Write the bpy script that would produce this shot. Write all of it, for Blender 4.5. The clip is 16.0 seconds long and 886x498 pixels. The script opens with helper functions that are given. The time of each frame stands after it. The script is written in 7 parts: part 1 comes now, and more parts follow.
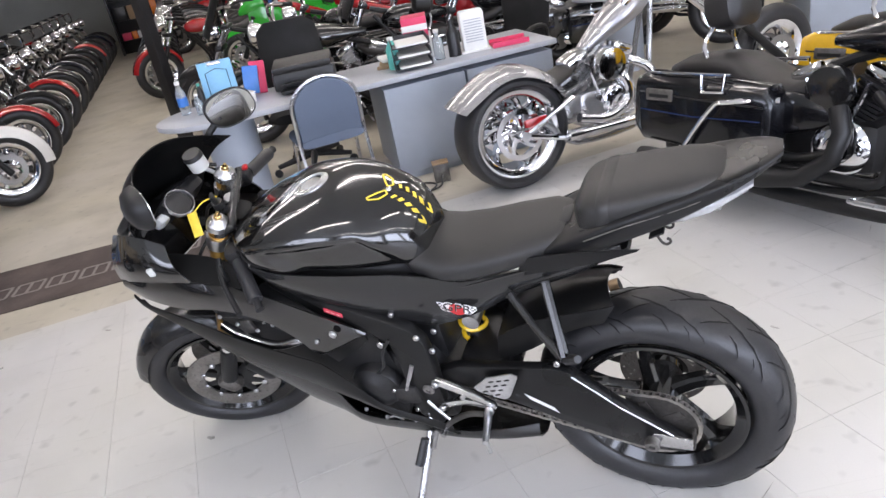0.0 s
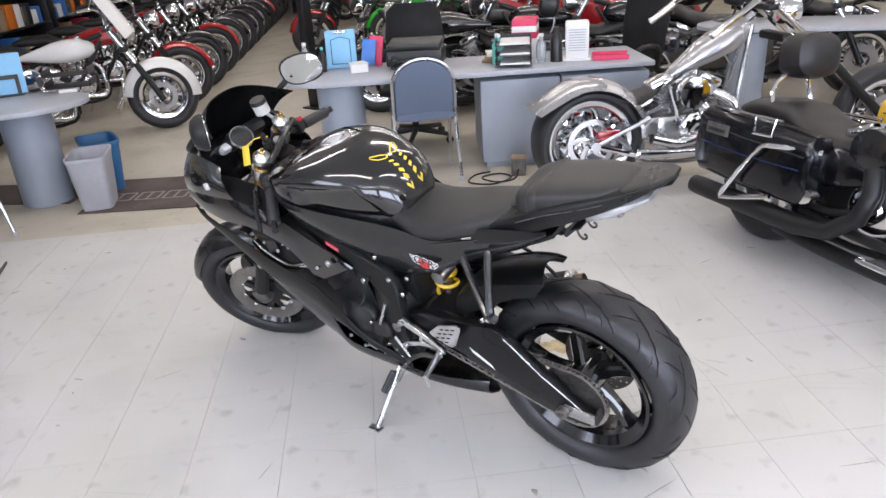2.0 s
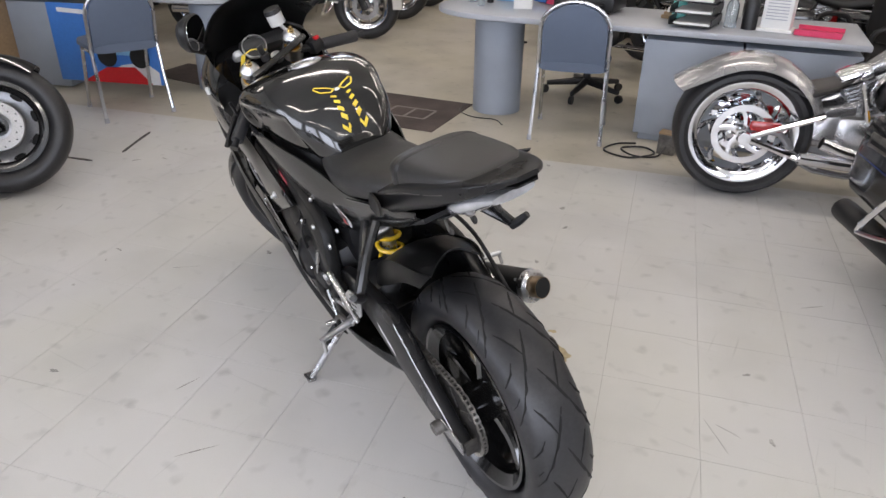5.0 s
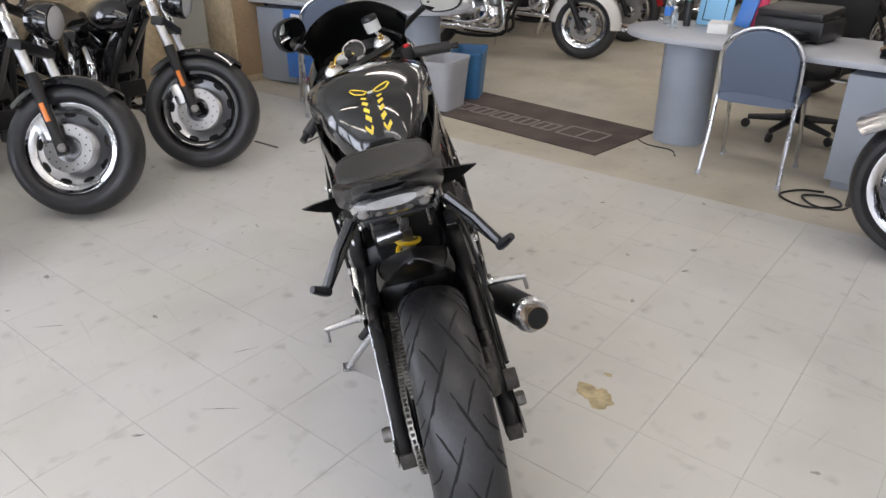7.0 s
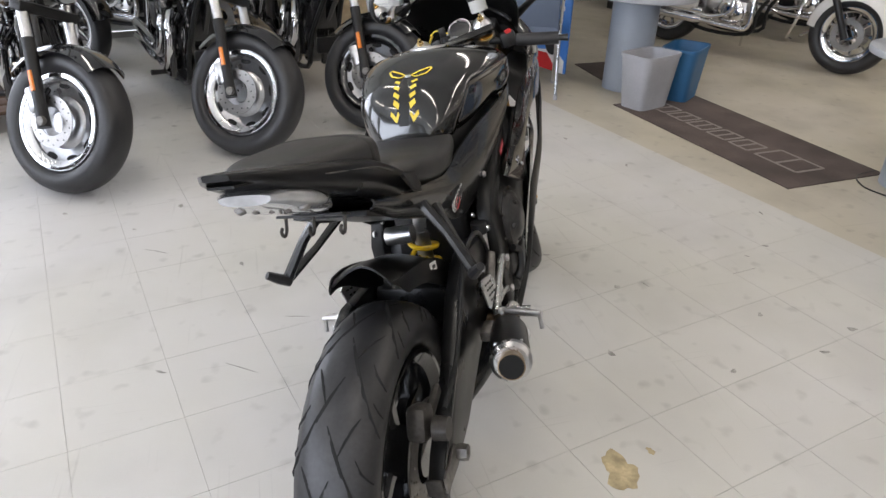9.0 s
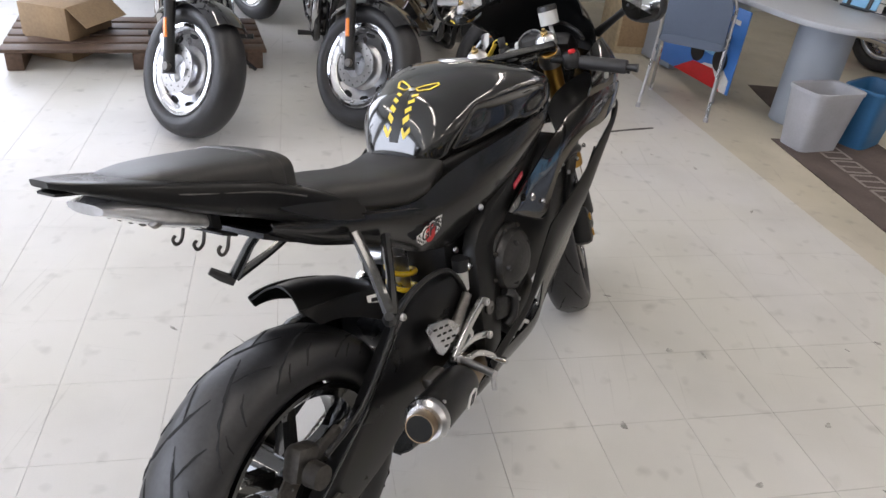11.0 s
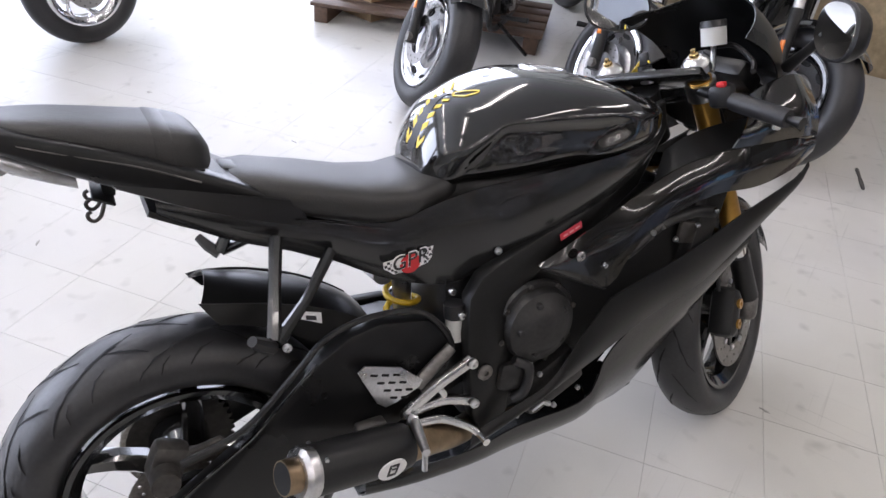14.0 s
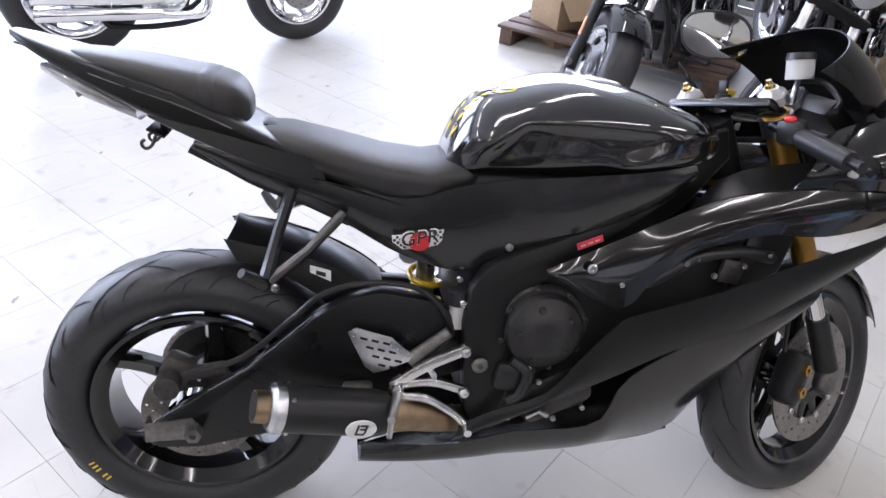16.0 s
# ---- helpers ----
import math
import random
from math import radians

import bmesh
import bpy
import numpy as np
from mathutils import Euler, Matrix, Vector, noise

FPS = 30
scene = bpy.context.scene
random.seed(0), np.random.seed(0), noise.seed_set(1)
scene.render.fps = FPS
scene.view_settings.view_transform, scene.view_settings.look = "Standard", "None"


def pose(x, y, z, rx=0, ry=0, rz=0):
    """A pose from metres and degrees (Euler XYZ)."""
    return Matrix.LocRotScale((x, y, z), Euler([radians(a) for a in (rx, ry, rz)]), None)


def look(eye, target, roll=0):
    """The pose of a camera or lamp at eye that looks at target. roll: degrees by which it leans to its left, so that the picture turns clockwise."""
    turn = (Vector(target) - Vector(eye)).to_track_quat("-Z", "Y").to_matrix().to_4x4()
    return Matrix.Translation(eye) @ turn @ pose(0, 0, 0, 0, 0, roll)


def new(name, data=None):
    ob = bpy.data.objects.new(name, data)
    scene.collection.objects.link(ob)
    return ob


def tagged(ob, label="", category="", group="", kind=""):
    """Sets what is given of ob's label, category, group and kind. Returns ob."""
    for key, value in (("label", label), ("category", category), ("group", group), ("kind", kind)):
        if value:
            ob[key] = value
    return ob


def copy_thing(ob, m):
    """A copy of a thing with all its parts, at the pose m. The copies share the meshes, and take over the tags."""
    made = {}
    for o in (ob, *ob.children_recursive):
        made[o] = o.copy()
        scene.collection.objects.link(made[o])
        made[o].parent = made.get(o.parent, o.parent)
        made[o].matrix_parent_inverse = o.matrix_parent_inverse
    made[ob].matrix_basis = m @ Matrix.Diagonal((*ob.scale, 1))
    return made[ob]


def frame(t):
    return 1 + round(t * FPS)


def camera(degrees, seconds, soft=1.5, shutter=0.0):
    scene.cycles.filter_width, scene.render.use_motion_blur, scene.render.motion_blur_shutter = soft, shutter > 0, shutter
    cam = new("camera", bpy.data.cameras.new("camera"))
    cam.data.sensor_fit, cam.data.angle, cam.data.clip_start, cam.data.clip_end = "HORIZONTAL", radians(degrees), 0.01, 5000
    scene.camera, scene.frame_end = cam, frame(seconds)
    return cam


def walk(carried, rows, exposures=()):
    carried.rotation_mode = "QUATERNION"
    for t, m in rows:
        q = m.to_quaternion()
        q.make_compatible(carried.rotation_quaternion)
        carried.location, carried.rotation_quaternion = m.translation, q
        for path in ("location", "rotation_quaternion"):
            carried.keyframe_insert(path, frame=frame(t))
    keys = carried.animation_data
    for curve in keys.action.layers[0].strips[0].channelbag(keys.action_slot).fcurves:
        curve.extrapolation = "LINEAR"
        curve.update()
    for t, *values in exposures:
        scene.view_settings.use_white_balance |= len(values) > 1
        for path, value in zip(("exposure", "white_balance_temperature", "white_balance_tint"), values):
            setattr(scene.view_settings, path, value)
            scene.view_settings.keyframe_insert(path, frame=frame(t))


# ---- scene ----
cam = camera(63.9, 16.0)
PATH = [
    (0, (-0.183, 1.554, 1.526), (0.652, -0.06, 0.69), -11.6),
    (0.5, (-0.259, 1.576, 1.526), (0.677, 0.016, 0.696), -12.1),
    (1, (-0.376, 1.711, 1.535), (0.614, 0.166, 0.739), -7.4),
    (1.5, (-0.499, 1.746, 1.563), (0.525, 0.229, 0.757), -4.7),
    (2, (-0.71, 1.664, 1.542), (0.42, 0.225, 0.734), -3.9),
    (2.5, (-0.831, 1.59, 1.54), (0.382, 0.251, 0.683), -4.8),
    (3, (-0.825, 1.488, 1.531), (0.438, 0.235, 0.617), -4.4),
    (3.2, (-0.794, 1.419, 1.525), (0.458, 0.185, 0.571), -2.5),
    (5.3, (-1.087, 0.745, 1.461), (0.463, -0.106, 0.526), 2.1),
    (5.5, (-1.086, 0.689, 1.472), (0.465, -0.143, 0.521), 3.5),
    (6, (-1.155, 0.528, 1.461), (0.521, -0.058, 0.541), 1.3),
    (6.5, (-1.298, 0.338, 1.467), (0.465, -0.049, 0.606), 1.5),
    (7, (-1.269, 0.224, 1.438), (0.503, -0.033, 0.546), -0.2),
    (7.5, (-1.139, 0.095, 1.443), (0.564, -0.167, 0.429), 2.0),
    (8, (-1.098, -0.07, 1.436), (0.658, -0.118, 0.48), 0.6),
    (8.5, (-1.1, -0.277, 1.44), (0.669, -0.041, 0.539), 1.3),
    (9, (-1.015, -0.357, 1.421), (0.697, 0.047, 0.47), 2.1),
    (9.2, (-0.938, -0.38, 1.431), (0.739, 0.055, 0.433), 3.6),
    (11.3, (-0.598, -0.735, 1.499), (0.865, 0.144, 0.457), 7.6),
    (11.5, (-0.542, -0.718, 1.49), (0.903, 0.156, 0.419), 9.6),
    (12, (-0.422, -0.725, 1.5), (0.992, 0.182, 0.414), 11.5),
    (12.5, (-0.301, -0.83, 1.499), (0.968, 0.246, 0.388), 9.5),
    (13, (-0.201, -0.986, 1.494), (0.866, 0.287, 0.38), 8.1),
    (13.5, (-0.097, -1.022, 1.485), (0.848, 0.341, 0.366), 6.5),
    (14, (0.029, -0.979, 1.484), (0.854, 0.445, 0.348), 5.8),
    (14.5, (0.169, -1.011, 1.466), (0.846, 0.468, 0.303), 7.5),
    (15, (0.337, -1.068, 1.454), (0.758, 0.48, 0.26), 10.9),
    (15.5, (0.383, -1.098, 1.455), (0.691, 0.506, 0.301), 9.2),
    (16, (0.337, -1.171, 1.463), (0.657, 0.466, 0.359), 6.0),
]
walk(cam, [(t, look(eye, target, roll)) for t, eye, target, roll in PATH],
     [(0, 0.08, 6260, 22), (1.5, 0.08, 6260, 22), (2.5, -0.07, 6260, 22), (3.2, -0.22, 6300, 22), (5.3, -0.34, 6560, 20), (7.5, -0.31, 6560, 19), (9.2, -0.23, 6560, 18), (11.3, -0.18, 6520, 20), (13, -0.08, 6390, 21), (14, -0.06, 6250, 23), (15, 0.11, 6160, 24), (16, 0.12, 6000, 24)])

# ---- world and lights ----
# the room lies along U (down the aisle) and V (towards the row of cruisers)
ROOM_TURN = -47.0
ROOM = pose(0, 0, 0, 0, 0, ROOM_TURN)

world = bpy.data.worlds.new("sky")
scene.world = world
world.use_nodes = True
wn = world.node_tree
sky = wn.nodes.new("ShaderNodeTexSky")
sky.sky_type, sky.sun_disc, sky.sun_elevation, sky.sun_rotation = "NISHITA", False, radians(40), radians(200)
wn.links.new(sky.outputs[0], wn.nodes["Background"].inputs[0])
wn.nodes["Background"].inputs[1].default_value = 0.12


def area_lamp(name, m, sx, sy, watts, colour):
    data = bpy.data.lights.new(name, "AREA")
    data.shape, data.size, data.size_y, data.energy, data.color = "RECTANGLE", sx, sy, watts, colour
    ob = new(name, data)
    ob.matrix_world = m
    return ob


DAY, TUBE = (0.74, 0.87, 1.0), (1.0, 0.965, 0.84)
# daylight through the shop windows: one behind the first view, one at the end of the cruisers' row
for a, watts in ((-4.2, 155), (0.0, 155), (4.2, 92)):
    area_lamp("window_light", ROOM @ pose(-5.9, a - 0.6, 1.75, 0, -90, 0), 2.3, 3.4, watts, DAY)
area_lamp("window_light", ROOM @ pose(-3.2, 5.95, 1.75, -90, 0, 0), 3.6, 2.3, 66, DAY)
# fluorescent battens under the ceiling
BATTENS = [(a, b) for a in (-3.6, -0.6, 2.4, 5.4, 8.6, 12.6) for b in (-8.0, -4.0, -0.6, 2.4)]
for a, b in BATTENS:
    area_lamp("tube_light", ROOM @ pose(a, b, 3.30, 0, 0, 90), 2.3, 0.12, 23, TUBE)
# ---- materials ----
def mat(name, col, rough=0.5, metal=0.0, vary=0.12, grain=60.0, bump=0.0, coat=0.0, stain=0.0, stain_scale=3.0, per=0.0, spec=0.5):
    """A surface with fine grain, broad stains, bump, and a shift of tone per object."""
    m = bpy.data.materials.new(name)
    m.use_nodes = True
    t = m.node_tree
    n, ln = t.nodes, t.links
    p = n["Principled BSDF"]
    p.inputs["Roughness"].default_value, p.inputs["Metallic"].default_value = rough, metal
    p.inputs["Coat Weight"].default_value, p.inputs["Coat Roughness"].default_value = coat, 0.03
    p.inputs["Specular IOR Level"].default_value = spec
    co = n.new("ShaderNodeTexCoord")
    fine, broad = n.new("ShaderNodeTexNoise"), n.new("ShaderNodeTexNoise")
    fine.inputs["Scale"].default_value, fine.inputs["Detail"].default_value = grain, 4
    broad.inputs["Scale"].default_value, broad.inputs["Detail"].default_value = stain_scale, 6
    ln.new(co.outputs["Object"], fine.inputs["Vector"])
    ln.new(co.outputs["Object"], broad.inputs["Vector"])
    ramp = n.new("ShaderNodeMapRange")
    ramp.inputs[1].default_value, ramp.inputs[2].default_value = 0.25, 0.75
    ramp.inputs[3].default_value, ramp.inputs[4].default_value = 1 - vary, 1 + vary
    ln.new(fine.outputs[0], ramp.inputs[0])
    ramp2 = n.new("ShaderNodeMapRange")
    ramp2.inputs[1].default_value, ramp2.inputs[2].default_value = 0.35, 0.65
    ramp2.inputs[3].default_value, ramp2.inputs[4].default_value = 1 - stain, 1 + stain * 0.4
    ln.new(broad.outputs[0], ramp2.inputs[0])
    mul = n.new("ShaderNodeMath")
    mul.operation = "MULTIPLY"
    ln.new(ramp.outputs[0], mul.inputs[0])
    ln.new(ramp2.outputs[0], mul.inputs[1])
    last = mul.outputs[0]
    if per:
        info, r3, mul2 = n.new("ShaderNodeObjectInfo"), n.new("ShaderNodeMapRange"), n.new("ShaderNodeMath")
        r3.inputs[3].default_value, r3.inputs[4].default_value = 1 - per, 1 + per
        ln.new(info.outputs["Random"], r3.inputs[0])
        mul2.operation = "MULTIPLY"
        ln.new(last, mul2.inputs[0])
        ln.new(r3.outputs[0], mul2.inputs[1])
        last = mul2.outputs[0]
    mix = n.new("ShaderNodeVectorMath")
    mix.operation = "SCALE"
    mix.inputs[0].default_value = col
    ln.new(last, mix.inputs["Scale"])
    ln.new(mix.outputs[0], p.inputs["Base Color"])
    if vary:
        rr = n.new("ShaderNodeMapRange")
        rr.inputs[1].default_value, rr.inputs[2].default_value = 0.3, 0.7
        rr.inputs[3].default_value, rr.inputs[4].default_value = max(0.02, rough * 0.85), min(1, rough * 1.15)
        ln.new(broad.outputs[0], rr.inputs[0])
        ln.new(rr.outputs[0], p.inputs["Roughness"])
    if bump:
        b = n.new("ShaderNodeBump")
        b.inputs["Strength"].default_value, b.inputs["Distance"].default_value = bump, 0.002
        ln.new(fine.outputs[0], b.inputs["Height"])
        ln.new(b.outputs[0], p.inputs["Normal"])
    return m


def glow(name, col, strength):
    m = bpy.data.materials.new(name)
    m.use_nodes = True
    p = m.node_tree.nodes["Principled BSDF"]
    p.inputs["Base Color"].default_value = (*col, 1)
    p.inputs["Emission Color"].default_value, p.inputs["Emission Strength"].default_value = (*col, 1), strength
    return m


def clear(name, col, rough=0.05, alpha=0.25):
    m = bpy.data.materials.new(name)
    m.use_nodes = True
    p = m.node_tree.nodes["Principled BSDF"]
    p.inputs["Base Color"].default_value = (*col, 1)
    p.inputs["Roughness"].default_value, p.inputs["Transmission Weight"].default_value = rough, alpha
    p.inputs["IOR"].default_value = 1.45
    return m


PAINT = mat("gloss black paint", (0.008, 0.0078, 0.0078), 0.13, 0, 0.05, 40, 0, 1.0)
PAINT2 = mat("satin black paint", (0.010, 0.010, 0.0105), 0.24, 0, 0.1, 90, 0.015, 0.35)
MATT = mat("matt black plastic", (0.013, 0.013, 0.0135), 0.38, 0, 0.2, 260, 0.1, 0, 0, 3.0, 0, 0.32)
PANEL = mat("scuffed black fairing plastic", (0.009, 0.009, 0.009), 0.36, 0, 0.15, 200, 0.05, 0.0, 0.3, 6, 0, 0.26)
VINYL = mat("black seat vinyl", (0.02, 0.0195, 0.019), 0.42, 0, 0.2, 420, 0.3)
RUBBER = mat("tyre rubber", (0.021, 0.021, 0.023), 0.42, 0, 0.2, 120, 0.15, 0, 0.3, 7)
GROOVE = mat("tyre groove", (0.003, 0.003, 0.003), 0.85, 0, 0.1, 80)
ENGINE = mat("black engine paint", (0.014, 0.014, 0.015), 0.4, 0.2, 0.25, 120, 0.1, 0, 0.3, 9)
CHROME = mat("chrome", (0.82, 0.82, 0.84), 0.07, 1, 0.03, 30)
ALU = mat("brushed aluminium", (0.6, 0.6, 0.61), 0.28, 1, 0.12, 150, 0.05, 0, 0.15, 8)
DIRTY = mat("dull cast aluminium", (0.2, 0.19, 0.18), 0.5, 0.8, 0.25, 90, 0.1, 0, 0.4, 14)
STEEL = mat("brake disc steel", (0.32, 0.31, 0.3), 0.35, 1, 0.15, 200)
GOLD = mat("gold anodised tube", (0.48, 0.27, 0.06), 0.3, 0.85, 0.1, 60)
BRASS = mat("brass", (0.7, 0.5, 0.22), 0.25, 1, 0.1, 60)
TITAN = mat("heat-tinted steel", (0.30, 0.22, 0.14), 0.4, 1, 0.2, 40, 0, 0, 0.3, 15)
YELLOW = mat("yellow print", (0.75, 0.55, 0.05), 0.45, 0, 0.12, 60)
SPRING = mat("yellow spring paint", (0.78, 0.5, 0.02), 0.3, 0, 0.1, 60, 0, 0.4)
RED = mat("red plastic", (0.6, 0.02, 0.025), 0.35, 0, 0.08, 60)
WHITE = mat("white print", (0.75, 0.75, 0.75), 0.4, 0, 0.05, 60)
LENS = clear("tail lamp lens", (0.8, 0.8, 0.82), 0.12, 0.55)
MIRROR = mat("mirror glass", (0.9, 0.9, 0.9), 0.02, 1, 0, 10)
RESIN = clear("reservoir plastic", (0.78, 0.78, 0.75), 0.3, 0.35)
ORANGE = mat("amber reflector", (0.75, 0.2, 0.02), 0.25, 0, 0.1, 200, 0.1, 0.5)
LAMINATE = mat("grey-blue laminate", (0.33, 0.37, 0.43), 0.42, 0, 0.06, 300, 0.03, 0, 0.08, 4)
TOPMAT = mat("speckled grey worktop", (0.40, 0.42, 0.46), 0.38, 0, 0.16, 240, 0.02, 0, 0.06, 3)
FABRIC = mat("blue-grey chair cloth", (0.11, 0.14, 0.2), 0.9, 0, 0.25, 500, 0.3)
BINGREY = mat("grey bin plastic", (0.42, 0.43, 0.47), 0.5, 0, 0.05, 90, 0.03, 0, 0.12, 5)
BINBLUE = mat("blue bin plastic", (0.03, 0.14, 0.3), 0.5, 0, 0.06, 90, 0.03, 0, 0.12, 5)


def floor_mat(name, col, rough, smudge):
    """Vinyl tile that has been trodden for years: broad tone shifts, smudges, scuffs and speckle, laid out over the whole floor."""
    m = bpy.data.materials.new(name)
    m.use_nodes = True
    t = m.node_tree
    n, ln = t.nodes, t.links
    p = n["Principled BSDF"]
    geo = n.new("ShaderNodeNewGeometry")

    def noise_node(scale, detail, lo, hi, a, b, rough_=0.55):
        q, r = n.new("ShaderNodeTexNoise"), n.new("ShaderNodeMapRange")
        q.inputs["Scale"].default_value, q.inputs["Detail"].default_value, q.inputs["Roughness"].default_value = scale, detail, rough_
        ln.new(geo.outputs["Position"], q.inputs["Vector"])
        r.inputs[1].default_value, r.inputs[2].default_value, r.inputs[3].default_value, r.inputs[4].default_value = lo, hi, a, b
        ln.new(q.outputs[0], r.inputs[0])
        return r.outputs[0]

    def times(a, b):
        q = n.new("ShaderNodeMath")
        q.operation = "MULTIPLY"
        ln.new(a, q.inputs[0])
        ln.new(b, q.inputs[1])
        return q.outputs[0]

    isle = n.new("ShaderNodeMapRange")
    isle.inputs[3].default_value, isle.inputs[4].default_value = 1 - smudge * 0.2, 1 + smudge * 0.2
    ln.new(geo.outputs["Random Per Island"], isle.inputs[0])
    tone = times(isle.outputs[0], times(noise_node(1.1, 4, 0.25, 0.75, 1 - smudge, 1 + smudge), noise_node(240, 2, 0.3, 0.7, 0.985, 1.015)))
    # trodden smudges, small black specks and long faint drag marks
    tone = times(tone, noise_node(1.9, 4, 0.48, 0.78, 1.0, 1 - 3.0 * smudge, 0.5))
    tone = times(tone, noise_node(13, 2, 0.63, 0.82, 1.0, 0.74, 0.35))
    for turn, sc_, lo in ((0.5, (1.6, 60, 1), 0.66), (2.1, (2.2, 75, 1), 0.68)):
        mp, q, r = n.new("ShaderNodeMapping"), n.new("ShaderNodeTexNoise"), n.new("ShaderNodeMapRange")
        mp.vector_type = "TEXTURE"
        mp.inputs["Rotation"].default_value = (0, 0, turn)
        mp.inputs["Scale"].default_value = (1 / sc_[0], 1 / sc_[1], 1)
        q.inputs["Scale"].default_value, q.inputs["Detail"].default_value = 1.0, 2
        r.inputs[1].default_value, r.inputs[2].default_value, r.inputs[3].default_value, r.inputs[4].default_value = lo, lo + 0.1, 1.0, 0.86
        ln.new(geo.outputs["Position"], mp.inputs["Vector"])
        ln.new(mp.outputs[0], q.inputs["Vector"])
        ln.new(q.outputs[0], r.inputs[0])
        tone = times(tone, r.outputs[0])
    info, r3 = n.new("ShaderNodeObjectInfo"), n.new("ShaderNodeMapRange")
    r3.inputs[3].default_value, r3.inputs[4].default_value = 0.99, 1.01
    ln.new(info.outputs["Random"], r3.inputs[0])
    tone = times(tone, r3.outputs[0])
    # warm and cool patches: tube light and daylight tints put into the colour
    light_tint = n.new("ShaderNodeMix")
    light_tint.data_type = "RGBA"
    light_tint.inputs["A"].default_value = (*col, 1)
    light_tint.inputs["B"].default_value = (col[0] * 0.975, col[1] * 0.972, col[2] * 0.92, 1)
    ln.new(noise_node(0.8, 3, 0.38, 0.62, 0.0, 1.0), light_tint.inputs["Factor"])
    sc = n.new("ShaderNodeVectorMath")
    sc.operation = "SCALE"
    ln.new(light_tint.outputs["Result"], sc.inputs[0])
    ln.new(tone, sc.inputs["Scale"])
    ln.new(sc.outputs[0], p.inputs["Base Color"])
    ln.new(noise_node(3.5, 3, 0.3, 0.7, rough, rough * 1.4), p.inputs["Roughness"])
    p.inputs["Specular IOR Level"].default_value = 0.38
    return m


TILE = floor_mat("vinyl floor tile", (0.575, 0.566, 0.556), 0.31, 0.045)
JOINT = mat("floor joint grime", (0.36, 0.34, 0.31), 0.8, 0, 0.3, 6, 0, 0, 0.4, 2)
OLDFLOOR = floor_mat("worn bare concrete", (0.51, 0.47, 0.40), 0.36, 0.09)
STRIPE = mat("blue pinstripe", (0.015, 0.03, 0.1), 0.25, 0, 0.05, 60)
CASTDARK = mat("grimy cast alloy", (0.07, 0.065, 0.06), 0.5, 0.6, 0.3, 90, 0.1, 0, 0.4, 14)
SCREENM = mat("opaque black screen", (0.006, 0.006, 0.006), 0.3, 0, 0.1, 90, 0, 0, 0.1, 4, 0, 0.2)
TAILP = mat("dull black tail paint", (0.010, 0.010, 0.0105), 0.3, 0, 0.1, 90, 0.01, 0, 0.1, 8, 0, 0.3)
SWING = mat("black swingarm enamel", (0.006, 0.006, 0.0065), 0.3, 0, 0.1, 90, 0.02, 0, 0.2, 9, 0, 0.3)
DECALRED = mat("faded red sticker", (0.55, 0.05, 0.075), 0.4, 0, 0.08, 60)
PINKISH = mat("pale sticker print", (0.7, 0.35, 0.35), 0.4, 0, 0.08, 60)
RIMB = mat("black wheel enamel", (0.005, 0.005, 0.0055), 0.15, 0, 0.1, 60, 0, 0.5, 0.2, 8, 0, 0.4)
SMOKE = mat("smoky lamp lens", (0.4, 0.4, 0.41), 0.12, 0.3, 0.2, 30, 0, 1.0, 0.3, 12)
CHAINM = mat("oiled chain steel", (0.38, 0.36, 0.33), 0.38, 0.9, 0.25, 120)
POLISHED = mat("satin polished tube", (0.66, 0.66, 0.67), 0.22, 1, 0.1, 160, 0.02, 0, 0.1, 20)
WHEELALU = mat("polished wheel alloy", (0.42, 0.42, 0.43), 0.3, 1, 0.1, 120, 0.03, 0, 0.15, 9)
BAGP = mat("deep black bag paint", (0.004, 0.0042, 0.006), 0.2, 0, 0.05, 40, 0, 0.45, 0, 3, 0, 0.35)
DISCDARK = mat("dark brake disc", (0.20, 0.185, 0.17), 0.42, 0.8, 0.25, 160, 0.05, 0, 0.3, 20)
DISCGREY = mat("worn front disc steel", (0.27, 0.255, 0.24), 0.42, 0.85, 0.2, 160, 0.05, 0, 0.2, 20)
CLUTCH = mat("worn dark engine casting", (0.035, 0.034, 0.034), 0.42, 0.5, 0.3, 110, 0.15, 0, 0.35, 12)
MATBROWN = mat("brown floor mat", (0.105, 0.08, 0.072), 0.95, 0, 0.3, 300, 0.4, 0, 0.45, 3.5)
MATLINE = mat("mat lettering", (0.24, 0.21, 0.2), 0.95, 0, 0.2, 200, 0.3)
WALL = mat("painted wall", (0.52, 0.53, 0.5), 0.75, 0, 0.05, 40, 0.03, 0, 0.12, 0.8)
WOOD = mat("raw plywood", (0.52, 0.42, 0.28), 0.7, 0, 0.2, 30, 0.05, 0, 0.3, 2)
DARKWOOD = mat("dark timber", (0.1, 0.06, 0.04), 0.6, 0, 0.25, 40, 0.05, 0, 0.3, 3)
CARD = mat("brown cardboard", (0.32, 0.22, 0.13), 0.8, 0, 0.1, 60, 0.03, 0, 0.15, 5)
CEIL = mat("ceiling tile", (0.62, 0.62, 0.6), 0.9, 0, 0.06, 200, 0.1)
SILVER = mat("silver metallic paint", (0.42, 0.42, 0.43), 0.26, 0.75, 0.06, 400, 0, 0.8)
NAVY = mat("midnight blue paint", (0.004, 0.006, 0.016), 0.14, 0.1, 0.05, 40, 0, 1.0)
BLACKP = mat("black metallic paint", (0.008, 0.008, 0.009), 0.13, 0, 0.05, 40, 0, 1.0)
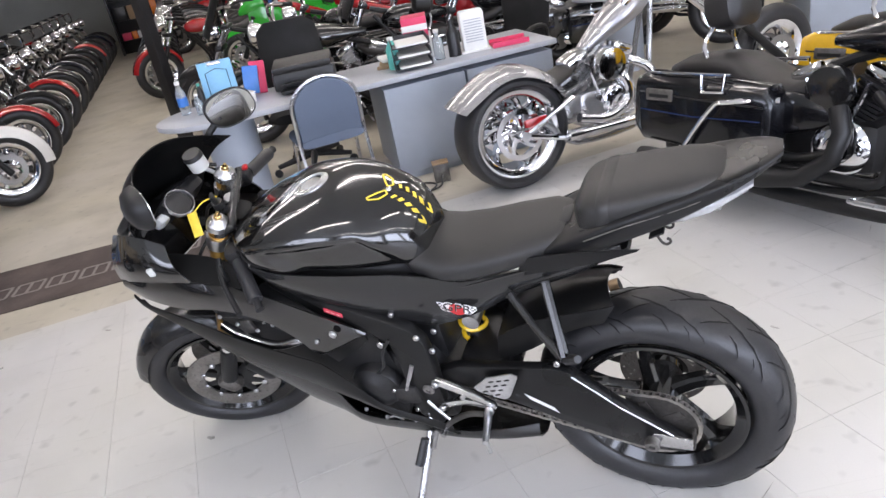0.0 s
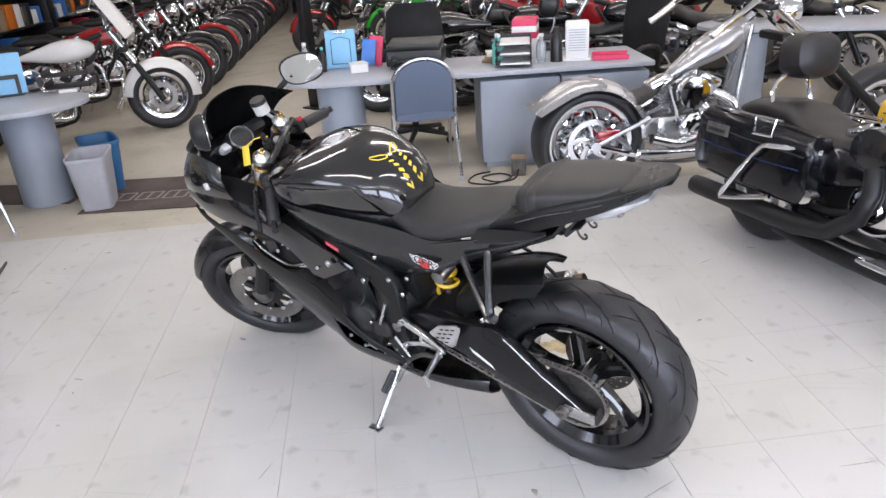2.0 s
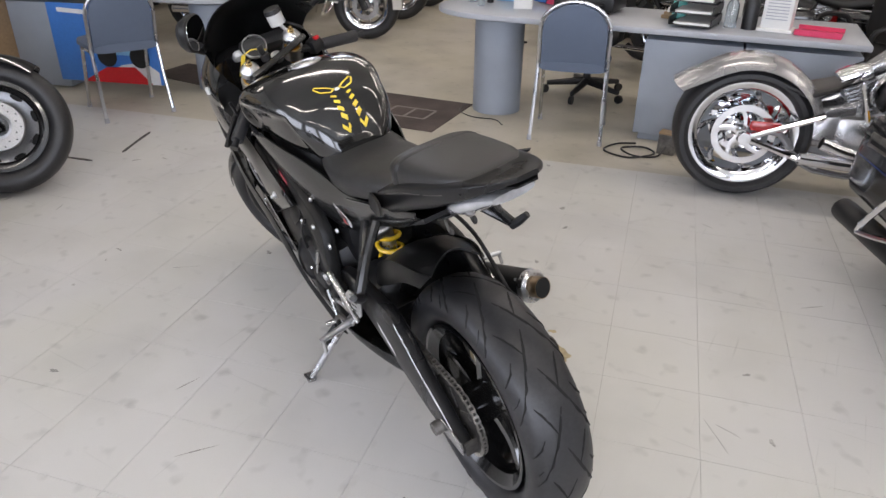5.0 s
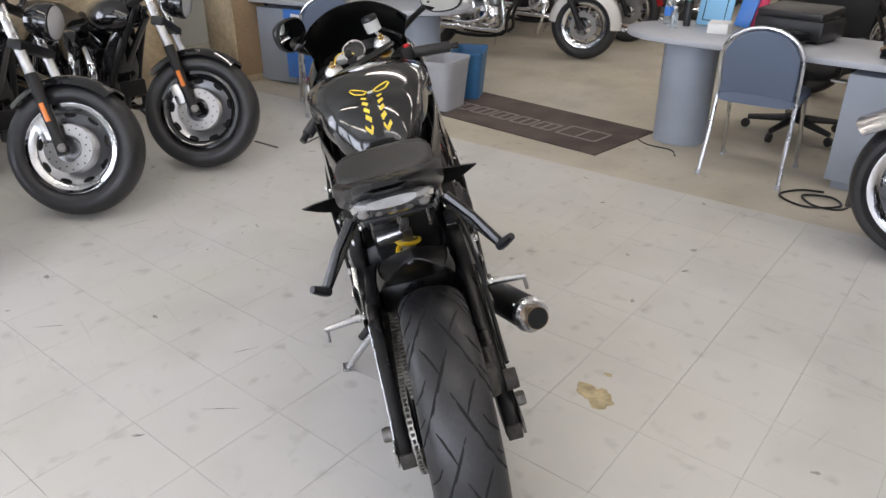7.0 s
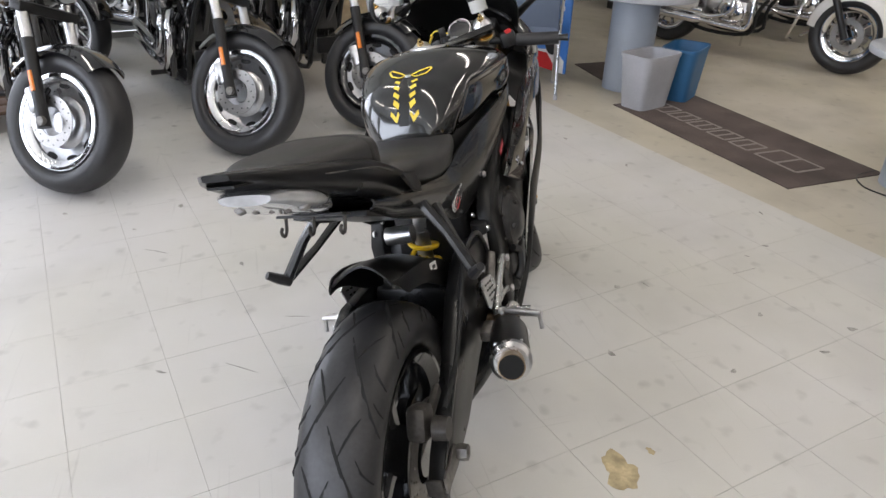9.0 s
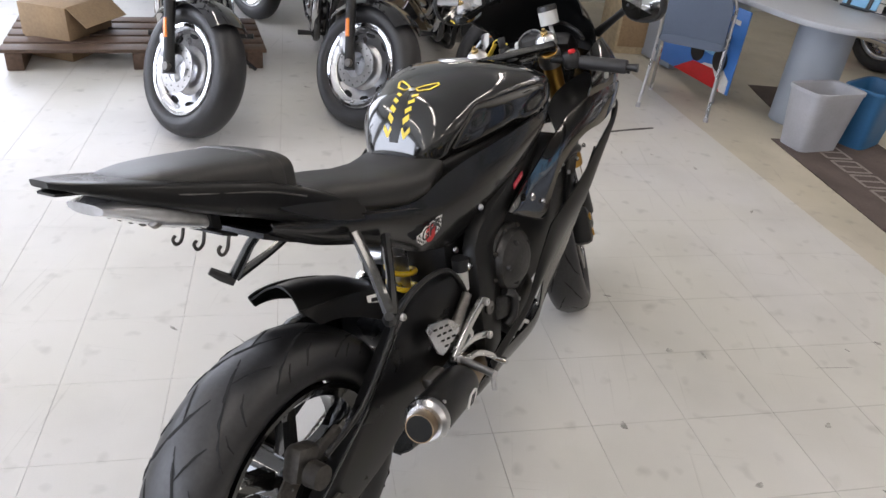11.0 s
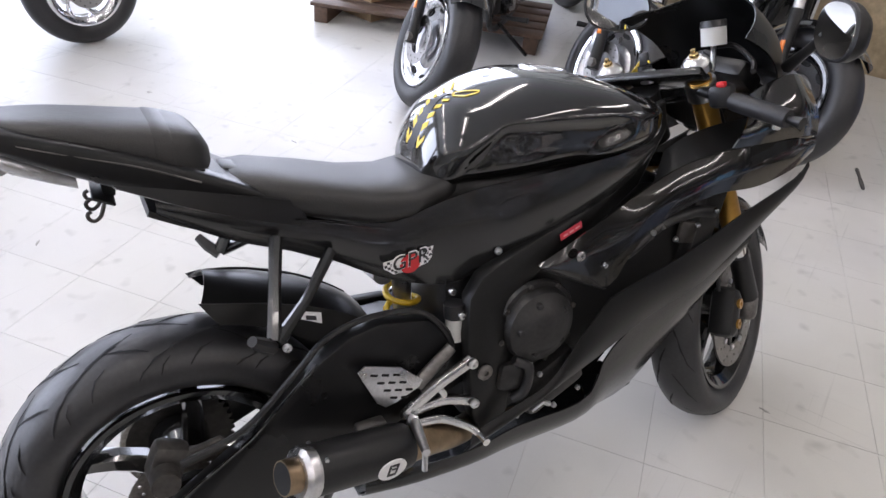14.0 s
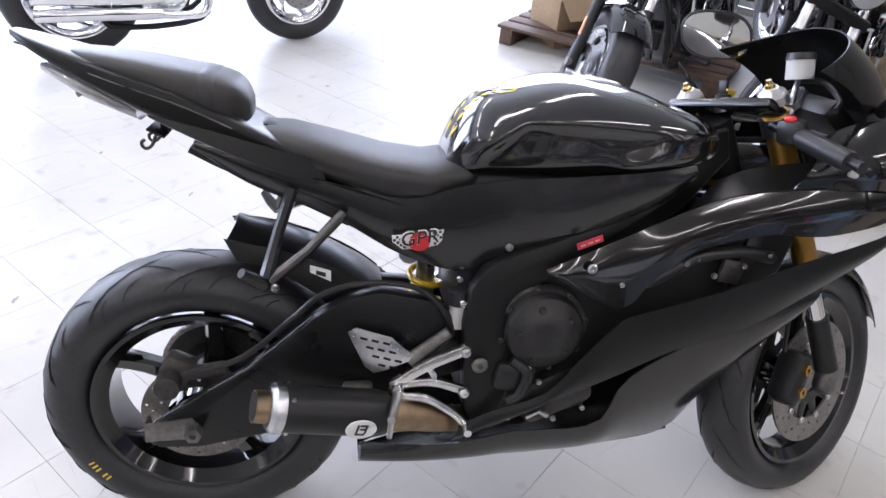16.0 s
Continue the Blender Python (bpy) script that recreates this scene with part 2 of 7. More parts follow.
PEARL = mat("pearl white paint", (0.72, 0.71, 0.69), 0.2, 0, 0.03, 40, 0, 0.8)
REDP = mat("candy red paint", (0.35, 0.012, 0.014), 0.16, 0.1, 0.06, 40, 0, 0.9)
YELP = mat("yellow paint", (0.78, 0.46, 0.02), 0.2, 0, 0.04, 40, 0, 0.8)
GREENP = mat("green paint", (0.02, 0.42, 0.03), 0.2, 0, 0.04, 40, 0, 0.8)
BLUEP = mat("bright blue plastic", (0.05, 0.2, 0.6), 0.35, 0, 0.05, 60)
SKYBLUE = mat("pale blue card", (0.22, 0.48, 0.72), 0.6, 0, 0.04, 60)
PINK = mat("pink-red box", (0.65, 0.04, 0.12), 0.5, 0, 0.05, 60)
TEAL = mat("teal plastic", (0.12, 0.5, 0.45), 0.4, 0, 0.05, 60)
PAPER = mat("white paper", (0.75, 0.75, 0.73), 0.7, 0, 0.03, 60)
BLACK = mat("black plastic", (0.012, 0.012, 0.013), 0.38, 0, 0.12, 120, 0.05)
LEATHER = mat("black leather", (0.016, 0.015, 0.015), 0.42, 0, 0.2, 150, 0.25)
CHAIRB = mat("black office chair cloth", (0.008, 0.008, 0.0085), 0.85, 0, 0.3, 300, 0.2)
BOTTLE = clear("clear bottle", (0.85, 0.93, 0.97), 0.05, 0.9)
STAIN = mat("rust-brown floor stain", (0.46, 0.37, 0.21), 0.4, 0, 0.25, 60, 0, 0, 0.3, 20)
TRIMDARK = mat("dusty dark rubber strip", (0.09, 0.085, 0.08), 0.8, 0, 0.4, 60, 0.2, 0, 0.4, 25)
SCUFF = mat("grey scuff", (0.36, 0.35, 0.325), 0.5, 0, 0.3, 90, 0, 0, 0.4, 30)
TUBEGLOW = glow("lit fluorescent tube", (1.0, 0.97, 0.9), 6.0)
DAYGLOW = glow("bright daylight outside", (0.9, 0.95, 1.0), 3.0)


# ---- shapes ----
def finish(bm, sharp=38):
    bmesh.ops.remove_doubles(bm, verts=bm.verts, dist=1e-6)
    bmesh.ops.recalc_face_normals(bm, faces=bm.faces)
    lim = radians(sharp)
    for e in bm.edges:
        e.smooth = not (len(e.link_faces) == 2 and e.calc_face_angle(0) > lim)
    for f in bm.faces:
        f.smooth = True
    return bm


def part(name, bm, material, parent=None, label="", sharp=38):
    me = bpy.data.meshes.new(name)
    finish(bm, sharp)
    bm.to_mesh(me)
    bm.free()
    me.materials.append(material)
    ob = new(name, me)
    if parent is not None:
        ob.parent = parent
    if label:
        tagged(ob, label)
    return ob


def thing(name, m, label, category, group="", kind=""):
    ob = new(name)
    ob.empty_display_size = 0.1
    ob.matrix_basis = m
    return tagged(ob, label, category, group, kind)


def moved(bm, m):
    bmesh.ops.transform(bm, matrix=m, verts=bm.verts)
    return bm


def joined(*bms):
    out = bmesh.new()
    for b in bms:
        me = bpy.data.meshes.new("tmp")
        b.to_mesh(me)
        b.free()
        out.from_mesh(me)
        bpy.data.meshes.remove(me)
    return out


def loft(rings, cap=True, closed=True):
    bm = bmesh.new()
    vs = [[bm.verts.new(p) for p in r] for r in rings]
    n = len(vs[0])
    for a, b in zip(vs, vs[1:]):
        for i in range(n if closed else n - 1):
            j = (i + 1) % n
            bm.faces.new((a[i], a[j], b[j], b[i]))
    if cap and closed:
        bm.faces.new(vs[0][::-1])
        bm.faces.new(vs[-1])
    return bm


def curve(pts, k=6):
    """A smooth line through the points."""
    pts = [Vector(p) for p in pts]
    q = [2 * pts[0] - pts[1], *pts, 2 * pts[-1] - pts[-2]]
    out = []
    for i in range(1, len(q) - 2):
        a, b, c, d = q[i - 1 : i + 3]
        for s in range(k):
            t = s / k
            out.append(0.5 * (2 * b + (c - a) * t + (2 * a - 5 * b + 4 * c - d) * t * t + (3 * b - a - 3 * c + d) * t**3))
    return out + [pts[-1]]


def tube(pts, r, n=8, smooth=0, flat=1.0):
    pts = curve(pts, smooth) if smooth else [Vector(p) for p in pts]
    rr = r if isinstance(r, (list, tuple)) else None
    rings, up = [], None
    for i, p in enumerate(pts):
        d = (pts[min(i + 1, len(pts) - 1)] - pts[max(i - 1, 0)]).normalized()
        if up is None:
            up = d.orthogonal().normalized() if abs(d.z) > 0.95 else (Vector((0, 0, 1)) - d * d.z).normalized()
        up = (up - d * up.dot(d)).normalized()
        s = d.cross(up)
        t = i / max(1, len(pts) - 1) * (len(rr) - 1) if rr else 0
        rad = rr[int(t)] * (1 - t % 1) + rr[min(int(t) + 1, len(rr) - 1)] * (t % 1) if rr else r
        rings.append([p + rad * (math.cos(a) * up + flat * math.sin(a) * s) for a in (2 * math.pi * j / n for j in range(n))])
    return loft(rings)


def lathe(profile, n=48, loop=False):
    """Turns (radius, y) round the y axis; loop joins the profile's ends."""
    rings = [[(r * math.cos(a), y, r * math.sin(a)) for a in (2 * math.pi * j / n for j in range(n))] for r, y in profile]
    if loop:
        rings.append(rings[0])
    return loft(rings, cap=not loop)


def box(cx, cy, cz, sx, sy, sz, bev=0.0, seg=2):
    bm = bmesh.new()
    bmesh.ops.create_cube(bm, size=1)
    moved(bm, Matrix.LocRotScale((cx, cy, cz), None, (sx, sy, sz)))
    if bev:
        bmesh.ops.bevel(bm, geom=bm.edges[:], offset=min(bev, 0.49 * min(sx, sy, sz)), segments=seg, profile=0.5, affect="EDGES")
    return bm


def plate(outline, y0, y1, bev=0.0, m=None):
    """A polygon in x and z, as thick as y0 to y1, with eased edges."""
    bm = bmesh.new()
    lo, hi = min(y0, y1), max(y0, y1)
    pts = [Vector((x, 0, z)) for x, z in outline]
    f = bm.faces.new([bm.verts.new((p.x, lo, p.z)) for p in pts])
    r = bmesh.ops.extrude_face_region(bm, geom=[f])
    bmesh.ops.translate(bm, verts=[v for v in r["geom"] if isinstance(v, bmesh.types.BMVert)], vec=(0, hi - lo, 0))
    if bev:
        edges = [e for e in bm.edges if abs(e.verts[0].co.y - e.verts[1].co.y) < 1e-6]
        bmesh.ops.bevel(bm, geom=edges, offset=bev, segments=2, profile=0.5, affect="EDGES")
    return moved(bm, m) if m else bm


def shell(rows, thick=0.004):
    """A thin closed skin through rows of points."""
    bm = bmesh.new()
    vs = [[bm.verts.new(p) for p in r] for r in rows]
    for a, b in zip(vs, vs[1:]):
        for i in range(len(a) - 1):
            bm.faces.new((a[i], a[i + 1], b[i + 1], b[i]))
    bmesh.ops.recalc_face_normals(bm, faces=bm.faces)
    bmesh.ops.solidify(bm, geom=bm.faces[:], thickness=thick)
    return bm


def resample(pts, n):
    pts = [Vector(p) for p in pts]
    d = [0.0]
    for a, b in zip(pts, pts[1:]):
        d.append(d[-1] + (b - a).length)
    out = []
    for i in range(n):
        s = d[-1] * i / (n - 1)
        k = max(j for j in range(len(d)) if d[j] <= s + 1e-9)
        k = min(k, len(pts) - 2)
        out.append(pts[k].lerp(pts[k + 1], (s - d[k]) / max(1e-9, d[k + 1] - d[k])))
    return out


def band(top, low, bulge=0.0, n=20, rows=7, thick=0.004, smooth=4, side=None):
    """A skin between two lines, bulging outwards in y."""
    a = resample(curve(top, smooth) if smooth else top, n)
    b = resample(curve(low, smooth) if smooth else low, n)
    grid = []
    for k in range(rows):
        s = k / (rows - 1)
        row = []
        for p, q in zip(a, b):
            c = p.lerp(q, s)
            sg = side if side else (1 if c.y >= 0 else -1)
            row.append(c + Vector((0, sg * bulge * math.sin(math.pi * s), 0)))
        grid.append(row)
    return shell(grid, thick)


def flip(pts):
    return [(p[0], -p[1], p[2]) for p in pts]


def ring(x, z0, w, up, down, n=24, e=2.4, y0=0.0):
    """A rounded cross-section at x."""
    out = []
    for j in range(n):
        a = 2 * math.pi * j / n
        c, s = math.cos(a), math.sin(a)
        h = up if s >= 0 else down
        out.append((x, y0 + w * math.copysign(abs(c) ** (2 / e), c), z0 + h * math.copysign(abs(s) ** (2 / e), s)))
    return out


def bolt(r=0.008, h=0.006):
    return lathe([(0.0001, 0), (r, 0), (r, h * 0.6), (r * 0.75, h), (r * 0.35, h), (r * 0.3, h * 0.4), (0.0001, h * 0.4)], 10)


def ellipse_panel(cx, cz, rx, rz, y, t=0.002, n=24, m=None):
    return plate([(cx + rx * math.cos(2 * math.pi * i / n), cz + rz * math.sin(2 * math.pi * i / n)) for i in range(n)], y, y + t, 0, m)


# a wheel's parts, about the origin, axle along y
def tyre_mesh(R, rim, width, n=72, square=2.2):
    prof = []
    k = 18
    mid, half, w = (R + rim) / 2, (R - rim) / 2, width / 2
    for j in range(k):
        a = 2 * math.pi * j / k
        c, s = math.cos(a), math.sin(a)
        e = 2 / square
        prof.append((mid + half * math.copysign(abs(c) ** e, c), w * math.copysign(abs(s) ** e, s)))
    return lathe(prof, n, loop=True)


def rim_mesh(r, width, lip=0.02, n=64):
    w = width / 2
    prof = [(r + 0.006, -w), (r + 0.006, -w + 0.008), (r - lip, -w + 0.012), (r - lip - 0.012, -w * 0.4), (r - lip - 0.012, w * 0.4), (r - lip, w - 0.012), (r + 0.006, w - 0.008), (r + 0.006, w), (r - lip * 0.6, w), (r - lip - 0.02, w - 0.02), (r - lip - 0.024, 0), (r - lip - 0.02, -w + 0.02), (r - lip * 0.6, -w)]
    return lathe(prof, n, loop=True)


def disc_mesh(ro, ri, t=0.005, n=48):
    return lathe([(ri, -t / 2), (ro, -t / 2), (ro, t / 2), (ri, t / 2)], n, loop=True)
def sy(pts, s):
    """Points given for the bike's left, moved to the side s."""
    return [(p[0], s * p[1], p[2]) for p in pts]


def spoke_mesh(r0, r1, w0, w1, t, n, twist=0.0):
    out = []
    for k in range(n):
        a = 2 * math.pi * k / n
        rings = []
        for s in np.linspace(0, 1, 6):
            r, w, th = r0 + (r1 - r0) * s, w0 + (w1 - w0) * s * s, t * (1 - 0.35 * math.sin(math.pi * s))
            b = a + twist * s
            d, q = Vector((math.cos(b), 0, math.sin(b))), Vector((-math.sin(b), 0, math.cos(b)))
            rings.append([tuple(r * d + u * w * q + Vector((0, v * th, 0))) for u, v in ((-1, -0.6), (-0.6, -1), (0.6, -1), (1, -0.6), (1, 0.6), (0.6, 1), (-0.6, 1), (-1, 0.6))])
        out.append(loft(rings))
    return joined(*out)


# ---- the room ----
def room_box(name, a0, a1, b0, b1, z0, z1, material, label, kind="structure", parent=None):
    bm = moved(box((a0 + a1) / 2, (b0 + b1) / 2, (z0 + z1) / 2, a1 - a0, b1 - b0, z1 - z0), ROOM)
    ob = part(name, bm, material, parent)
    return tagged(ob, label, "", "", kind) if parent is None else ob


A0, A1, B0, B1, H = -6.0, 22.0, -11.0, 6.2, 3.4
EDGE_A = 2.55
floor = room_box("floor", A0, EDGE_A, B0, B1, -0.1, -0.0035, JOINT, "scuffed pale grey vinyl tile showroom floor")
ground = room_box("floor_bare", EDGE_A, A1, B0, B1, -0.1, -0.001, OLDFLOOR, "worn bare beige concrete floor of the aisle")
ceiling = room_box("ceiling", A0 - 0.2, A1 + 0.2, B0 - 0.2, B1 + 0.2, H, H + 0.1, CEIL, "white suspended showroom ceiling")
wall_east = room_box("wall_east", A1, A1 + 0.2, B0, B1, 0, H, WALL, "pale painted end wall of the showroom")
wall_south = room_box("wall_south", A0, A1, B0 - 0.2, B0, 0, H, WALL, "pale painted side wall of the showroom")


def window_wall(name, along_a, fixed0, fixed1, lo, hi, openings, z0, z1, label):
    """A wall with openings right through it: piers, sill wall and head are one mesh."""
    bms = []

    def blk(s0, s1, za, zb):
        if along_a:
            bms.append(box((s0 + s1) / 2, (fixed0 + fixed1) / 2, (za + zb) / 2, s1 - s0, fixed1 - fixed0, zb - za))
        else:
            bms.append(box((fixed0 + fixed1) / 2, (s0 + s1) / 2, (za + zb) / 2, fixed1 - fixed0, s1 - s0, zb - za))

    s = lo
    for o0, o1 in openings:
        blk(s, o0, 0, H)
        blk(o0, o1, 0, z0)
        blk(o0, o1, z1, H)
        s = o1
    blk(s, hi, 0, H)
    return tagged(part(name, moved(joined(*bms), ROOM), WALL), label, "", "", "structure")


window_wall("wall_west", False, A0 - 0.2, A0, B0, B1, [(-6.5, -3.1), (-2.3, 1.1), (1.9, 5.3)], 0.5, 2.9, "shopfront wall with three wide windows")
window_wall("wall_north", True, B1, B1 + 0.2, A0, A1, [(-5.0, -1.4)], 0.5, 2.9, "pale painted wall with one wide window")
backdrop = tagged(part("backdrop", joined(moved(box(A0 - 3, 0, 1.5, 0.05, 24, 6), ROOM), moved(box(-4, B1 + 3, 1.5, 10, 0.05, 6), ROOM)), DAYGLOW), "bright hazy street outside the shop windows", "", "", "structure")

for n, (a, b) in enumerate(BATTENS):
    lamp = thing("ceiling_light", ROOM @ pose(a, b, H), "white fluorescent batten fixed under the ceiling", "ceiling light", "ceiling lights")
    part("housing", box(0, 0, -0.03, 0.16, 2.4, 0.06, 0.01), CEIL, lamp)
    part("tube", moved(lathe([(0.0001, -1.18), (0.018, -1.18), (0.018, 1.18), (0.0001, 1.18)], 10), pose(0, 0, -0.078)), TUBEGLOW, lamp)

# ---- desks and chairs ----
DESK_H = 0.655


def drum_desk(m, length, depth, label):
    """A desk with a rounded end on a drum leg; local x runs from the drum along the desk, +y is the visitors' side."""
    d = thing("desk", m, label, "desk", "reception desks")
    h = depth / 2
    out = [(-0.42 * math.cos(a), h * math.sin(a)) for a in np.linspace(-math.pi / 2, math.pi / 2, 19)] + [(length, h), (length, -h)]
    part("tabletop", moved(plate(out, 0, 0.035, 0.006), pose(0, 0, DESK_H, 90)), TOPMAT, d, "speckled grey worktop with a rounded end")
    part("drum_leg", moved(lathe([(0.0001, 0.001), (0.165, 0.001), (0.165, DESK_H - 0.036), (0.0001, DESK_H - 0.036)], 44), pose(0, 0, 0, 90)), LAMINATE, d, "grey-blue drum leg")
    return d


desk = drum_desk(pose(2.97, -1.96, 0, 0, 0, 219), 2.15, 0.70, "grey-blue laminate desk with a rounded peninsula end on a drum leg")
for x0, x1 in ((0.98, 1.52), (1.535, 2.13)):
    ped = part("pedestal", box((x0 + x1) / 2, 0, (DESK_H - 0.036 + 0.05) / 2, x1 - x0, 0.60, DESK_H - 0.088, 0.003), LAMINATE, desk, "grey-blue laminate pedestal")
    part("plinth", box((x0 + x1) / 2, 0, 0.026, x1 - x0 - 0.06, 0.52, 0.05), LAMINATE, ped)

desk_b = drum_desk(pose(4.42, -0.42, 0, 0, 0, 50), 1.9, 0.74, "grey-blue laminate desk with drum leg and poster")
part("pedestal", box(1.45, 0, 0.31, 0.8, 0.6, 0.60, 0.003), LAMINATE, desk_b, "grey-blue laminate pedestal")


def stack_chair(m, label):
    c = thing("chair", m, label, "chair", "visitor chairs")
    # local x is the way it faces; the back is at x = 0
    out = []
    for a in np.linspace(0, math.pi, 17):
        out.append((0.205 * math.cos(a), 0.66 + 0.17 * math.sin(a)))
    out = [(0.205, 0.44)] + out + [(-0.205, 0.44)]
    tilt = pose(0.02, 0, 0, 0, 0, 90)
    rake = Matrix.Translation((0.03, 0, 0.44)) @ Matrix.Rotation(radians(-9), 4, "Y") @ Matrix.Translation((0, 0, -0.44))
    part("backrest", moved(plate([(x * 0.93, 0.44 + (z - 0.44) * 0.97) for x, z in out], -0.02, 0.02, 0.012), rake @ tilt), FABRIC, c, "blue-grey padded back")
    part("back_frame", moved(tube([(x, 0, z) for x, z in out], 0.011, 8), rake @ tilt), ALU, c, "chromed tube frame round the back")
    part("seat", loft([ring(x, 0.445, w, 0.03, 0.025, 24, 4) for x, w in ((0.02, 0.19), (0.06, 0.21), (0.36, 0.215), (0.42, 0.2), (0.44, 0.16))]), FABRIC, c, "blue-grey padded seat")
    for s in SIDES:
        part("leg", tube([(0.05, s * 0.205, 0.45), (0.02, s * 0.208, 0.25), (-0.035, s * 0.216, 0.012)], 0.0115, 8), ALU, c)
        part("leg", tube([(0.30, s * 0.2, 0.43), (0.36, s * 0.205, 0.2), (0.40, s * 0.21, 0.012)], 0.0115, 8), ALU, c)
        for x, y in ((-0.037, 0.216), (0.402, 0.21)):
            part("foot_cap", tube([(x, s * y, 0.0), (x + 0.002, s * y, 0.03)], [0.016, 0.0135], 10), BINGREY, c)
        part("side_rail", tube([(0.04, s * 0.205, 0.43), (0.30, s * 0.203, 0.425)], 0.0105, 8), ALU, c)
    return c


SIDES = (-1, 1)
stack_chair(pose(2.175 + 0.025, -1.93 - 0.025, 0, 0, 0, -45), "blue-grey padded stacking chair with chromed legs, facing the desk")
stack_chair(pose(3.92, 0.26, 0, 0, 0, 8), "blue-grey padded stacking chair in front of a poster")


def office_chair(m, label):
    c = thing("office_chair", m, label, "chair", "office chairs")
    part("seat", loft([ring(x, 0.44, w, 0.04, 0.03, 24, 3.5) for x, w in ((-0.24, 0.17), (-0.2, 0.23), (0.2, 0.24), (0.25, 0.18))]), CHAIRB, c)
    part("backrest", loft([[(-0.22 - 0.12 * (z - 0.5) + 0.05 * math.cos(a) * 0.8, w * math.copysign(abs(math.sin(a)) ** 0.7, math.sin(a)), z) for a in np.linspace(0, 2 * math.pi, 20, endpoint=False)] for z, w in ((0.5, 0.17), (0.55, 0.22), (0.8, 0.24), (1.0, 0.22), (1.06, 0.15))]), CHAIRB, c, "tall black padded back")
    part("column", tube([(0, 0, 0.1), (0, 0, 0.42)], 0.028, 12), BLACK, c)
    for k in range(5):
        a = 2 * math.pi * k / 5
        leg = part("base_leg", tube([(0, 0, 0.11), (0.29 * math.cos(a), 0.29 * math.sin(a), 0.075)], [0.03, 0.018], 8), BLACK, c)
        part("castor", moved(lathe([(0.0001, -0.012), (0.03, -0.012), (0.03, 0.012), (0.0001, 0.012)], 14), pose(0.3 * math.cos(a), 0.3 * math.sin(a), 0.031, 0, 0, math.degrees(a))), BLACK, leg)
    for s in SIDES:
        part("armrest", tube([(-0.15, s * 0.24, 0.44), (-0.1, s * 0.28, 0.62), (0.12, s * 0.28, 0.63), (0.12, s * 0.25, 0.45)], 0.018, 8, 4), BLACK, c)
    return c


office_chair(pose(2.95, -2.75, 0, 0, 0, 120), "black office swivel chair behind the desk")
office_chair(pose(1.71, -3.97, 0, 0, 0, 70), "tall black office chair behind the desk")


def waste_bin(m, material, label, w=0.185, d=0.125, h=0.365):
    b = thing("waste_bin", m, label, "bin", "waste bins")
    def sq(z, k, inset=0.0):
        return [((w * k - inset) * math.copysign(abs(math.cos(a)) ** 0.35, math.cos(a)), (d * k - inset) * math.copysign(abs(math.sin(a)) ** 0.35, math.sin(a)), z) for a in np.linspace(0, 2 * math.pi, 40, endpoint=False)]
    part("body", loft([sq(0.02, 0.76, 0.004), sq(h - 0.002, 0.985, 0.006), sq(h, 1.0), sq(h - 0.012, 1.03), sq(h - 0.03, 1.0), sq(0.004, 0.78), sq(0.0, 0.75)]), material, b)
    part("rim", joined(*[loft([sq(h - 0.02, 1.015), sq(h - 0.018, 1.045), sq(h + 0.002, 1.045), sq(h + 0.002, 1.0)], cap=False)]), material, b)
    return b


waste_bin(pose(3.98, -0.56, 0, 0, 0, -38), BINGREY, "grey plastic waste bin standing on the edge of a mat")
waste_bin(pose(4.30, -0.80, 0, 0, 0, -20), BINBLUE, "blue plastic recycling bin beside a grey bin")

# mats
def slab(pts, z, t, bev=0.001):
    """A flat sheet of thickness t with its underside at z, through (x, y) points."""
    bm = bmesh.new()
    f = bm.faces.new([bm.verts.new((x, y, z)) for x, y in pts])
    r = bmesh.ops.extrude_face_region(bm, geom=[f])
    bmesh.ops.translate(bm, verts=[v for v in r["geom"] if isinstance(v, bmesh.types.BMVert)], vec=(0, 0, t))
    return bm


mat_a = tagged(part("floor_mat", slab([(3.93, -0.36), (2.72, -1.30), (3.12, -1.86), (4.38, -0.92)], 0.0, 0.005), MATBROWN), "worn brown floor mat with pale outlined lettering", "mat")
# plain outlined bars in place of the mat's lettering
o, ex, ey = Vector((2.95, -1.50, 0)), Vector((1.21, 0.94, 0)).normalized(), Vector((0.40, -0.56, 0)).normalized()
o = Vector((2.72, -1.30, 0)) + ex * 0.22 + ey * 0.22


def mat_bar(x0, y0, x1, y1, w=0.018):
    d = Vector((x1 - x0, y1 - y0)).normalized()
    q = Vector((-d.y, d.x)) * w / 2
    pts = [(x0 - q.x, y0 - q.y), (x1 - q.x, y1 - q.y), (x1 + q.x, y1 + q.y), (x0 + q.x, y0 + q.y)]
    return slab([tuple((o + ex * a + ey * b).xy) for a, b in pts], 0.005, 0.0012)


for k, (x, w, h) in enumerate(((-0.06, 0.30, 0.20), (0.30, 0.15, 0.15), (0.49, 0.15, 0.15), (0.68, 0.15, 0.15), (0.87, 0.15, 0.15), (1.06, 0.18, 0.15))):
    part("lettering_bar", joined(mat_bar(x, 0, x + w, 0), mat_bar(x, h, x + w, h), mat_bar(x, 0, x, h), mat_bar(x + w, 0, x + w, h), mat_bar(x + w / 2, 0, x + w / 2, h)), MATLINE, mat_a)
tagged(part("floor_mat", slab([(4.2, -0.45), (4.45, -0.85), (5.25, -0.35), (5.0, 0.0)], 0.0, 0.004), MATBROWN), "worn brown floor mat under a desk", "mat")

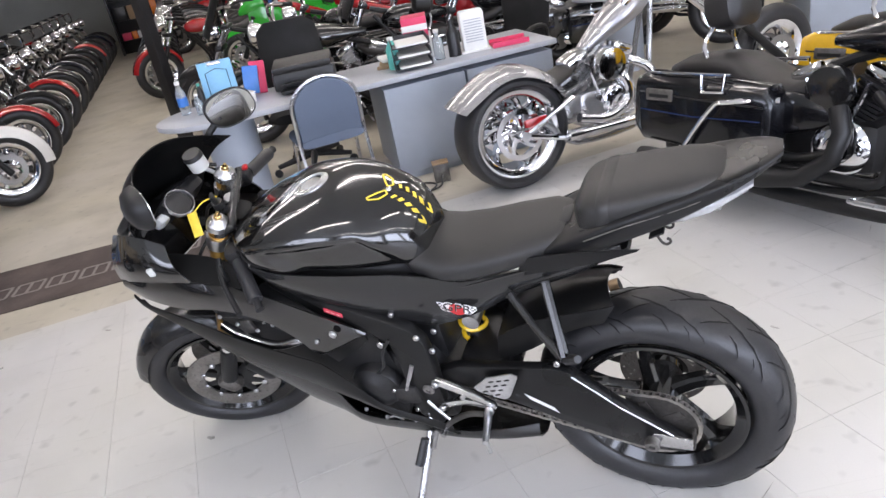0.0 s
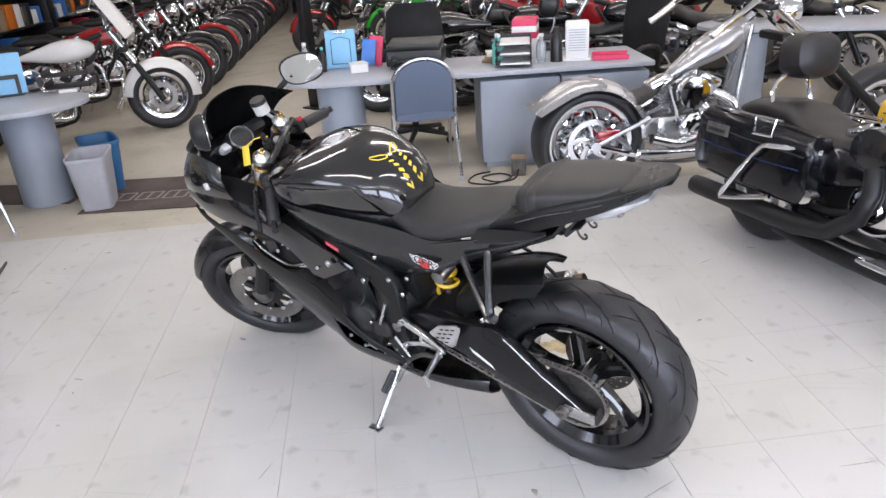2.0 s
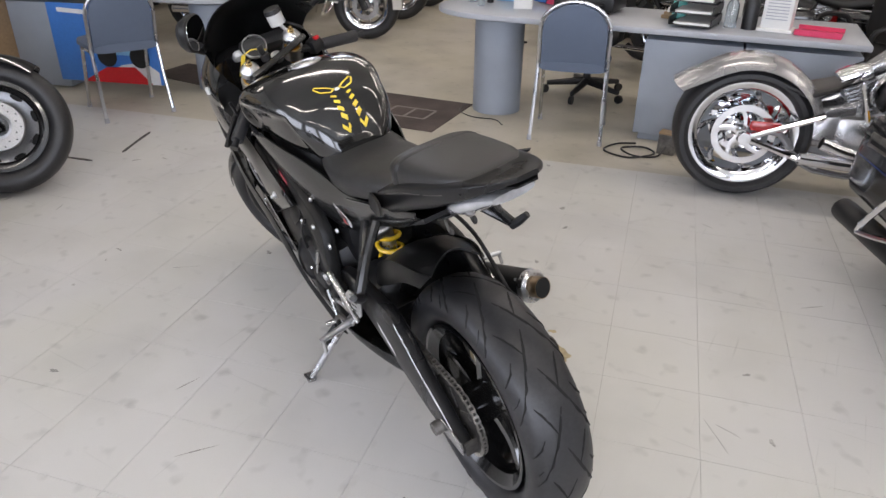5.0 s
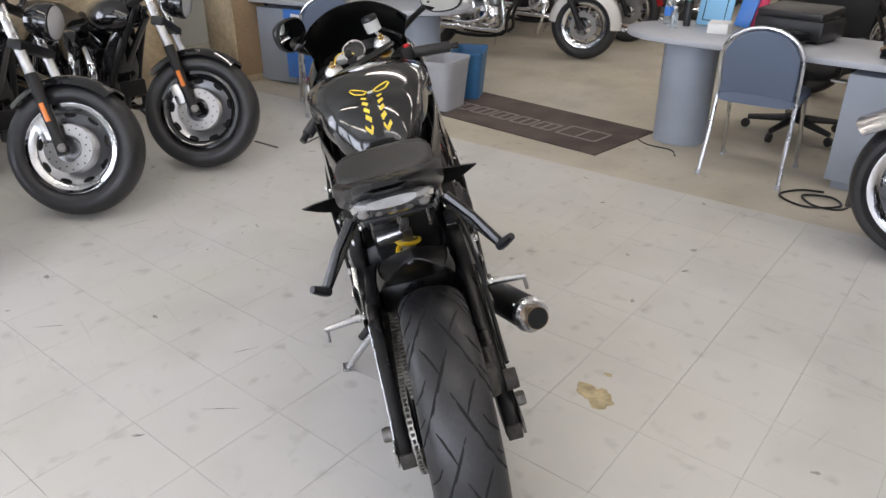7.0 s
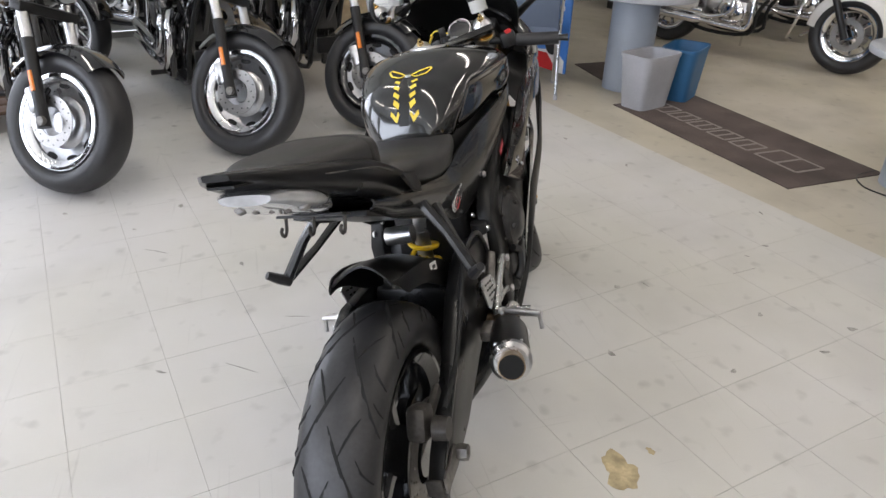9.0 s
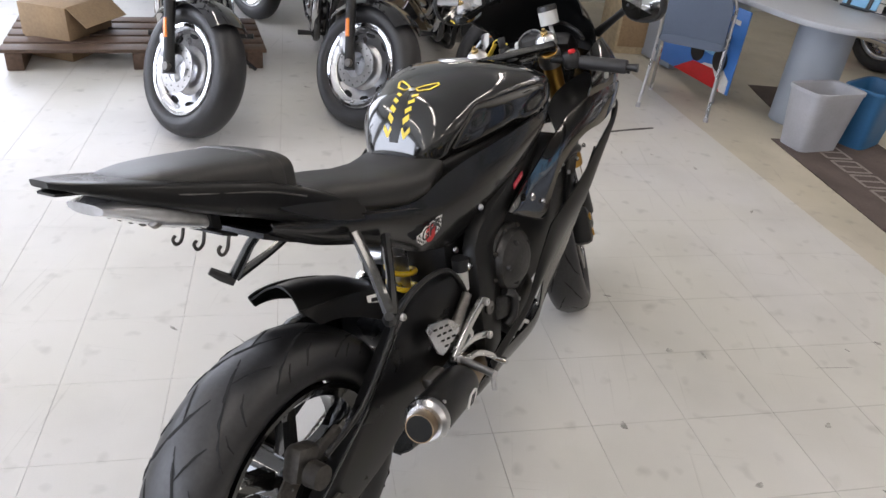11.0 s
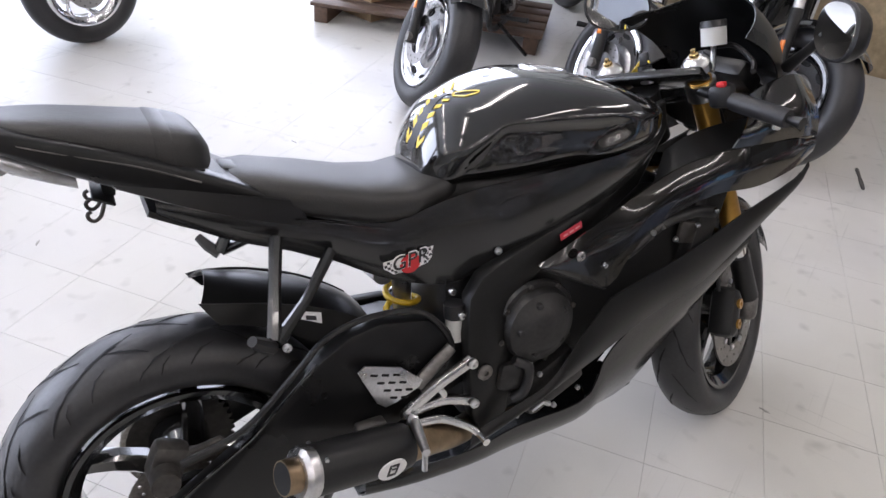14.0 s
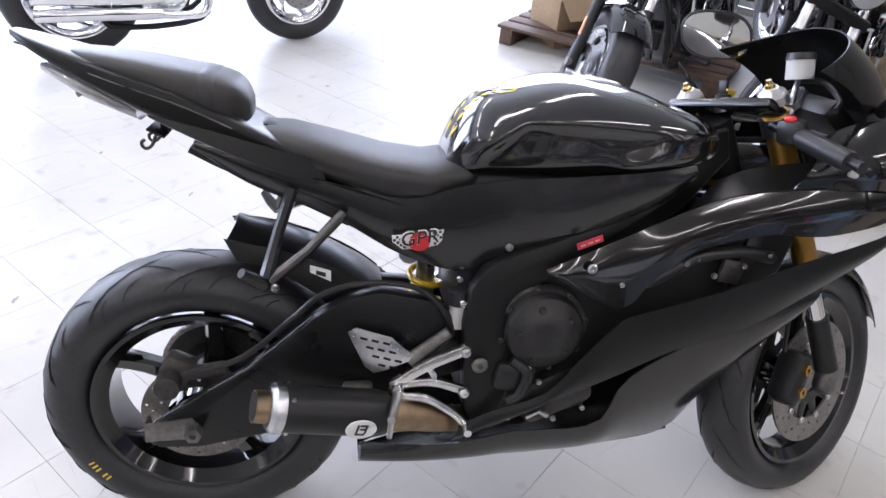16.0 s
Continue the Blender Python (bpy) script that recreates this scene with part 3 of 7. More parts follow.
# poster board leaning on the second desk: a plain picture in blocks of colour
pm = pose(4.56, -0.22, 0.09, 0, 0, 50)
poster = thing("poster", pm, "blue poster board of a race motorcycle leaning on a desk", "poster")
part("board", box(0.40, 0.37, 0.27, 0.80, 0.012, 0.54, 0.002), BLUEP, poster)
def pshape(pts, lay, material, name):
    part(name, plate(pts, 0.3765 + 0.0015 * lay, 0.3775 + 0.0015 * lay), material, poster)
pshape([(0.02, 0.0), (0.55, 0.0), (0.30, 0.13), (0.12, 0.16), (0.02, 0.09)], 0, WHITE, "white_flash")
pshape([(0.08, 0.0), (0.62, 0.0), (0.42, 0.11), (0.2, 0.12)], 1, RED, "red_flash")
pshape([(0.10, 0.30), (0.22, 0.36), (0.34, 0.34), (0.42, 0.27), (0.33, 0.20), (0.2, 0.2)], 1, SKYBLUE, "printed_fairing")
pshape([(0.16, 0.33), (0.24, 0.355), (0.3, 0.32), (0.22, 0.29)], 2, WHITE, "printed_panel")
for cx in (0.15, 0.40):
    part("printed_wheel", moved(lathe([(0.0001, 0), (0.075, 0), (0.075, 0.001), (0.0001, 0.001)], 24), pose(cx, 0.381, 0.19)), BLACK, poster)
pshape([(0.06, 0.47), (0.34, 0.49), (0.34, 0.46), (0.06, 0.44)], 1, WHITE, "heading_bar")
pshape([(0.42, 0.495), (0.72, 0.51), (0.72, 0.48), (0.42, 0.465)], 1, WHITE, "heading_bar")

# ---- motorcycles that stand around ----
def fins(n, w, d, h, t=0.006):
    """One finned barrel: a square stack whose width steps in and out."""
    rings = []
    for i in range(n):
        for z, k in ((i + 0.0, 0.8), (i + 0.2, 0.8), (i + 0.24, 1.0 - 0.1 * (i % 2)), (i + 0.78, 1.0 - 0.1 * (i % 2)), (i + 0.82, 0.8)):
            rings.append([(u * w * k / 2, v * d * k / 2, h * z / n) for u, v in ((-1, -1), (1, -1), (1, 1), (-1, 1))])
    return loft(rings)


def wheel_set(name, r, width, style, n, m, material, parent):
    """A wheel: rim, hub and each spoke or blade; 'slot' has one cast slotted disc in the middle."""
    wheel = part(name, moved(rim_mesh(r, width, 0.02, n), m), material, parent)
    part("hub", moved(lathe([(0.0001, -0.06), (0.045, -0.06), (0.05, -0.02), (0.05, 0.02), (0.045, 0.06), (0.0001, 0.06)], 24), m), material, wheel)
    if style == "slot":
        # a dished solid disc with oval slots near the rim and a drilled plate over the hub
        e = r - 0.022
        part("wheel_disc", moved(lathe([(0.03, -0.045), (0.10, -0.04), (0.12, -0.022), (e - 0.03, -0.03), (e, -0.042), (e, 0.042), (e - 0.03, 0.03), (0.12, 0.022), (0.10, 0.04), (0.03, 0.045)], 48, True), m), WHEELALU, wheel, "dished slotted disc")
        for i in range(9):
            c = 2 * math.pi * (i + 0.5) / 9
            part("slot", moved(loft([[(e - 0.028 + 0.0125 * math.cos(t), y, 0.03 * math.sin(t)) for t in np.linspace(0, 2 * math.pi, 12, endpoint=False)] for y in (-0.0345, 0.0345)]), m @ pose(0, 0, 0, 0, math.degrees(c), 0)), GROOVE, wheel)
        for q in SIDES:
            part("rim_lip", moved(lathe([(r - 0.012, q * width / 2), (r + 0.002, q * width / 2), (r + 0.002, q * (width / 2 + 0.006)), (r - 0.012, q * (width / 2 + 0.006))], 56, True), m), material if material is not ALU else CHROME, wheel)
    elif style == "swirl":
        for i in range(7):
            rings = []
            for s in np.linspace(0, 1, 9):
                a = 2 * math.pi * i / 7 + 0.75 * s * s
                q, w = 0.04 + (r - 0.055) * s, 0.034 - 0.022 * math.sin(math.pi * s)
                d, e = Vector((math.cos(a), 0, math.sin(a))), Vector((-math.sin(a), 0, math.cos(a)))
                rings.append([tuple(q * d + u * w * e + Vector((0, v * 0.035, 0))) for u, v in ((-1, -0.7), (0, -1), (1, -0.7), (1, 0.7), (0, 1), (-1, 0.7))])
            part("blade", moved(loft(rings), m), material, wheel)
    else:
        k = 9
        for i in range(k):
            a = 2 * math.pi * i / k
            c, d = math.cos(a), math.sin(a)
            part("spoke", moved(tube([(0.04 * c, 0, 0.04 * d), (0.5 * r * c, 0, 0.5 * r * d), ((r - 0.02) * c, 0, (r - 0.02) * d)], [0.024, 0.018, 0.022], 6), m), material, wheel)
    return wheel


def steered(rf, rake, steer):
    """The turn of the front end about its raked stem."""
    base = Vector((-0.06, 0, rf))
    axis = Vector((-math.sin(radians(rake)), 0, math.cos(radians(rake))))
    return Matrix.Translation(base) @ Matrix.Rotation(radians(steer), 4, axis) @ Matrix.Translation(-base)


def moto(m, label, paint, style="cruiser", wb=1.62, rf=0.325, wf=0.13, rr=0.325, wr=0.16, rim="slot", rimmat=None, steer=0, rake=30, group="showroom motorcycles", fenders=True, lower=None, trim=None, far=False, engm=None, etrim=None, forkm=None):
    """A standing motorcycle; the origin is under the front wheel's axle and x is the way it points."""
    rimmat = rimmat or ALU
    trim = trim or CHROME
    nseg = 40 if far else 64
    b = thing("motorcycle", m, label, "motorcycle", group)
    etrim = etrim or trim
    hz, tr = (0.92 if style != "chopper" else 1.0), math.tan(radians(rake))
    head = Vector((-0.06 - tr * (hz - rf), 0, hz))
    bend = steered(rf, rake, steer)
    wheel = wheel_set("front_wheel", rf * 0.66, wf * 0.8, rim, nseg, bend @ pose(0, 0, rf), rimmat, b)
    part("tyre", moved(tyre_mesh(rf, rf * 0.64, wf, nseg, 2.3), bend @ pose(0, 0, rf)), RUBBER, wheel)
    for q in SIDES:
        bd = part("brake_disc", moved(disc_mesh(rf * (0.36 if style == "cruiser" and not far else 0.40), rf * (0.2 if style == "cruiser" else 0.26), 0.005, 40), bend @ pose(0, q * (wf / 2 + 0.012), rf)), STEEL, wheel, "drilled brake disc")
        if not far and style == "cruiser":
            for k in range(20):
                c = 2 * math.pi * k / 20
                part("disc_hole", moved(lathe([(0.0001, -0.0032), (0.004, -0.0032), (0.004, 0.0032), (0.0001, 0.0032)], 8), bend @ pose(rf * (0.32 - 0.05 * (k % 2)) * math.cos(c), q * (wf / 2 + 0.012), rf + rf * (0.32 - 0.05 * (k % 2)) * math.sin(c))), GROOVE, bd)
    fy = wf / 2 + 0.045
    top = head + Vector((0.05, 0, 0.06))
    for s in SIDES:
        lowp, mid, up = Vector((0, s * fy, rf - 0.03)), Vector((0, s * fy, rf)).lerp(Vector((top.x, s * fy, top.z)), 0.5), Vector((top.x, s * fy, top.z))
        leg = part("fork_leg", moved(tube([mid.lerp(lowp, 0.05), up], 0.024, 12), bend), forkm or trim, b, "polished fork tube")
        part("slider", moved(tube([lowp, lowp.lerp(mid, 0.3), mid], [0.03, 0.026, 0.029], 14), bend), lower or MATT, leg, "lower fork slider")
        if style == "cruiser" and not far:
            q = lowp.lerp(mid, 0.52)
            d = (mid - lowp).normalized()
            part("reflector", moved(tube([q - d * 0.045 + Vector((0.0, s * 0.022, 0)), q + d * 0.045 + Vector((0.0, s * 0.022, 0))], 0.013, 8, flat=0.7), bend), ORANGE, leg, "amber side reflector")
            part("axle_cap", moved(lathe([(0.0001, -0.014), (0.02, -0.014), (0.022, 0), (0.014, 0.014), (0.0001, 0.014)], 14), bend @ pose(0, s * (fy + 0.02), rf)), DIRTY, leg)
            part("caliper", moved(box(0, 0, 0, 0.06, 0.05, 0.12, 0.018), bend @ pose(-0.11, s * (wf / 2 + 0.02), rf + 0.07, 0, -rake, 0)), DIRTY if s > 0 else ALU, leg)
    part("fork_yoke", moved(box(top.x, 0, top.z - 0.02, 0.07, 2 * fy + 0.06, 0.035, 0.01), bend), lower or MATT, b)
    part("fork_yoke", moved(box(top.x + 0.11, 0, top.z - 0.2, 0.07, 2 * fy + 0.07, 0.05, 0.012), bend), lower or MATT, b)
    lamp = part("headlight", moved(lathe([(0.0001, -0.08), (0.06, -0.07), (0.085, -0.02), (0.09, 0.04), (0.084, 0.05), (0.0001, 0.055)], 24), bend @ pose(top.x + 0.16, 0, top.z - 0.06, 0, 0, -90)), trim, b, "round headlight")
    part("lens", moved(lathe([(0.0001, 0.054), (0.08, 0.054), (0.06, 0.066), (0.0001, 0.07)], 24), bend @ pose(top.x + 0.16, 0, top.z - 0.06, 0, 0, -90)), LENS, lamp)
    rise = 0.5 if style == "chopper" else 0.2
    bar_line = [(top.x - 0.5, -0.40, top.z - 0.1), (top.x - 0.32, -0.39, top.z + 0.02), (top.x - 0.04, -0.24, top.z + 0.13), (top.x, -0.06, top.z), (top.x, 0.06, top.z), (top.x - 0.04, 0.24, top.z + 0.13), (top.x - 0.32, 0.39, top.z + 0.02), (top.x - 0.5, 0.40, top.z - 0.1)] if style == "chopper" else [(top.x - 0.22, -0.42, top.z + rise * 0.75), (top.x - 0.06, -0.36, top.z + rise * 0.85), (top.x, -0.14, top.z + rise * 0.5), (top.x, -0.06, top.z), (top.x, 0.06, top.z), (top.x, 0.14, top.z + rise * 0.5), (top.x - 0.06, 0.36, top.z + rise * 0.85), (top.x - 0.22, 0.42, top.z + rise * 0.75)]
    bars = part("handlebar", moved(tube(bar_line, 0.0135 if style != "chopper" else 0.016, 8, 4), bend), trim, b)
    for s in SIDES:
        e0, e1 = (Vector(bar_line[0]), Vector(bar_line[1])) if s < 0 else (Vector(bar_line[-1]), Vector(bar_line[-2]))
        part("grip", moved(tube([e0 + (e0 - e1).normalized() * 0.02, e0.lerp(e1, 0.75)], 0.019, 10), bend), CHROME if style == "chopper" else BLACK, bars)
        if not far:
            part("bar_mirror", moved(joined(loft([[(top.x - 0.02 + dx, s * 0.40 + 0.055 * k * math.cos(a), top.z + rise + 0.12 + 0.035 * k * math.sin(a)) for a in np.linspace(0, 2 * math.pi, 16, endpoint=False)] for dx, k in ((0, 0.9), (0.01, 1), (0.03, 0.6))]), tube([(top.x - 0.08, s * 0.36, top.z + rise * 0.85), (top.x - 0.02, s * 0.39, top.z + rise + 0.09)], 0.006, 6)), bend), trim, bars)
    if fenders:
        rows = []
        a0, a1 = (-5, 175) if style in ("tourer", "bagger") else ((12, 165) if far else (58, 150))
        for a in np.radians(np.linspace(a0, a1, 20)):
            dr = 0.085 if style == "tourer" else 0.05
            rows.append([((rf + 0.03 - dr * abs(v) ** 4) * math.cos(a), (wf / 2 + 0.025) * v, rf + (rf + 0.03 - dr * abs(v) ** 4) * math.sin(a)) for v in np.linspace(-1, 1, 11)])
        part("front_fender", moved(shell(rows, 0.003), bend), BLACKP if style == "cruiser" and not far else paint, b, "front mudguard")
    # rear wheel
    rk = 0.75 if style == "chopper" else 0.66
    rw = wheel_set("rear_wheel", rr * rk, wr * 0.8, rim, nseg, pose(-wb, 0, rr), rimmat, b)
    if style == "chopper":
        for q in SIDES:
            part("brake_ring", moved(disc_mesh(0.15, 0.118, 0.006, 48), pose(-wb, q * (wr / 2 - 0.012), rr)), rimmat, rw, "polished brake ring")
            part("ring_carrier", moved(spoke_mesh(0.03, 0.125, 0.016, 0.012, 0.004, 5, 0.5), pose(-wb, q * (wr / 2 - 0.014), rr)), rimmat, rw)
    part("tyre", moved(tyre_mesh(rr, rr * (rk - 0.02), wr, nseg, 2.4), pose(-wb, 0, rr)), RUBBER, rw)
    part("pulley", moved(disc_mesh(0.12, 0.05, 0.02, 36), pose(-wb, wr / 2 + 0.02, rr)), trim, rw)
    rows = []
    for a in np.radians(np.linspace(15, 178 if style != "chopper" else 148, 26)):
        dr = 0.055 if style == "chopper" else 0.1
        ro = rr + 0.045 + (0.05 * max(0, (math.degrees(a) - 118) / 30) ** 2 if style == "chopper" else 0)
        rows.append([(-wb + (ro - dr * abs(v) ** 4) * math.cos(a), (wr / 2 + 0.02) * v, rr + (ro - dr * abs(v) ** 4) * math.sin(a)) for v in np.linspace(-1, 1, 13)])
    part("rear_fender", shell(rows, 0.004), paint, b, "rear mudguard")
    # tank, seat, engine
    tx = head.x - 0.08
    tl = 0.62
    tz = 0.80 if style != "chopper" else 0.84
    TK = [(0, 0.06, 0.035), (0.06, 0.10, 0.075), (0.22, 0.15, 0.11), (0.4, 0.155, 0.115), (0.55, 0.13, 0.10), (0.8, 0.08, 0.06), (1.0, 0.03, 0.025)]
    if style == "chopper":
        CT = [(0.985, 0.925, 0.04, 0.04), (0.96, 0.91, 0.085, 0.075), (0.88, 0.878, 0.115, 0.095), (0.78, 0.835, 0.115, 0.095), (0.66, 0.775, 0.09, 0.075), (0.54, 0.70, 0.055, 0.045), (0.45, 0.645, 0.02, 0.015)]
        part("fuel_tank", loft([ring(-wb + q, z, w, h, h * 0.9, 28, 2.2) for q, z, w, h in CT]), paint, b, "stretched teardrop fuel tank")
    else:
        part("fuel_tank", loft([ring(tx - tl * t, tz - 0.03 * t, w, h, h * 0.75, 28, 2.3) for t, w, h in TK]), paint, b, "teardrop fuel tank")
    if not far and style != "chopper":
        part("tank_cap", tube([(tx - 0.2 * tl, 0.02, tz + 0.09), (tx - 0.2 * tl, 0.02, tz + 0.118)], 0.032, 18), trim, b)
    sx = tx - tl * 0.9
    SE = [(0.0, 0.69, 0.07, 0.03), (0.08, 0.66, 0.13, 0.05), (0.25, 0.64, 0.17, 0.06), (0.42, 0.68, 0.17, 0.07), (0.52, 0.73, 0.13, 0.07), (0.75, 0.74, 0.12, 0.06), (0.88, 0.72, 0.08, 0.03)]
    if style == "chopper":
        sx = -wb + 0.50
        SE = [(0.0, 0.665, 0.03, 0.012), (0.04, 0.645, 0.07, 0.02), (0.13, 0.585, 0.11, 0.024), (0.24, 0.55, 0.13, 0.026), (0.35, 0.585, 0.125, 0.024), (0.45, 0.655, 0.095, 0.02), (0.50, 0.69, 0.05, 0.012)]
    if style == "bagger":
        sx = -wb + 0.62
        SE = [(0.0, 0.66, 0.06, 0.03), (0.08, 0.60, 0.12, 0.045), (0.2, 0.565, 0.18, 0.05), (0.3, 0.565, 0.19, 0.055), (0.4, 0.60, 0.18, 0.065), (0.5, 0.645, 0.17, 0.07), (0.62, 0.65, 0.16, 0.07), (0.76, 0.64, 0.14, 0.06), (0.86, 0.62, 0.1, 0.035)]
    part("seat", loft([ring(sx - t, z, w, h, h * 0.8, 24, 2.8) for t, z, w, h in SE]), LEATHER, b, "black leather seat")
    ex = (-wb + head.x) / 2 - 0.02
    if style == "chopper":
        ex = -wb + 0.60
    eng_mat = engm or (ENGINE if style == "cruiser" else ALU)
    eng = part("engine", joined(box(ex, 0, 0.36, 0.40, 0.26, 0.22, 0.05), box(ex - 0.22, 0, 0.38, 0.2, 0.22, 0.18, 0.05)), eng_mat, b, "V-twin engine with finned cylinders")
    for k, a in ((1, 24), (-1, -24)):
        cyl = part("cylinder", moved(fins(7 if far else 11, 0.15, 0.17, 0.2), pose(ex + k * 0.06, 0, 0.44, 0, a, 0)), eng_mat, eng)
        part("rocker_cover", moved(box(0, 0, 0.225, 0.15, 0.16, 0.06, 0.022), pose(ex + k * 0.06, 0, 0.44, 0, a, 0)), etrim, cyl)
        part("pushrod", moved(tube([(0, -0.11, -0.05), (0, -0.11, 0.2)], 0.012, 8), pose(ex + k * 0.06, 0, 0.44, 0, a * 0.8, 0)), etrim, cyl)
    for s in SIDES:
        part("engine_cover", moved(lathe([(0.12, 0), (0.12, 0.02), (0.1, 0.035), (0.06, 0.04), (0.05, 0.055), (0.0001, 0.058)], 26), pose(ex + (0.02 if s > 0 else 0.06), s * 0.125, 0.36, 0, 0, 0 if s > 0 else 180)), etrim, eng, "polished engine cover")
    if forkm:
        part("front_cover", loft([ring(ex + q, z, w, h, h, 20, 3.5) for q, z, w, h in ((0.14, 0.30, 0.10, 0.10), (0.24, 0.42, 0.12, 0.16), (0.36, 0.60, 0.09, 0.12), (0.42, 0.70, 0.05, 0.06))]), BLACKP, eng)
        part("frame_cover", loft([ring(ex + q, z, w, h, h, 20, 3.5) for q, z, w, h in ((-0.5, 0.50, 0.11, 0.10), (-0.3, 0.54, 0.14, 0.14), (-0.1, 0.62, 0.12, 0.12))]), MATT, eng)
        for q in (-1, 1):
            part("chrome_tube", tube([(ex + 0.05 + 0.06 * q, -0.14, 0.38), (ex + 0.05 + 0.12 * q, -0.135, 0.60)], 0.017, 10), CHROME, eng)
            part("chrome_tube", tube([(ex + 0.05 + 0.06 * q, 0.14, 0.38), (ex + 0.05 + 0.12 * q, 0.135, 0.60)], 0.017, 10), CHROME, eng)
        part("cam_cover", moved(lathe([(0.085, 0), (0.088, 0.012), (0.07, 0.024), (0.045, 0.028), (0.04, 0.038), (0.0001, 0.04)], 28), pose(ex + 0.07, -0.15, 0.37, 0, 0, 180)), CHROME, eng, "polished round timing cover")
        part("primary_cover", loft([[(ex + x + 0.21 * k * math.cos(t), 0.12 + d_, 0.33 + 0.095 * k * math.sin(t)) for t in np.linspace(0, 2 * math.pi, 28, endpoint=False)] for d_, k, x in ((0.0, 1.0, -0.06), (0.04, 1.0, -0.06), (0.055, 0.9, -0.06))]), BLACKP, eng, "long black primary cover")
        part("header_shield", tube([(ex + 0.17, -0.15, 0.60), (ex + 0.27, -0.185, 0.54), (ex + 0.28, -0.20, 0.42), (ex + 0.2, -0.205, 0.31), (ex + 0.05, -0.21, 0.27)], [0.024, 0.026, 0.027, 0.027, 0.025], 14, 5), CHROME, b, "chrome exhaust heat shield")
        part("header_shield", tube([(ex - 0.03, -0.15, 0.58), (ex + 0.05, -0.19, 0.53), (ex + 0.05, -0.205, 0.42), (ex - 0.06, -0.21, 0.34), (ex - 0.2, -0.21, 0.33)], [0.022, 0.024, 0.025, 0.025, 0.024], 14, 5), CHROME, b, "chrome exhaust heat shield")
        part("oil_tank", box(ex - 0.30, -0.0, 0.52, 0.22, 0.30, 0.20, 0.05), BLACKP, b, "black oil tank below the seat")
        part("side_plate", box(ex - 0.33, -0.16, 0.50, 0.16, 0.03, 0.16, 0.012), MATT, b)
        for q in SIDES:
            part("footrest", tube([(ex + 0.1, q * 0.13, 0.24), (ex + 0.12, q * 0.3, 0.25)], [0.011, 0.017], 10), BLACK, b)
            part("shock_cover", tube([(-wb + 0.16, q * 0.165, 0.60), (-wb + 0.03, q * 0.17, rr + 0.03)], [0.024, 0.03, 0.022], 12), CHROME, b)
        part("down_tube", tube([(head.x + 0.03, 0.0, head.z - 0.1), (ex + 0.34, 0.0, 0.5), (ex + 0.26, 0.0, 0.22)], 0.02, 10), BLACKP, b)
        part("regulator", box(ex + 0.36, 0, 0.36, 0.04, 0.16, 0.10, 0.01), MATT, b, "ribbed black regulator box")
        part("chrome_cap", moved(lathe([(0.0001, -0.02), (0.055, -0.015), (0.06, 0.005), (0.04, 0.02), (0.0001, 0.024)], 24), pose(ex, 0.155, 0.60)), CHROME, eng)
    part("air_cleaner", moved(lathe([(0.095, 0), (0.1, 0.03), (0.09, 0.055), (0.05, 0.06), (0.0001, 0.062)], 28), pose(ex + 0.0, -0.13, 0.60, 0, 0, 180)), BLACKP if style == "bagger" else etrim, eng, "round air cleaner")
    pz = 0.27
    for k, dx in enumerate((0.16, -0.02)):
        part("exhaust_pipe", tube([(ex + dx, -0.1, 0.58), (ex + dx + 0.1, -0.17, 0.5), (ex + dx + 0.1, -0.19, pz + 0.1 * k), (ex + dx - 0.06, -0.2, pz + 0.06 * k - 0.02), (-wb + (0.35 if style != "chopper" else 0.26 + 0.08 * k), -0.2, pz + (0.05 if style != "chopper" else 0.085) * k)], 0.022 if style != "chopper" else 0.03, 10, 5), MATT if style == "bagger" else etrim, b)
    if style not in ("bagger", "chopper"):
        for k in range(2):
            part("silencer", tube([(-wb + 0.42, -0.205, 0.27 + 0.075 * k), (-wb + 0.36, -0.205, 0.27 + 0.078 * k), (-wb - 0.16, -0.215, 0.29 + 0.085 * k), (-wb - 0.2, -0.216, 0.29 + 0.087 * k)], [0.024, 0.036, 0.037, 0.036], 16), trim, b, "chrome silencer")
    for s in SIDES:
        part("frame_rail", tube([(head.x - 0.02, s * 0.03, head.z - 0.06), (ex + 0.3, s * 0.09, 0.42), (ex + 0.24, s * 0.11, 0.2), (ex - 0.25, s * 0.12, 0.19), (-wb + 0.16, s * 0.13, 0.36), (-wb - 0.02, s * 0.13, rr)], 0.017, 8, 4), paint if style == "chopper" else MATT, b)
        if style == "chopper":
            part("strut", tube([(-wb + 0.34, s * 0.15, 0.47), (-wb + 0.0, s * 0.165, rr)], 0.017, 8), trim, b)
            part("strut", tube([(-wb + 0.36, s * 0.15, 0.22), (-wb + 0.0, s * 0.165, rr)], 0.017, 8), trim, b)
            part("caliper", box(-wb + 0.09, s * 0.15, rr + 0.06, 0.15, 0.035, 0.05, 0.014), REDP, b, "red brake caliper")
            part("axle_cap", moved(lathe([(0.0001, -0.02), (0.03, -0.02), (0.035, 0), (0.02, 0.02), (0.0001, 0.02)], 18), pose(-wb, s * 0.17, rr)), trim, b)
            part("frame_cover", loft([ring(-wb + q, z, 0.10, 0.05, 0.05, 18, 3) for q, z in ((0.2, 0.42), (0.34, 0.46), (0.48, 0.5))]), paint, b)
        else:
            part("strut", tube([(-wb + 0.3, s * 0.14, 0.6), (-wb + 0.02, s * 0.15, rr)], 0.022, 8), trim, b)
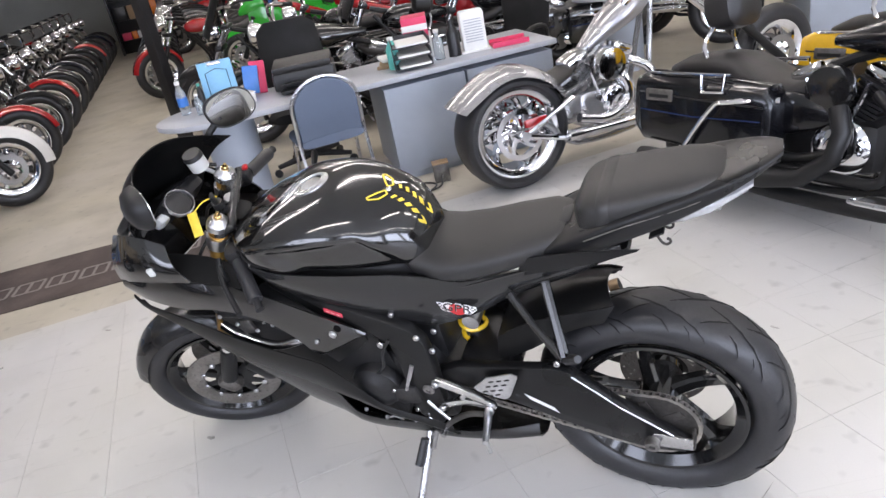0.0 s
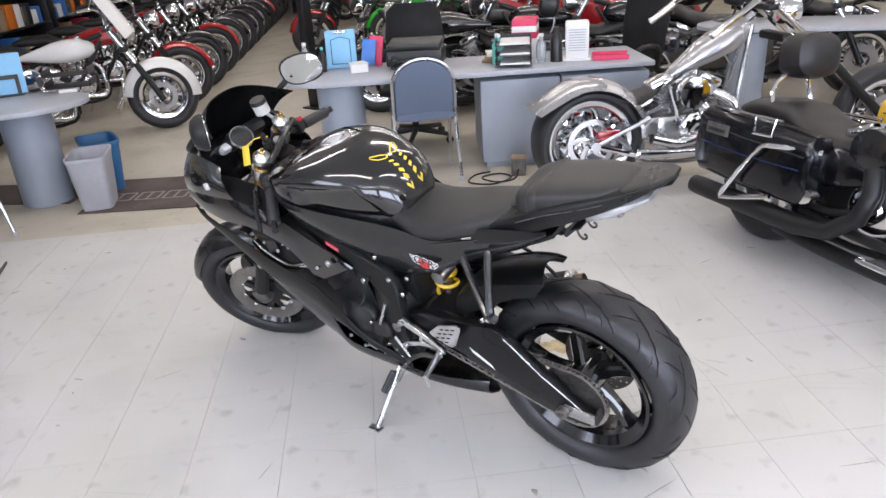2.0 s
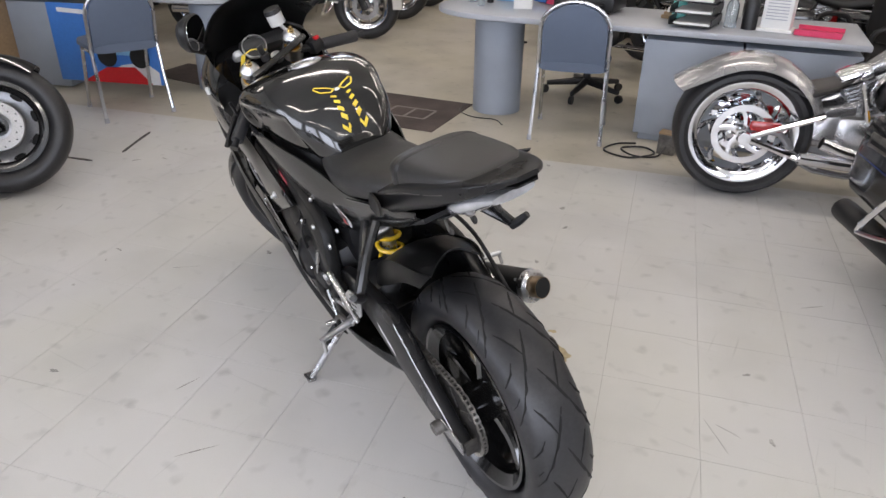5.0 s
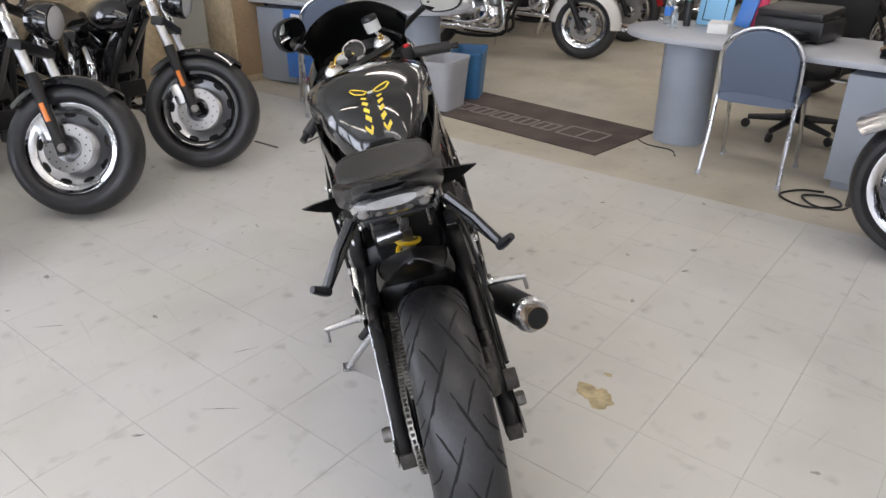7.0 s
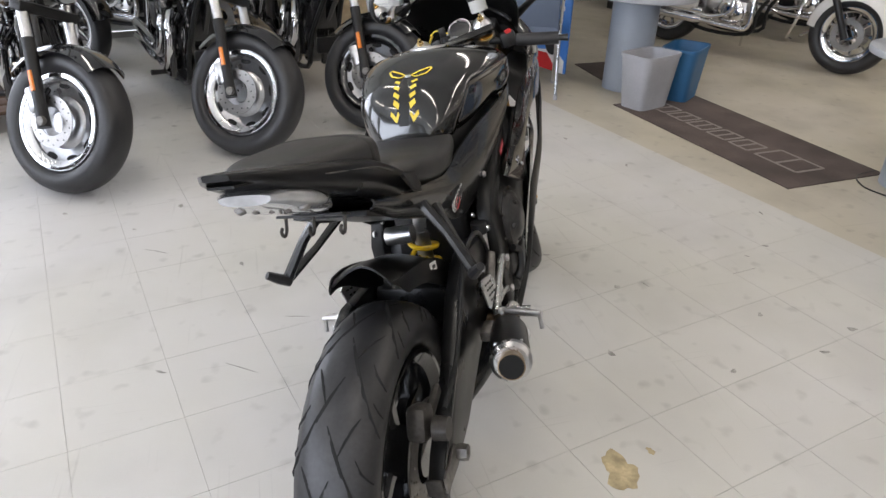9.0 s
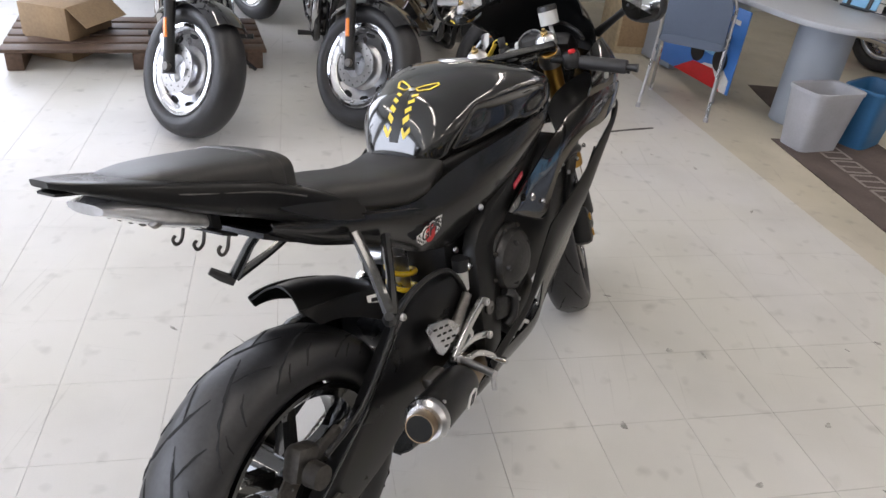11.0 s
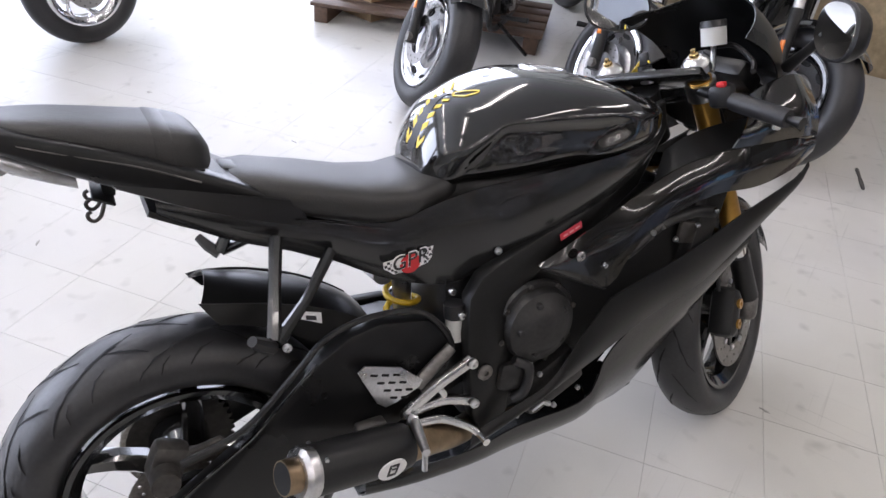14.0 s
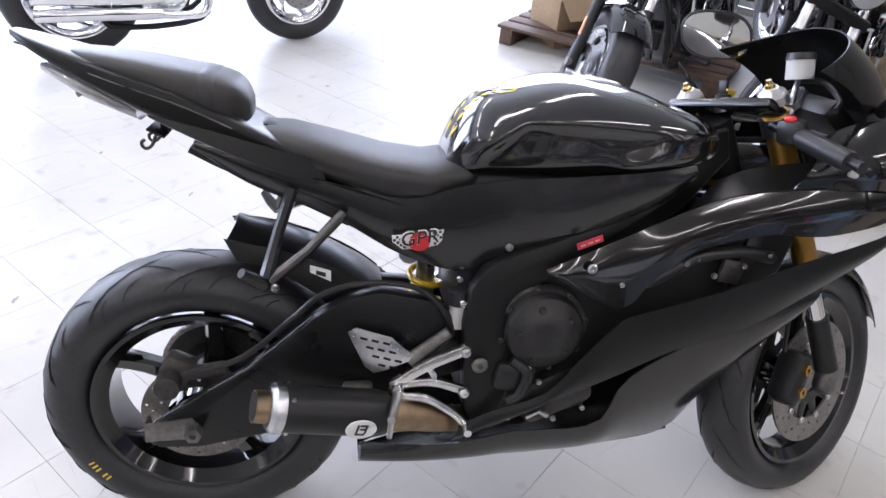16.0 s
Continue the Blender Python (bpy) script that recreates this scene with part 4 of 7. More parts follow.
    part("backbone", tube([head, (ex, 0, 0.70 if style != "chopper" else 0.66), (-wb + 0.3, 0, 0.58 if style != "chopper" else 0.47)] + ([(-wb + 0.2, 0, 0.42)] if style == "chopper" else []), 0.024, 8), paint if style == "chopper" else MATT, b)
    part("kick_stand", tube([(ex + 0.1, 0.12, 0.2), (ex + 0.02, 0.3, 0.055 if style == "bagger" else 0.012)], 0.012, 8), trim, b)
    # riser tag hanging on the bars, indicators
    if style == "sport":
        for s in SIDES:
            part("side_fairing", band(sy([(head.x + 0.22, 0.10, 0.95), (head.x - 0.1, 0.2, 0.86), (head.x - 0.45, 0.2, 0.72)], s), sy([(head.x + 0.2, 0.08, 0.62), (head.x - 0.1, 0.16, 0.26), (head.x - 0.6, 0.13, 0.24)], s), 0.03, 14, 7, 0.004, 3), paint, b, "painted side fairing")
        part("nose_fairing", loft([ring(head.x + q, z, w, u, d_, 20, 2.6) for q, z, w, u, d_ in ((-0.02, 0.93, 0.16, 0.10, 0.08), (0.12, 0.93, 0.17, 0.12, 0.10), (0.25, 0.90, 0.12, 0.08, 0.08), (0.33, 0.86, 0.04, 0.03, 0.03))]), paint, b, "pointed nose fairing")
        part("screen", shell([[(head.x + 0.2 - 0.2 * t - 0.05 * v * v, 0.13 * v, 0.99 + 0.17 * t - 0.03 * v * v) for v in np.linspace(-1, 1, 9)] for t in np.linspace(0, 1, 5)], 0.003), SCREENM, b)
        part("tail_cowl", loft([ring(-wb + q, z, w, 0.05, 0.05, 20, 3) for q, z, w in ((0.35, 0.76, 0.10), (0.1, 0.86, 0.11), (-0.15, 0.95, 0.07), (-0.22, 0.97, 0.03))]), paint, b, "raised tail cowl")
    if style in ("tourer", "bagger"):
        for s in SIDES:
            o, bh = (0.07, 0.17) if style == "bagger" else (0.0, 0.15)
            bz = 0.47 if style == "bagger" else 0.50
            bag = part("saddlebag", loft([[(-wb + o + x, s * (0.24 + 0.09 * math.copysign(abs(math.cos(a)) ** 0.5, math.cos(a)) * k), bz + h + bh * k * math.copysign(abs(math.sin(a)) ** 0.45, math.sin(a))) for a in np.linspace(0, 2 * math.pi, 28, endpoint=False)] for x, k, h in ((0.36, 0.7, -0.02), (0.33, 0.92, -0.01), (0.0, 1.0, 0.0), (-0.30, 0.97, 0.01), (-0.35, 0.78, 0.02))]), paint, b, "hard saddlebag")
            part("bag_seam", tube([(-wb + o + 0.34, s * 0.333, bz + 0.06), (-wb + o, s * 0.335, bz + 0.07), (-wb + o - 0.31, s * 0.328, bz + 0.085)], 0.004, 6), BLACK, bag)
            part("bag_stripe", tube([(-wb + o + 0.33, s * 0.332, bz + 0.0), (-wb + o, s * 0.334, bz - 0.01), (-wb + o - 0.3, s * 0.328, bz + 0.0)], 0.003, 6), STRIPE, bag)
            part("latch", box(-wb + o - 0.19, s * 0.333, bz + 0.075, 0.15, 0.012, 0.055, 0.005), DIRTY, bag, "dull chrome latch")
            part("latch_slot", box(-wb + o - 0.19, s * 0.3395, bz + 0.07, 0.11, 0.002, 0.016), BLACK, bag)
            part("lid_rail", tube([(-wb + o + 0.16, s * 0.3, bz + 0.18), (-wb + o - 0.26, s * 0.3, bz + 0.17), (-wb + o - 0.3, s * 0.2, bz + 0.165)], 0.007, 6, 3), trim, bag)
            part("lid_loop", tube([(-wb + o + 0.04, s * 0.335, bz + 0.18), (-wb + o + 0.15, s * 0.335, bz + 0.185), (-wb + o + 0.155, s * 0.34, bz + 0.11), (-wb + o + 0.045, s * 0.34, bz + 0.105), (-wb + o + 0.04, s * 0.335, bz + 0.18)], 0.007, 6), trim, bag)
            part("crash_bar", tube([(-wb + 0.44, s * 0.26, 0.555), (-wb + 0.26, s * 0.35, 0.545), (-wb + 0.18, s * 0.36, 0.51), (-wb + 0.02, s * 0.36, 0.27), (-wb + 0.05, s * 0.35, 0.25), (-wb + 0.26, s * 0.31, 0.31)] if style == "bagger" else [(-wb + 0.36, s * 0.2, 0.62), (-wb + 0.1, s * 0.36, 0.64), (-wb - 0.08, s * 0.37, 0.6), (-wb - 0.26, s * 0.37, 0.40), (-wb - 0.2, s * 0.36, 0.36), (-wb + 0.1, s * 0.34, 0.39)], 0.012, 8, 4), trim, b, "chrome bag guard")
            part("blinker", moved(lathe([(0.0001, -0.03), (0.035, -0.025), (0.04, 0.02), (0.0001, 0.03)], 14), pose(-wb + (0.41 if style == "bagger" else 0.1), s * 0.27, 0.36 if style == "bagger" else 0.385, 0, 0, 0) @ Matrix.Diagonal((1.6, 1, 1, 1))), trim, b, "chrome oval cover")
        if style == "bagger":
            for s in SIDES:
                part("side_cover", loft([[(-wb + x, s * (0.15 + 0.055 * k * max(0, math.cos(a)) ** 0.5), 0.49 + h * k * math.copysign(abs(math.sin(a)) ** 0.6, math.sin(a))) for a in np.linspace(0, 2 * math.pi, 24, endpoint=False)] for x, k, h in ((0.28, 0.8, 0.09), (0.31, 1.0, 0.10), (0.46, 1.0, 0.09), (0.58, 0.8, 0.07), (0.62, 0.5, 0.06))]), paint, b, "glossy side cover below the seat")
                board = part("footboard", box(-wb + 1.02, s * 0.37, 0.235, 0.32, 0.10, 0.016, 0.007), BLACK, b, "rubber-topped footboard")
                part("board_rim", tube([(-wb + 0.85, s * 0.40, 0.24), (-wb + 0.87, s * 0.425, 0.238), (-wb + 1.17, s * 0.425, 0.238), (-wb + 1.19, s * 0.40, 0.24)], 0.011, 8, 3), CHROME, board, "chrome rim")
                part("board_bracket", tube([(-wb + 0.95, s * 0.13, 0.22), (-wb + 0.96, s * 0.33, 0.225)], 0.012, 8), MATT, board)
                part("lower_pipe", tube([(-wb + 0.22, s * 0.17, 0.15), (-wb + 0.5, s * 0.18, 0.135), (-wb + 0.95, s * 0.16, 0.13), (-wb + 1.1, s * 0.14, 0.2)], 0.034, 14, 4), MATT, b, "matt black lower pipe")
                part("long_silencer", tube([(-wb + 0.66, s * 0.22, 0.54), (-wb + 0.70, s * 0.25, 0.45), (-wb + 0.68, s * 0.26, 0.34), (-wb + 0.56, s * 0.265, 0.245), (-wb + 0.40, s * 0.265, 0.222), (-wb - 0.23, s * 0.27, 0.222), (-wb - 0.27, s * 0.27, 0.222)], [0.036, 0.036, 0.037, 0.04, 0.048, 0.049, 0.046], 18), MATT, b, "long matt black silencer")
            part("backrest", moved(joined(loft([[(dx, 0.11 * k * math.copysign(abs(math.cos(a)) ** 0.7, math.cos(a)), 0.085 * k * math.copysign(abs(math.sin(a)) ** 0.7, math.sin(a))) for a in np.linspace(0, 2 * math.pi, 24, endpoint=False)] for dx, k in ((-0.08, 0.6), (-0.055, 0.92), (0.0, 1), (0.055, 0.92), (0.08, 0.6))])), pose(-wb + 0.0, 0.02, 0.92, 0, -10, 0) @ Matrix.Diagonal((1.1, 1.3, 1.3, 1))), LEATHER, b, "padded passenger backrest")
            for s in SIDES:
                part("sissy_bar", tube([(-wb + 0.06, s * 0.13, 0.60), (-wb - 0.04, s * 0.12, 0.74), (-wb - 0.03, 0.02 + s * 0.05, 0.86)], 0.011, 8, 3), trim, b)
        if style == "tourer":
            rows = []
            for t in np.linspace(0, 1, 8):
                rows.append([(top.x + 0.24 - 0.2 * t - 0.09 * v * v, (0.24 - 0.03 * t) * v, top.z - 0.05 + 0.36 * t - 0.05 * v * v) for v in np.linspace(-1, 1, 13)])
            part("fairing", moved(shell(rows, 0.006), bend), paint, b, "fork-mounted fairing and screen")
            for s in SIDES:
                part("engine_guard", tube([(head.x + 0.1, s * 0.05, 0.62), (head.x + 0.1, s * 0.3, 0.55), (head.x + 0.08, s * 0.34, 0.4), (head.x + 0.02, s * 0.28, 0.27), (head.x - 0.02, s * 0.1, 0.22)], 0.013, 8, 4), trim, b, "chrome engine guard")
    return b


# the row of black cruisers
def by_hub(x, y, deg, steer, rf=0.325, rake=30):
    """The pose that puts a steered front wheel's axle over (x, y)."""
    hub = steered(rf, rake, steer) @ Vector((0, 0, rf))
    hub.z = 0
    p = Vector((x, y, 0)) - Matrix.Rotation(radians(deg), 3, "Z") @ hub
    return pose(p.x, p.y, 0, 0, 0, deg)


for (x, y), rimm in (((2.33, 1.53), ALU), ((2.95, 1.02), BLACKP), ((1.63, 2.06), ALU)):
    moto(by_hub(x, y, -136, 44), "black cruiser motorcycle with slotted wheels and amber reflectors", BLACKP, "cruiser", steer=44, rimmat=rimm, rf=0.325, wf=0.165, trim=BLACKP, etrim=BLACKP, forkm=ALU)
moto(pose(0.15, 3.40, 0, 0, 0, 22), "dark blue motorcycle with bladed chrome wheels near the window", NAVY, "cruiser", wb=1.25, rim="swirl", rimmat=CHROME, rf=0.32, wf=0.12, rr=0.35, wr=0.15, lower=CHROME)
for a, b in ((-0.2, 4.9), (0.9, 4.9), (2.0, 5.0)):
    q = ROOM @ Vector((a, b, 0))
    moto(pose(q.x, q.y, 0, 0, 0, -100), "black cruiser motorcycle standing behind the first row", BLACKP, "cruiser", rim="spoke", rimmat=CHROME, far=True)

# silver chopper and black bagger behind the sport motorcycle
def by_rear(x, y, deg, wb):
    d = Vector((math.cos(radians(deg)), math.sin(radians(deg)), 0))
    p = Vector((x, y, 0)) + d * wb
    return pose(p.x, p.y, 0, 0, 0, deg)


moto(by_rear(1.19, -2.25, -135, 1.95), "silver custom chopper with fat rear tyre and bladed chrome wheel", SILVER, "chopper", wb=1.95, rf=0.32, wf=0.1, rr=0.335, wr=0.25, rim="swirl", rimmat=CHROME, rake=52, fenders=False)
moto(by_rear(0.06, -2.02, 148, 1.62) @ pose(0, 0, 0, -8, 0, 0), "black touring motorcycle with hard saddlebags and matt black silencers", BAGP, "bagger", wb=1.62, rr=0.31, rim="spoke", rimmat=ALU, engm=ENGINE, etrim=CHROME)
moto(by_rear(-0.67, -2.52, 150, 1.62) @ pose(0, 0, 0, -8, 0, 0), "yellow touring motorcycle with hard saddlebags", YELP, "bagger", wb=1.62, rr=0.31, rim="spoke")

# white tourer at the head of the aisle, and the rows down both sides
DU = Vector((math.cos(radians(ROOM_TURN)), math.sin(radians(ROOM_TURN)), 0))
moto(pose(5.52, -2.14, 0, 0, 0, -122, ), "pearl white touring motorcycle with chrome engine guards", PEARL, "tourer", rim="spoke", rimmat=CHROME, trim=CHROME, rf=0.32, wf=0.13)
proto = {}
ROWS_L = [REDP, BLACKP, REDP, BLACKP, NAVY, BLACKP, BLACKP, REDP, BLACKP, NAVY, BLACKP]
BLUEB = mat("bright blue paint", (0.02, 0.08, 0.42), 0.2, 0, 0.04, 40, 0, 0.8)
NAMES = {BLUEB.name: "blue", REDP.name: "candy red", BLACKP.name: "black", NAVY.name: "dark blue", SILVER.name: "silver", GREENP.name: "green", YELP.name: "yellow"}


def far_moto(m, paint, style):
    k = (paint.name, style)
    if k not in proto:
        proto[k] = moto(m, NAMES[paint.name] + {"sport": " sport motorcycle with a full fairing", "bagger": " touring motorcycle with hard saddlebags", "tourer": " touring motorcycle with a fork fairing"}.get(style, " cruiser motorcycle with chrome trim") + (" parked behind the desks" if style != "cruiser" else " parked in a row"), paint, style, rim="spoke", rimmat=CHROME, far=True)
        return proto[k]
    return copy_thing(proto[k], m)


for k, p in enumerate(ROWS_L):
    q = Vector((5.52, -2.14, 0)) + DU * (0.95 * (k + 1) + 0.1)
    far_moto(pose(q.x + 0.08, q.y, 0, 0, 0, -122), p, "cruiser")
ROWS_R = [REDP, BLACKP, BLACKP, NAVY, BLACKP, BLACKP, REDP, BLACKP]
for k, p in enumerate(ROWS_R):
    q = Vector((6.1, -4.55, 0)) + DU * (0.98 * k + 1.7)
    far_moto(pose(q.x, q.y, 0, 0, 0, 60), p, "cruiser")
# bikes behind the desks
for x, y, d, p, k in ((3.95, -3.45, 28, BLACKP, "bagger"), (3.35, -3.95, 30, BLACKP, "tourer"), (2.6, -4.35, 30, BLACKP, "bagger"), (4.9, -4.0, 28, BLACKP, "tourer"), (4.35, -4.55, 28, BLACKP, "cruiser"), (3.55, -5.1, 30, BLACKP, "bagger"), (4.9, -5.7, 20, GREENP, "sport"), (3.2, -6.2, 200, REDP, "sport"), (4.3, -6.9, 30, BLACKP, "bagger"), (2.1, -5.6, 200, REDP, "sport"), (1.2, -6.2, 190, BLACKP, "bagger"), (0.2, -5.6, 190, BLACKP, "cruiser"), (5.7, -7.6, 40, BLUEB, "sport"), (-0.6, -6.4, 180, BLACKP, "cruiser"), (6.3, -6.4, 40, GREENP, "sport"), (2.6, -7.6, 200, REDP, "sport")):
    far_moto(pose(x, y, 0, 0, 0, d), p, k)

# ---- things on and around the desks ----
TZ = DESK_H + 0.036


def place(name, x, y, z, yaw, label, category, group=""):
    return thing(name, pose(x, y, z, 0, 0, yaw), label, category, group)


d = place("display_card", 3.10, -2.14, TZ, 218, "pale blue clipboard propped up on a desk", "clipboard")
part("board", moved(box(0, 0, 0.135, 0.22, 0.012, 0.27, 0.003), pose(0, 0, 0, -12)), SKYBLUE, d)
part("print_line", moved(tube([(-0.07, -0.008, 0.03), (-0.07, -0.008, 0.2), (0.0, -0.008, 0.22), (0.07, -0.008, 0.2), (0.07, -0.008, 0.03), (-0.07, -0.008, 0.03)], 0.0025, 6), pose(0, 0, 0, -12)), NAVY, d)
part("clip", moved(box(0, -0.008, 0.255, 0.09, 0.012, 0.022, 0.004), pose(0, 0, 0, -12)), ALU, d)
d = place("folder", 2.92, -2.30, TZ, 212, "upright red and blue folders in a stand", "folder")
part("red_folder", moved(box(0, 0, 0.105, 0.10, 0.02, 0.21, 0.004), pose(0, 0, 0, -12, 6, 0)), PINK, d)
part("blue_folder", moved(box(-0.05, -0.03, 0.09, 0.10, 0.02, 0.18, 0.004), pose(0, 0, 0, -12, 8, 0)), BLUEP, d)
d = place("printer", 2.58, -2.36, TZ, 210, "black desktop printer with open paper tray", "printer")
part("body", box(0, 0.05, 0.07, 0.40, 0.28, 0.11, 0.015), BLACK, d)
part("scanner_lid", moved(box(0, 0.05, 0.15, 0.38, 0.26, 0.045, 0.012), pose(0, 0, 0, 5)), LEATHER, d)
part("paper_tray", box(0, -0.13, 0.025, 0.30, 0.16, 0.015, 0.004), BLACK, d)
part("output_tray", moved(box(0, -0.12, 0.055, 0.28, 0.14, 0.008, 0.002), pose(0, 0, 0, -4)), BLACK, d)
part("foot", box(0, 0.05, 0.0085, 0.34, 0.22, 0.017), BLACK, d)


def bottle(x, y, z, h, r, body, cap, label, band_mat=None):
    b = place("bottle", x, y, z, 0, label, "bottle", "bottles on the desks")
    part("body", moved(lathe([(0.0001, 0), (r, 0.0), (r, h * 0.62), (r * 0.8, h * 0.72), (r * 0.4, h * 0.86), (r * 0.4, h * 0.9), (0.0001, h * 0.9)], 20), pose(0, 0, 0, 90)), body, b)
    part("cap", moved(lathe([(0.0001, h * 0.9), (r * 0.5, h * 0.9), (r * 0.5, h), (0.0001, h)], 16), pose(0, 0, 0, 90)), cap, b)
    if band_mat:
        part("label_band", moved(lathe([(r + 0.0008, h * 0.25), (r + 0.0012, h * 0.26), (r + 0.0012, h * 0.5), (r + 0.0008, h * 0.51)], 20), pose(0, 0, 0, 90)), band_mat, b)
    return b


bottle(3.22, -1.90, TZ, 0.21, 0.032, BOTTLE, WHITE, "clear water bottle with a blue label", BLUEP)
bottle(3.13, -1.98, TZ, 0.17, 0.022, BLACK, TEAL, "small black bottle with a teal cap")
bottle(3.06, -1.86, TZ, 0.13, 0.024, BOTTLE, WHITE, "small clear bottle on the desk")
bottle(2.05, -2.62, TZ, 0.2, 0.04, TEAL, WHITE, "teal plastic drinks bottle")
bottle(1.79, -2.77, TZ, 0.19, 0.035, BOTTLE, WHITE, "clear bottle beside letter trays")
bottle(1.70, -2.82, TZ, 0.23, 0.042, BLACK, BLACK, "tall black flask on the desk")
d = place("letter_tray", 1.92, -2.62, TZ, 210, "three-tier black letter tray holding papers", "letter tray")
for k in range(3):
    tray = part("tier", joined(box(0, 0, 0.02 + 0.065 * k, 0.24, 0.30, 0.006), box(-0.118, 0, 0.04 + 0.065 * k, 0.005, 0.30, 0.04), box(0.118, 0, 0.04 + 0.065 * k, 0.005, 0.30, 0.04), box(0, 0.148, 0.04 + 0.065 * k, 0.24, 0.005, 0.04)), BLACK, d)
    part("paper", box(0.01, -0.01, 0.03 + 0.065 * k, 0.2, 0.28, 0.012), PAPER, tray)
for x in (-0.118, 0.118):
    part("post", box(x, 0.1, 0.09, 0.006, 0.01, 0.18), BLACK, d)
d = place("heater", 1.60, -2.93, TZ, 208, "small white fan heater with a grille", "heater")
part("case", box(0, 0, 0.135, 0.16, 0.12, 0.25, 0.015), PAPER, d)
for k in range(9):
    part("slat", box(0, -0.062, 0.07 + 0.017 * k, 0.115, 0.006, 0.005), BINGREY, d)
part("base", box(0, 0, 0.008, 0.19, 0.15, 0.016, 0.004), PAPER, d)
d = place("red_tray", 1.40, -3.04, TZ, 208, "shallow red plastic tray at the desk's end", "tray")
part("tray", joined(box(0, 0, 0.006, 0.24, 0.18, 0.012, 0.004), box(0, 0.088, 0.018, 0.24, 0.006, 0.03), box(0, -0.088, 0.018, 0.24, 0.006, 0.03)), PINK, d)
d = place("paper_stack", 2.86, -2.06, TZ, 140, "white paper napkins stacked on the desk", "paper")
part("napkin_block", box(0, 0, 0.03, 0.12, 0.12, 0.06, 0.004), PAPER, d)
part("top_sheet", moved(box(0, 0, 0.062, 0.13, 0.12, 0.002), pose(0, 0, 0, 0, 0, 8)), PAPER, d)
d = place("gift_box", 2.02, -2.95, TZ, 115, "red and white striped carton on a pile of papers", "carton")
part("paper_block", box(0, 0, 0.07, 0.26, 0.2, 0.14, 0.004), PAPER, d)
part("carton", box(0, 0, 0.205, 0.24, 0.17, 0.13, 0.004), PINK, d)
part("stripe", box(0, 0, 0.205, 0.242, 0.172, 0.04, 0.001), PAPER, d)
d = place("paper_pile", 2.13, -2.72, TZ, 100, "loose stack of yellowed papers and pads", "paper")
for k in range(3):
    part("pad", moved(box(0, 0, 0.012 + 0.022 * k, 0.2, 0.14, 0.02, 0.003), pose(0, 0, 0, 0, 0, 14 * k)), CARD if k < 2 else PAPER, d)

# second desk
d = place("display_card", 4.80, -0.52, TZ, 240, "pale blue card on a black stand on a desk", "clipboard")
part("card", moved(box(0, 0, 0.15, 0.24, 0.01, 0.28, 0.003), pose(0, 0, 0, -14)), SKYBLUE, d)
part("stand", moved(joined(box(-0.07, -0.012, 0.06, 0.025, 0.012, 0.12, 0.003), box(0.07, -0.012, 0.06, 0.025, 0.012, 0.12, 0.003), box(0, -0.012, 0.125, 0.165, 0.012, 0.03, 0.003)), pose(0, 0, 0, -14)), BLACK, d)
part("foot", box(0, 0.0, 0.005, 0.2, 0.1, 0.01, 0.002), BLACK, d)
d = place("letter_tray", 4.55, -0.85, TZ, 230, "black wire letter trays beside papers", "letter tray")
for k in range(2):
    tray = part("tier", joined(box(0, 0, 0.03 + 0.08 * k, 0.30, 0.22, 0.006), box(-0.148, 0, 0.05 + 0.08 * k, 0.006, 0.22, 0.045), box(0.148, 0, 0.05 + 0.08 * k, 0.006, 0.22, 0.045)), BLACK, d)
part("post", box(-0.148, 0.09, 0.07, 0.008, 0.012, 0.14), BLACK, d)
part("post", box(0.148, 0.09, 0.07, 0.008, 0.012, 0.14), BLACK, d)
part("paper", box(0.0, -0.1, 0.011, 0.12, 0.08, 0.02), PAPER, d)

# third desk far behind the chopper
desk_c = drum_desk(pose(1.0, -4.95, 0, 0, 0, 199), 2.6, 0.72, "grey-blue laminate desk with drum leg, farther back")
part("pedestal", box(2.0, 0, 0.31, 1.1, 0.6, 0.60, 0.003), LAMINATE, desk_c, "grey-blue laminate pedestal")

# power box and cable by the desk
d = thing("power_box", pose(1.74, -2.36, 0, 0, 0, 30), "grey-brown power supply box on the floor with cable", "power box")
part("case", box(0, 0, 0.06, 0.10, 0.08, 0.12, 0.004), DIRTY, d)
part("lid", box(0, 0, 0.125, 0.105, 0.085, 0.01, 0.002), CARD, d)
part("cable", tube([(0.0, 0.05, 0.05), (0.03, 0.12, 0.008), (0.15, 0.17, 0.008), (0.25, 0.08, 0.008), (0.14, 0.0, 0.010), (0.05, 0.09, 0.012), (0.17, 0.22, 0.008), (0.33, 0.17, 0.008), (0.3, 0.02, 0.008), (0.2, -0.05, 0.008)], 0.006, 6, 6), BLACK, d)
d = thing("cable", pose(3.05, -1.72, 0, 0, 0, 0), "thin black cable lying on the floor at a drum leg", "cable")
part("lead", tube([(0.1, -0.1, 0.004), (-0.02, 0.02, 0.004), (-0.18, 0.02, 0.004), (-0.3, -0.08, 0.004), (-0.42, -0.06, 0.004)], 0.004, 6, 5), BLACK, d)

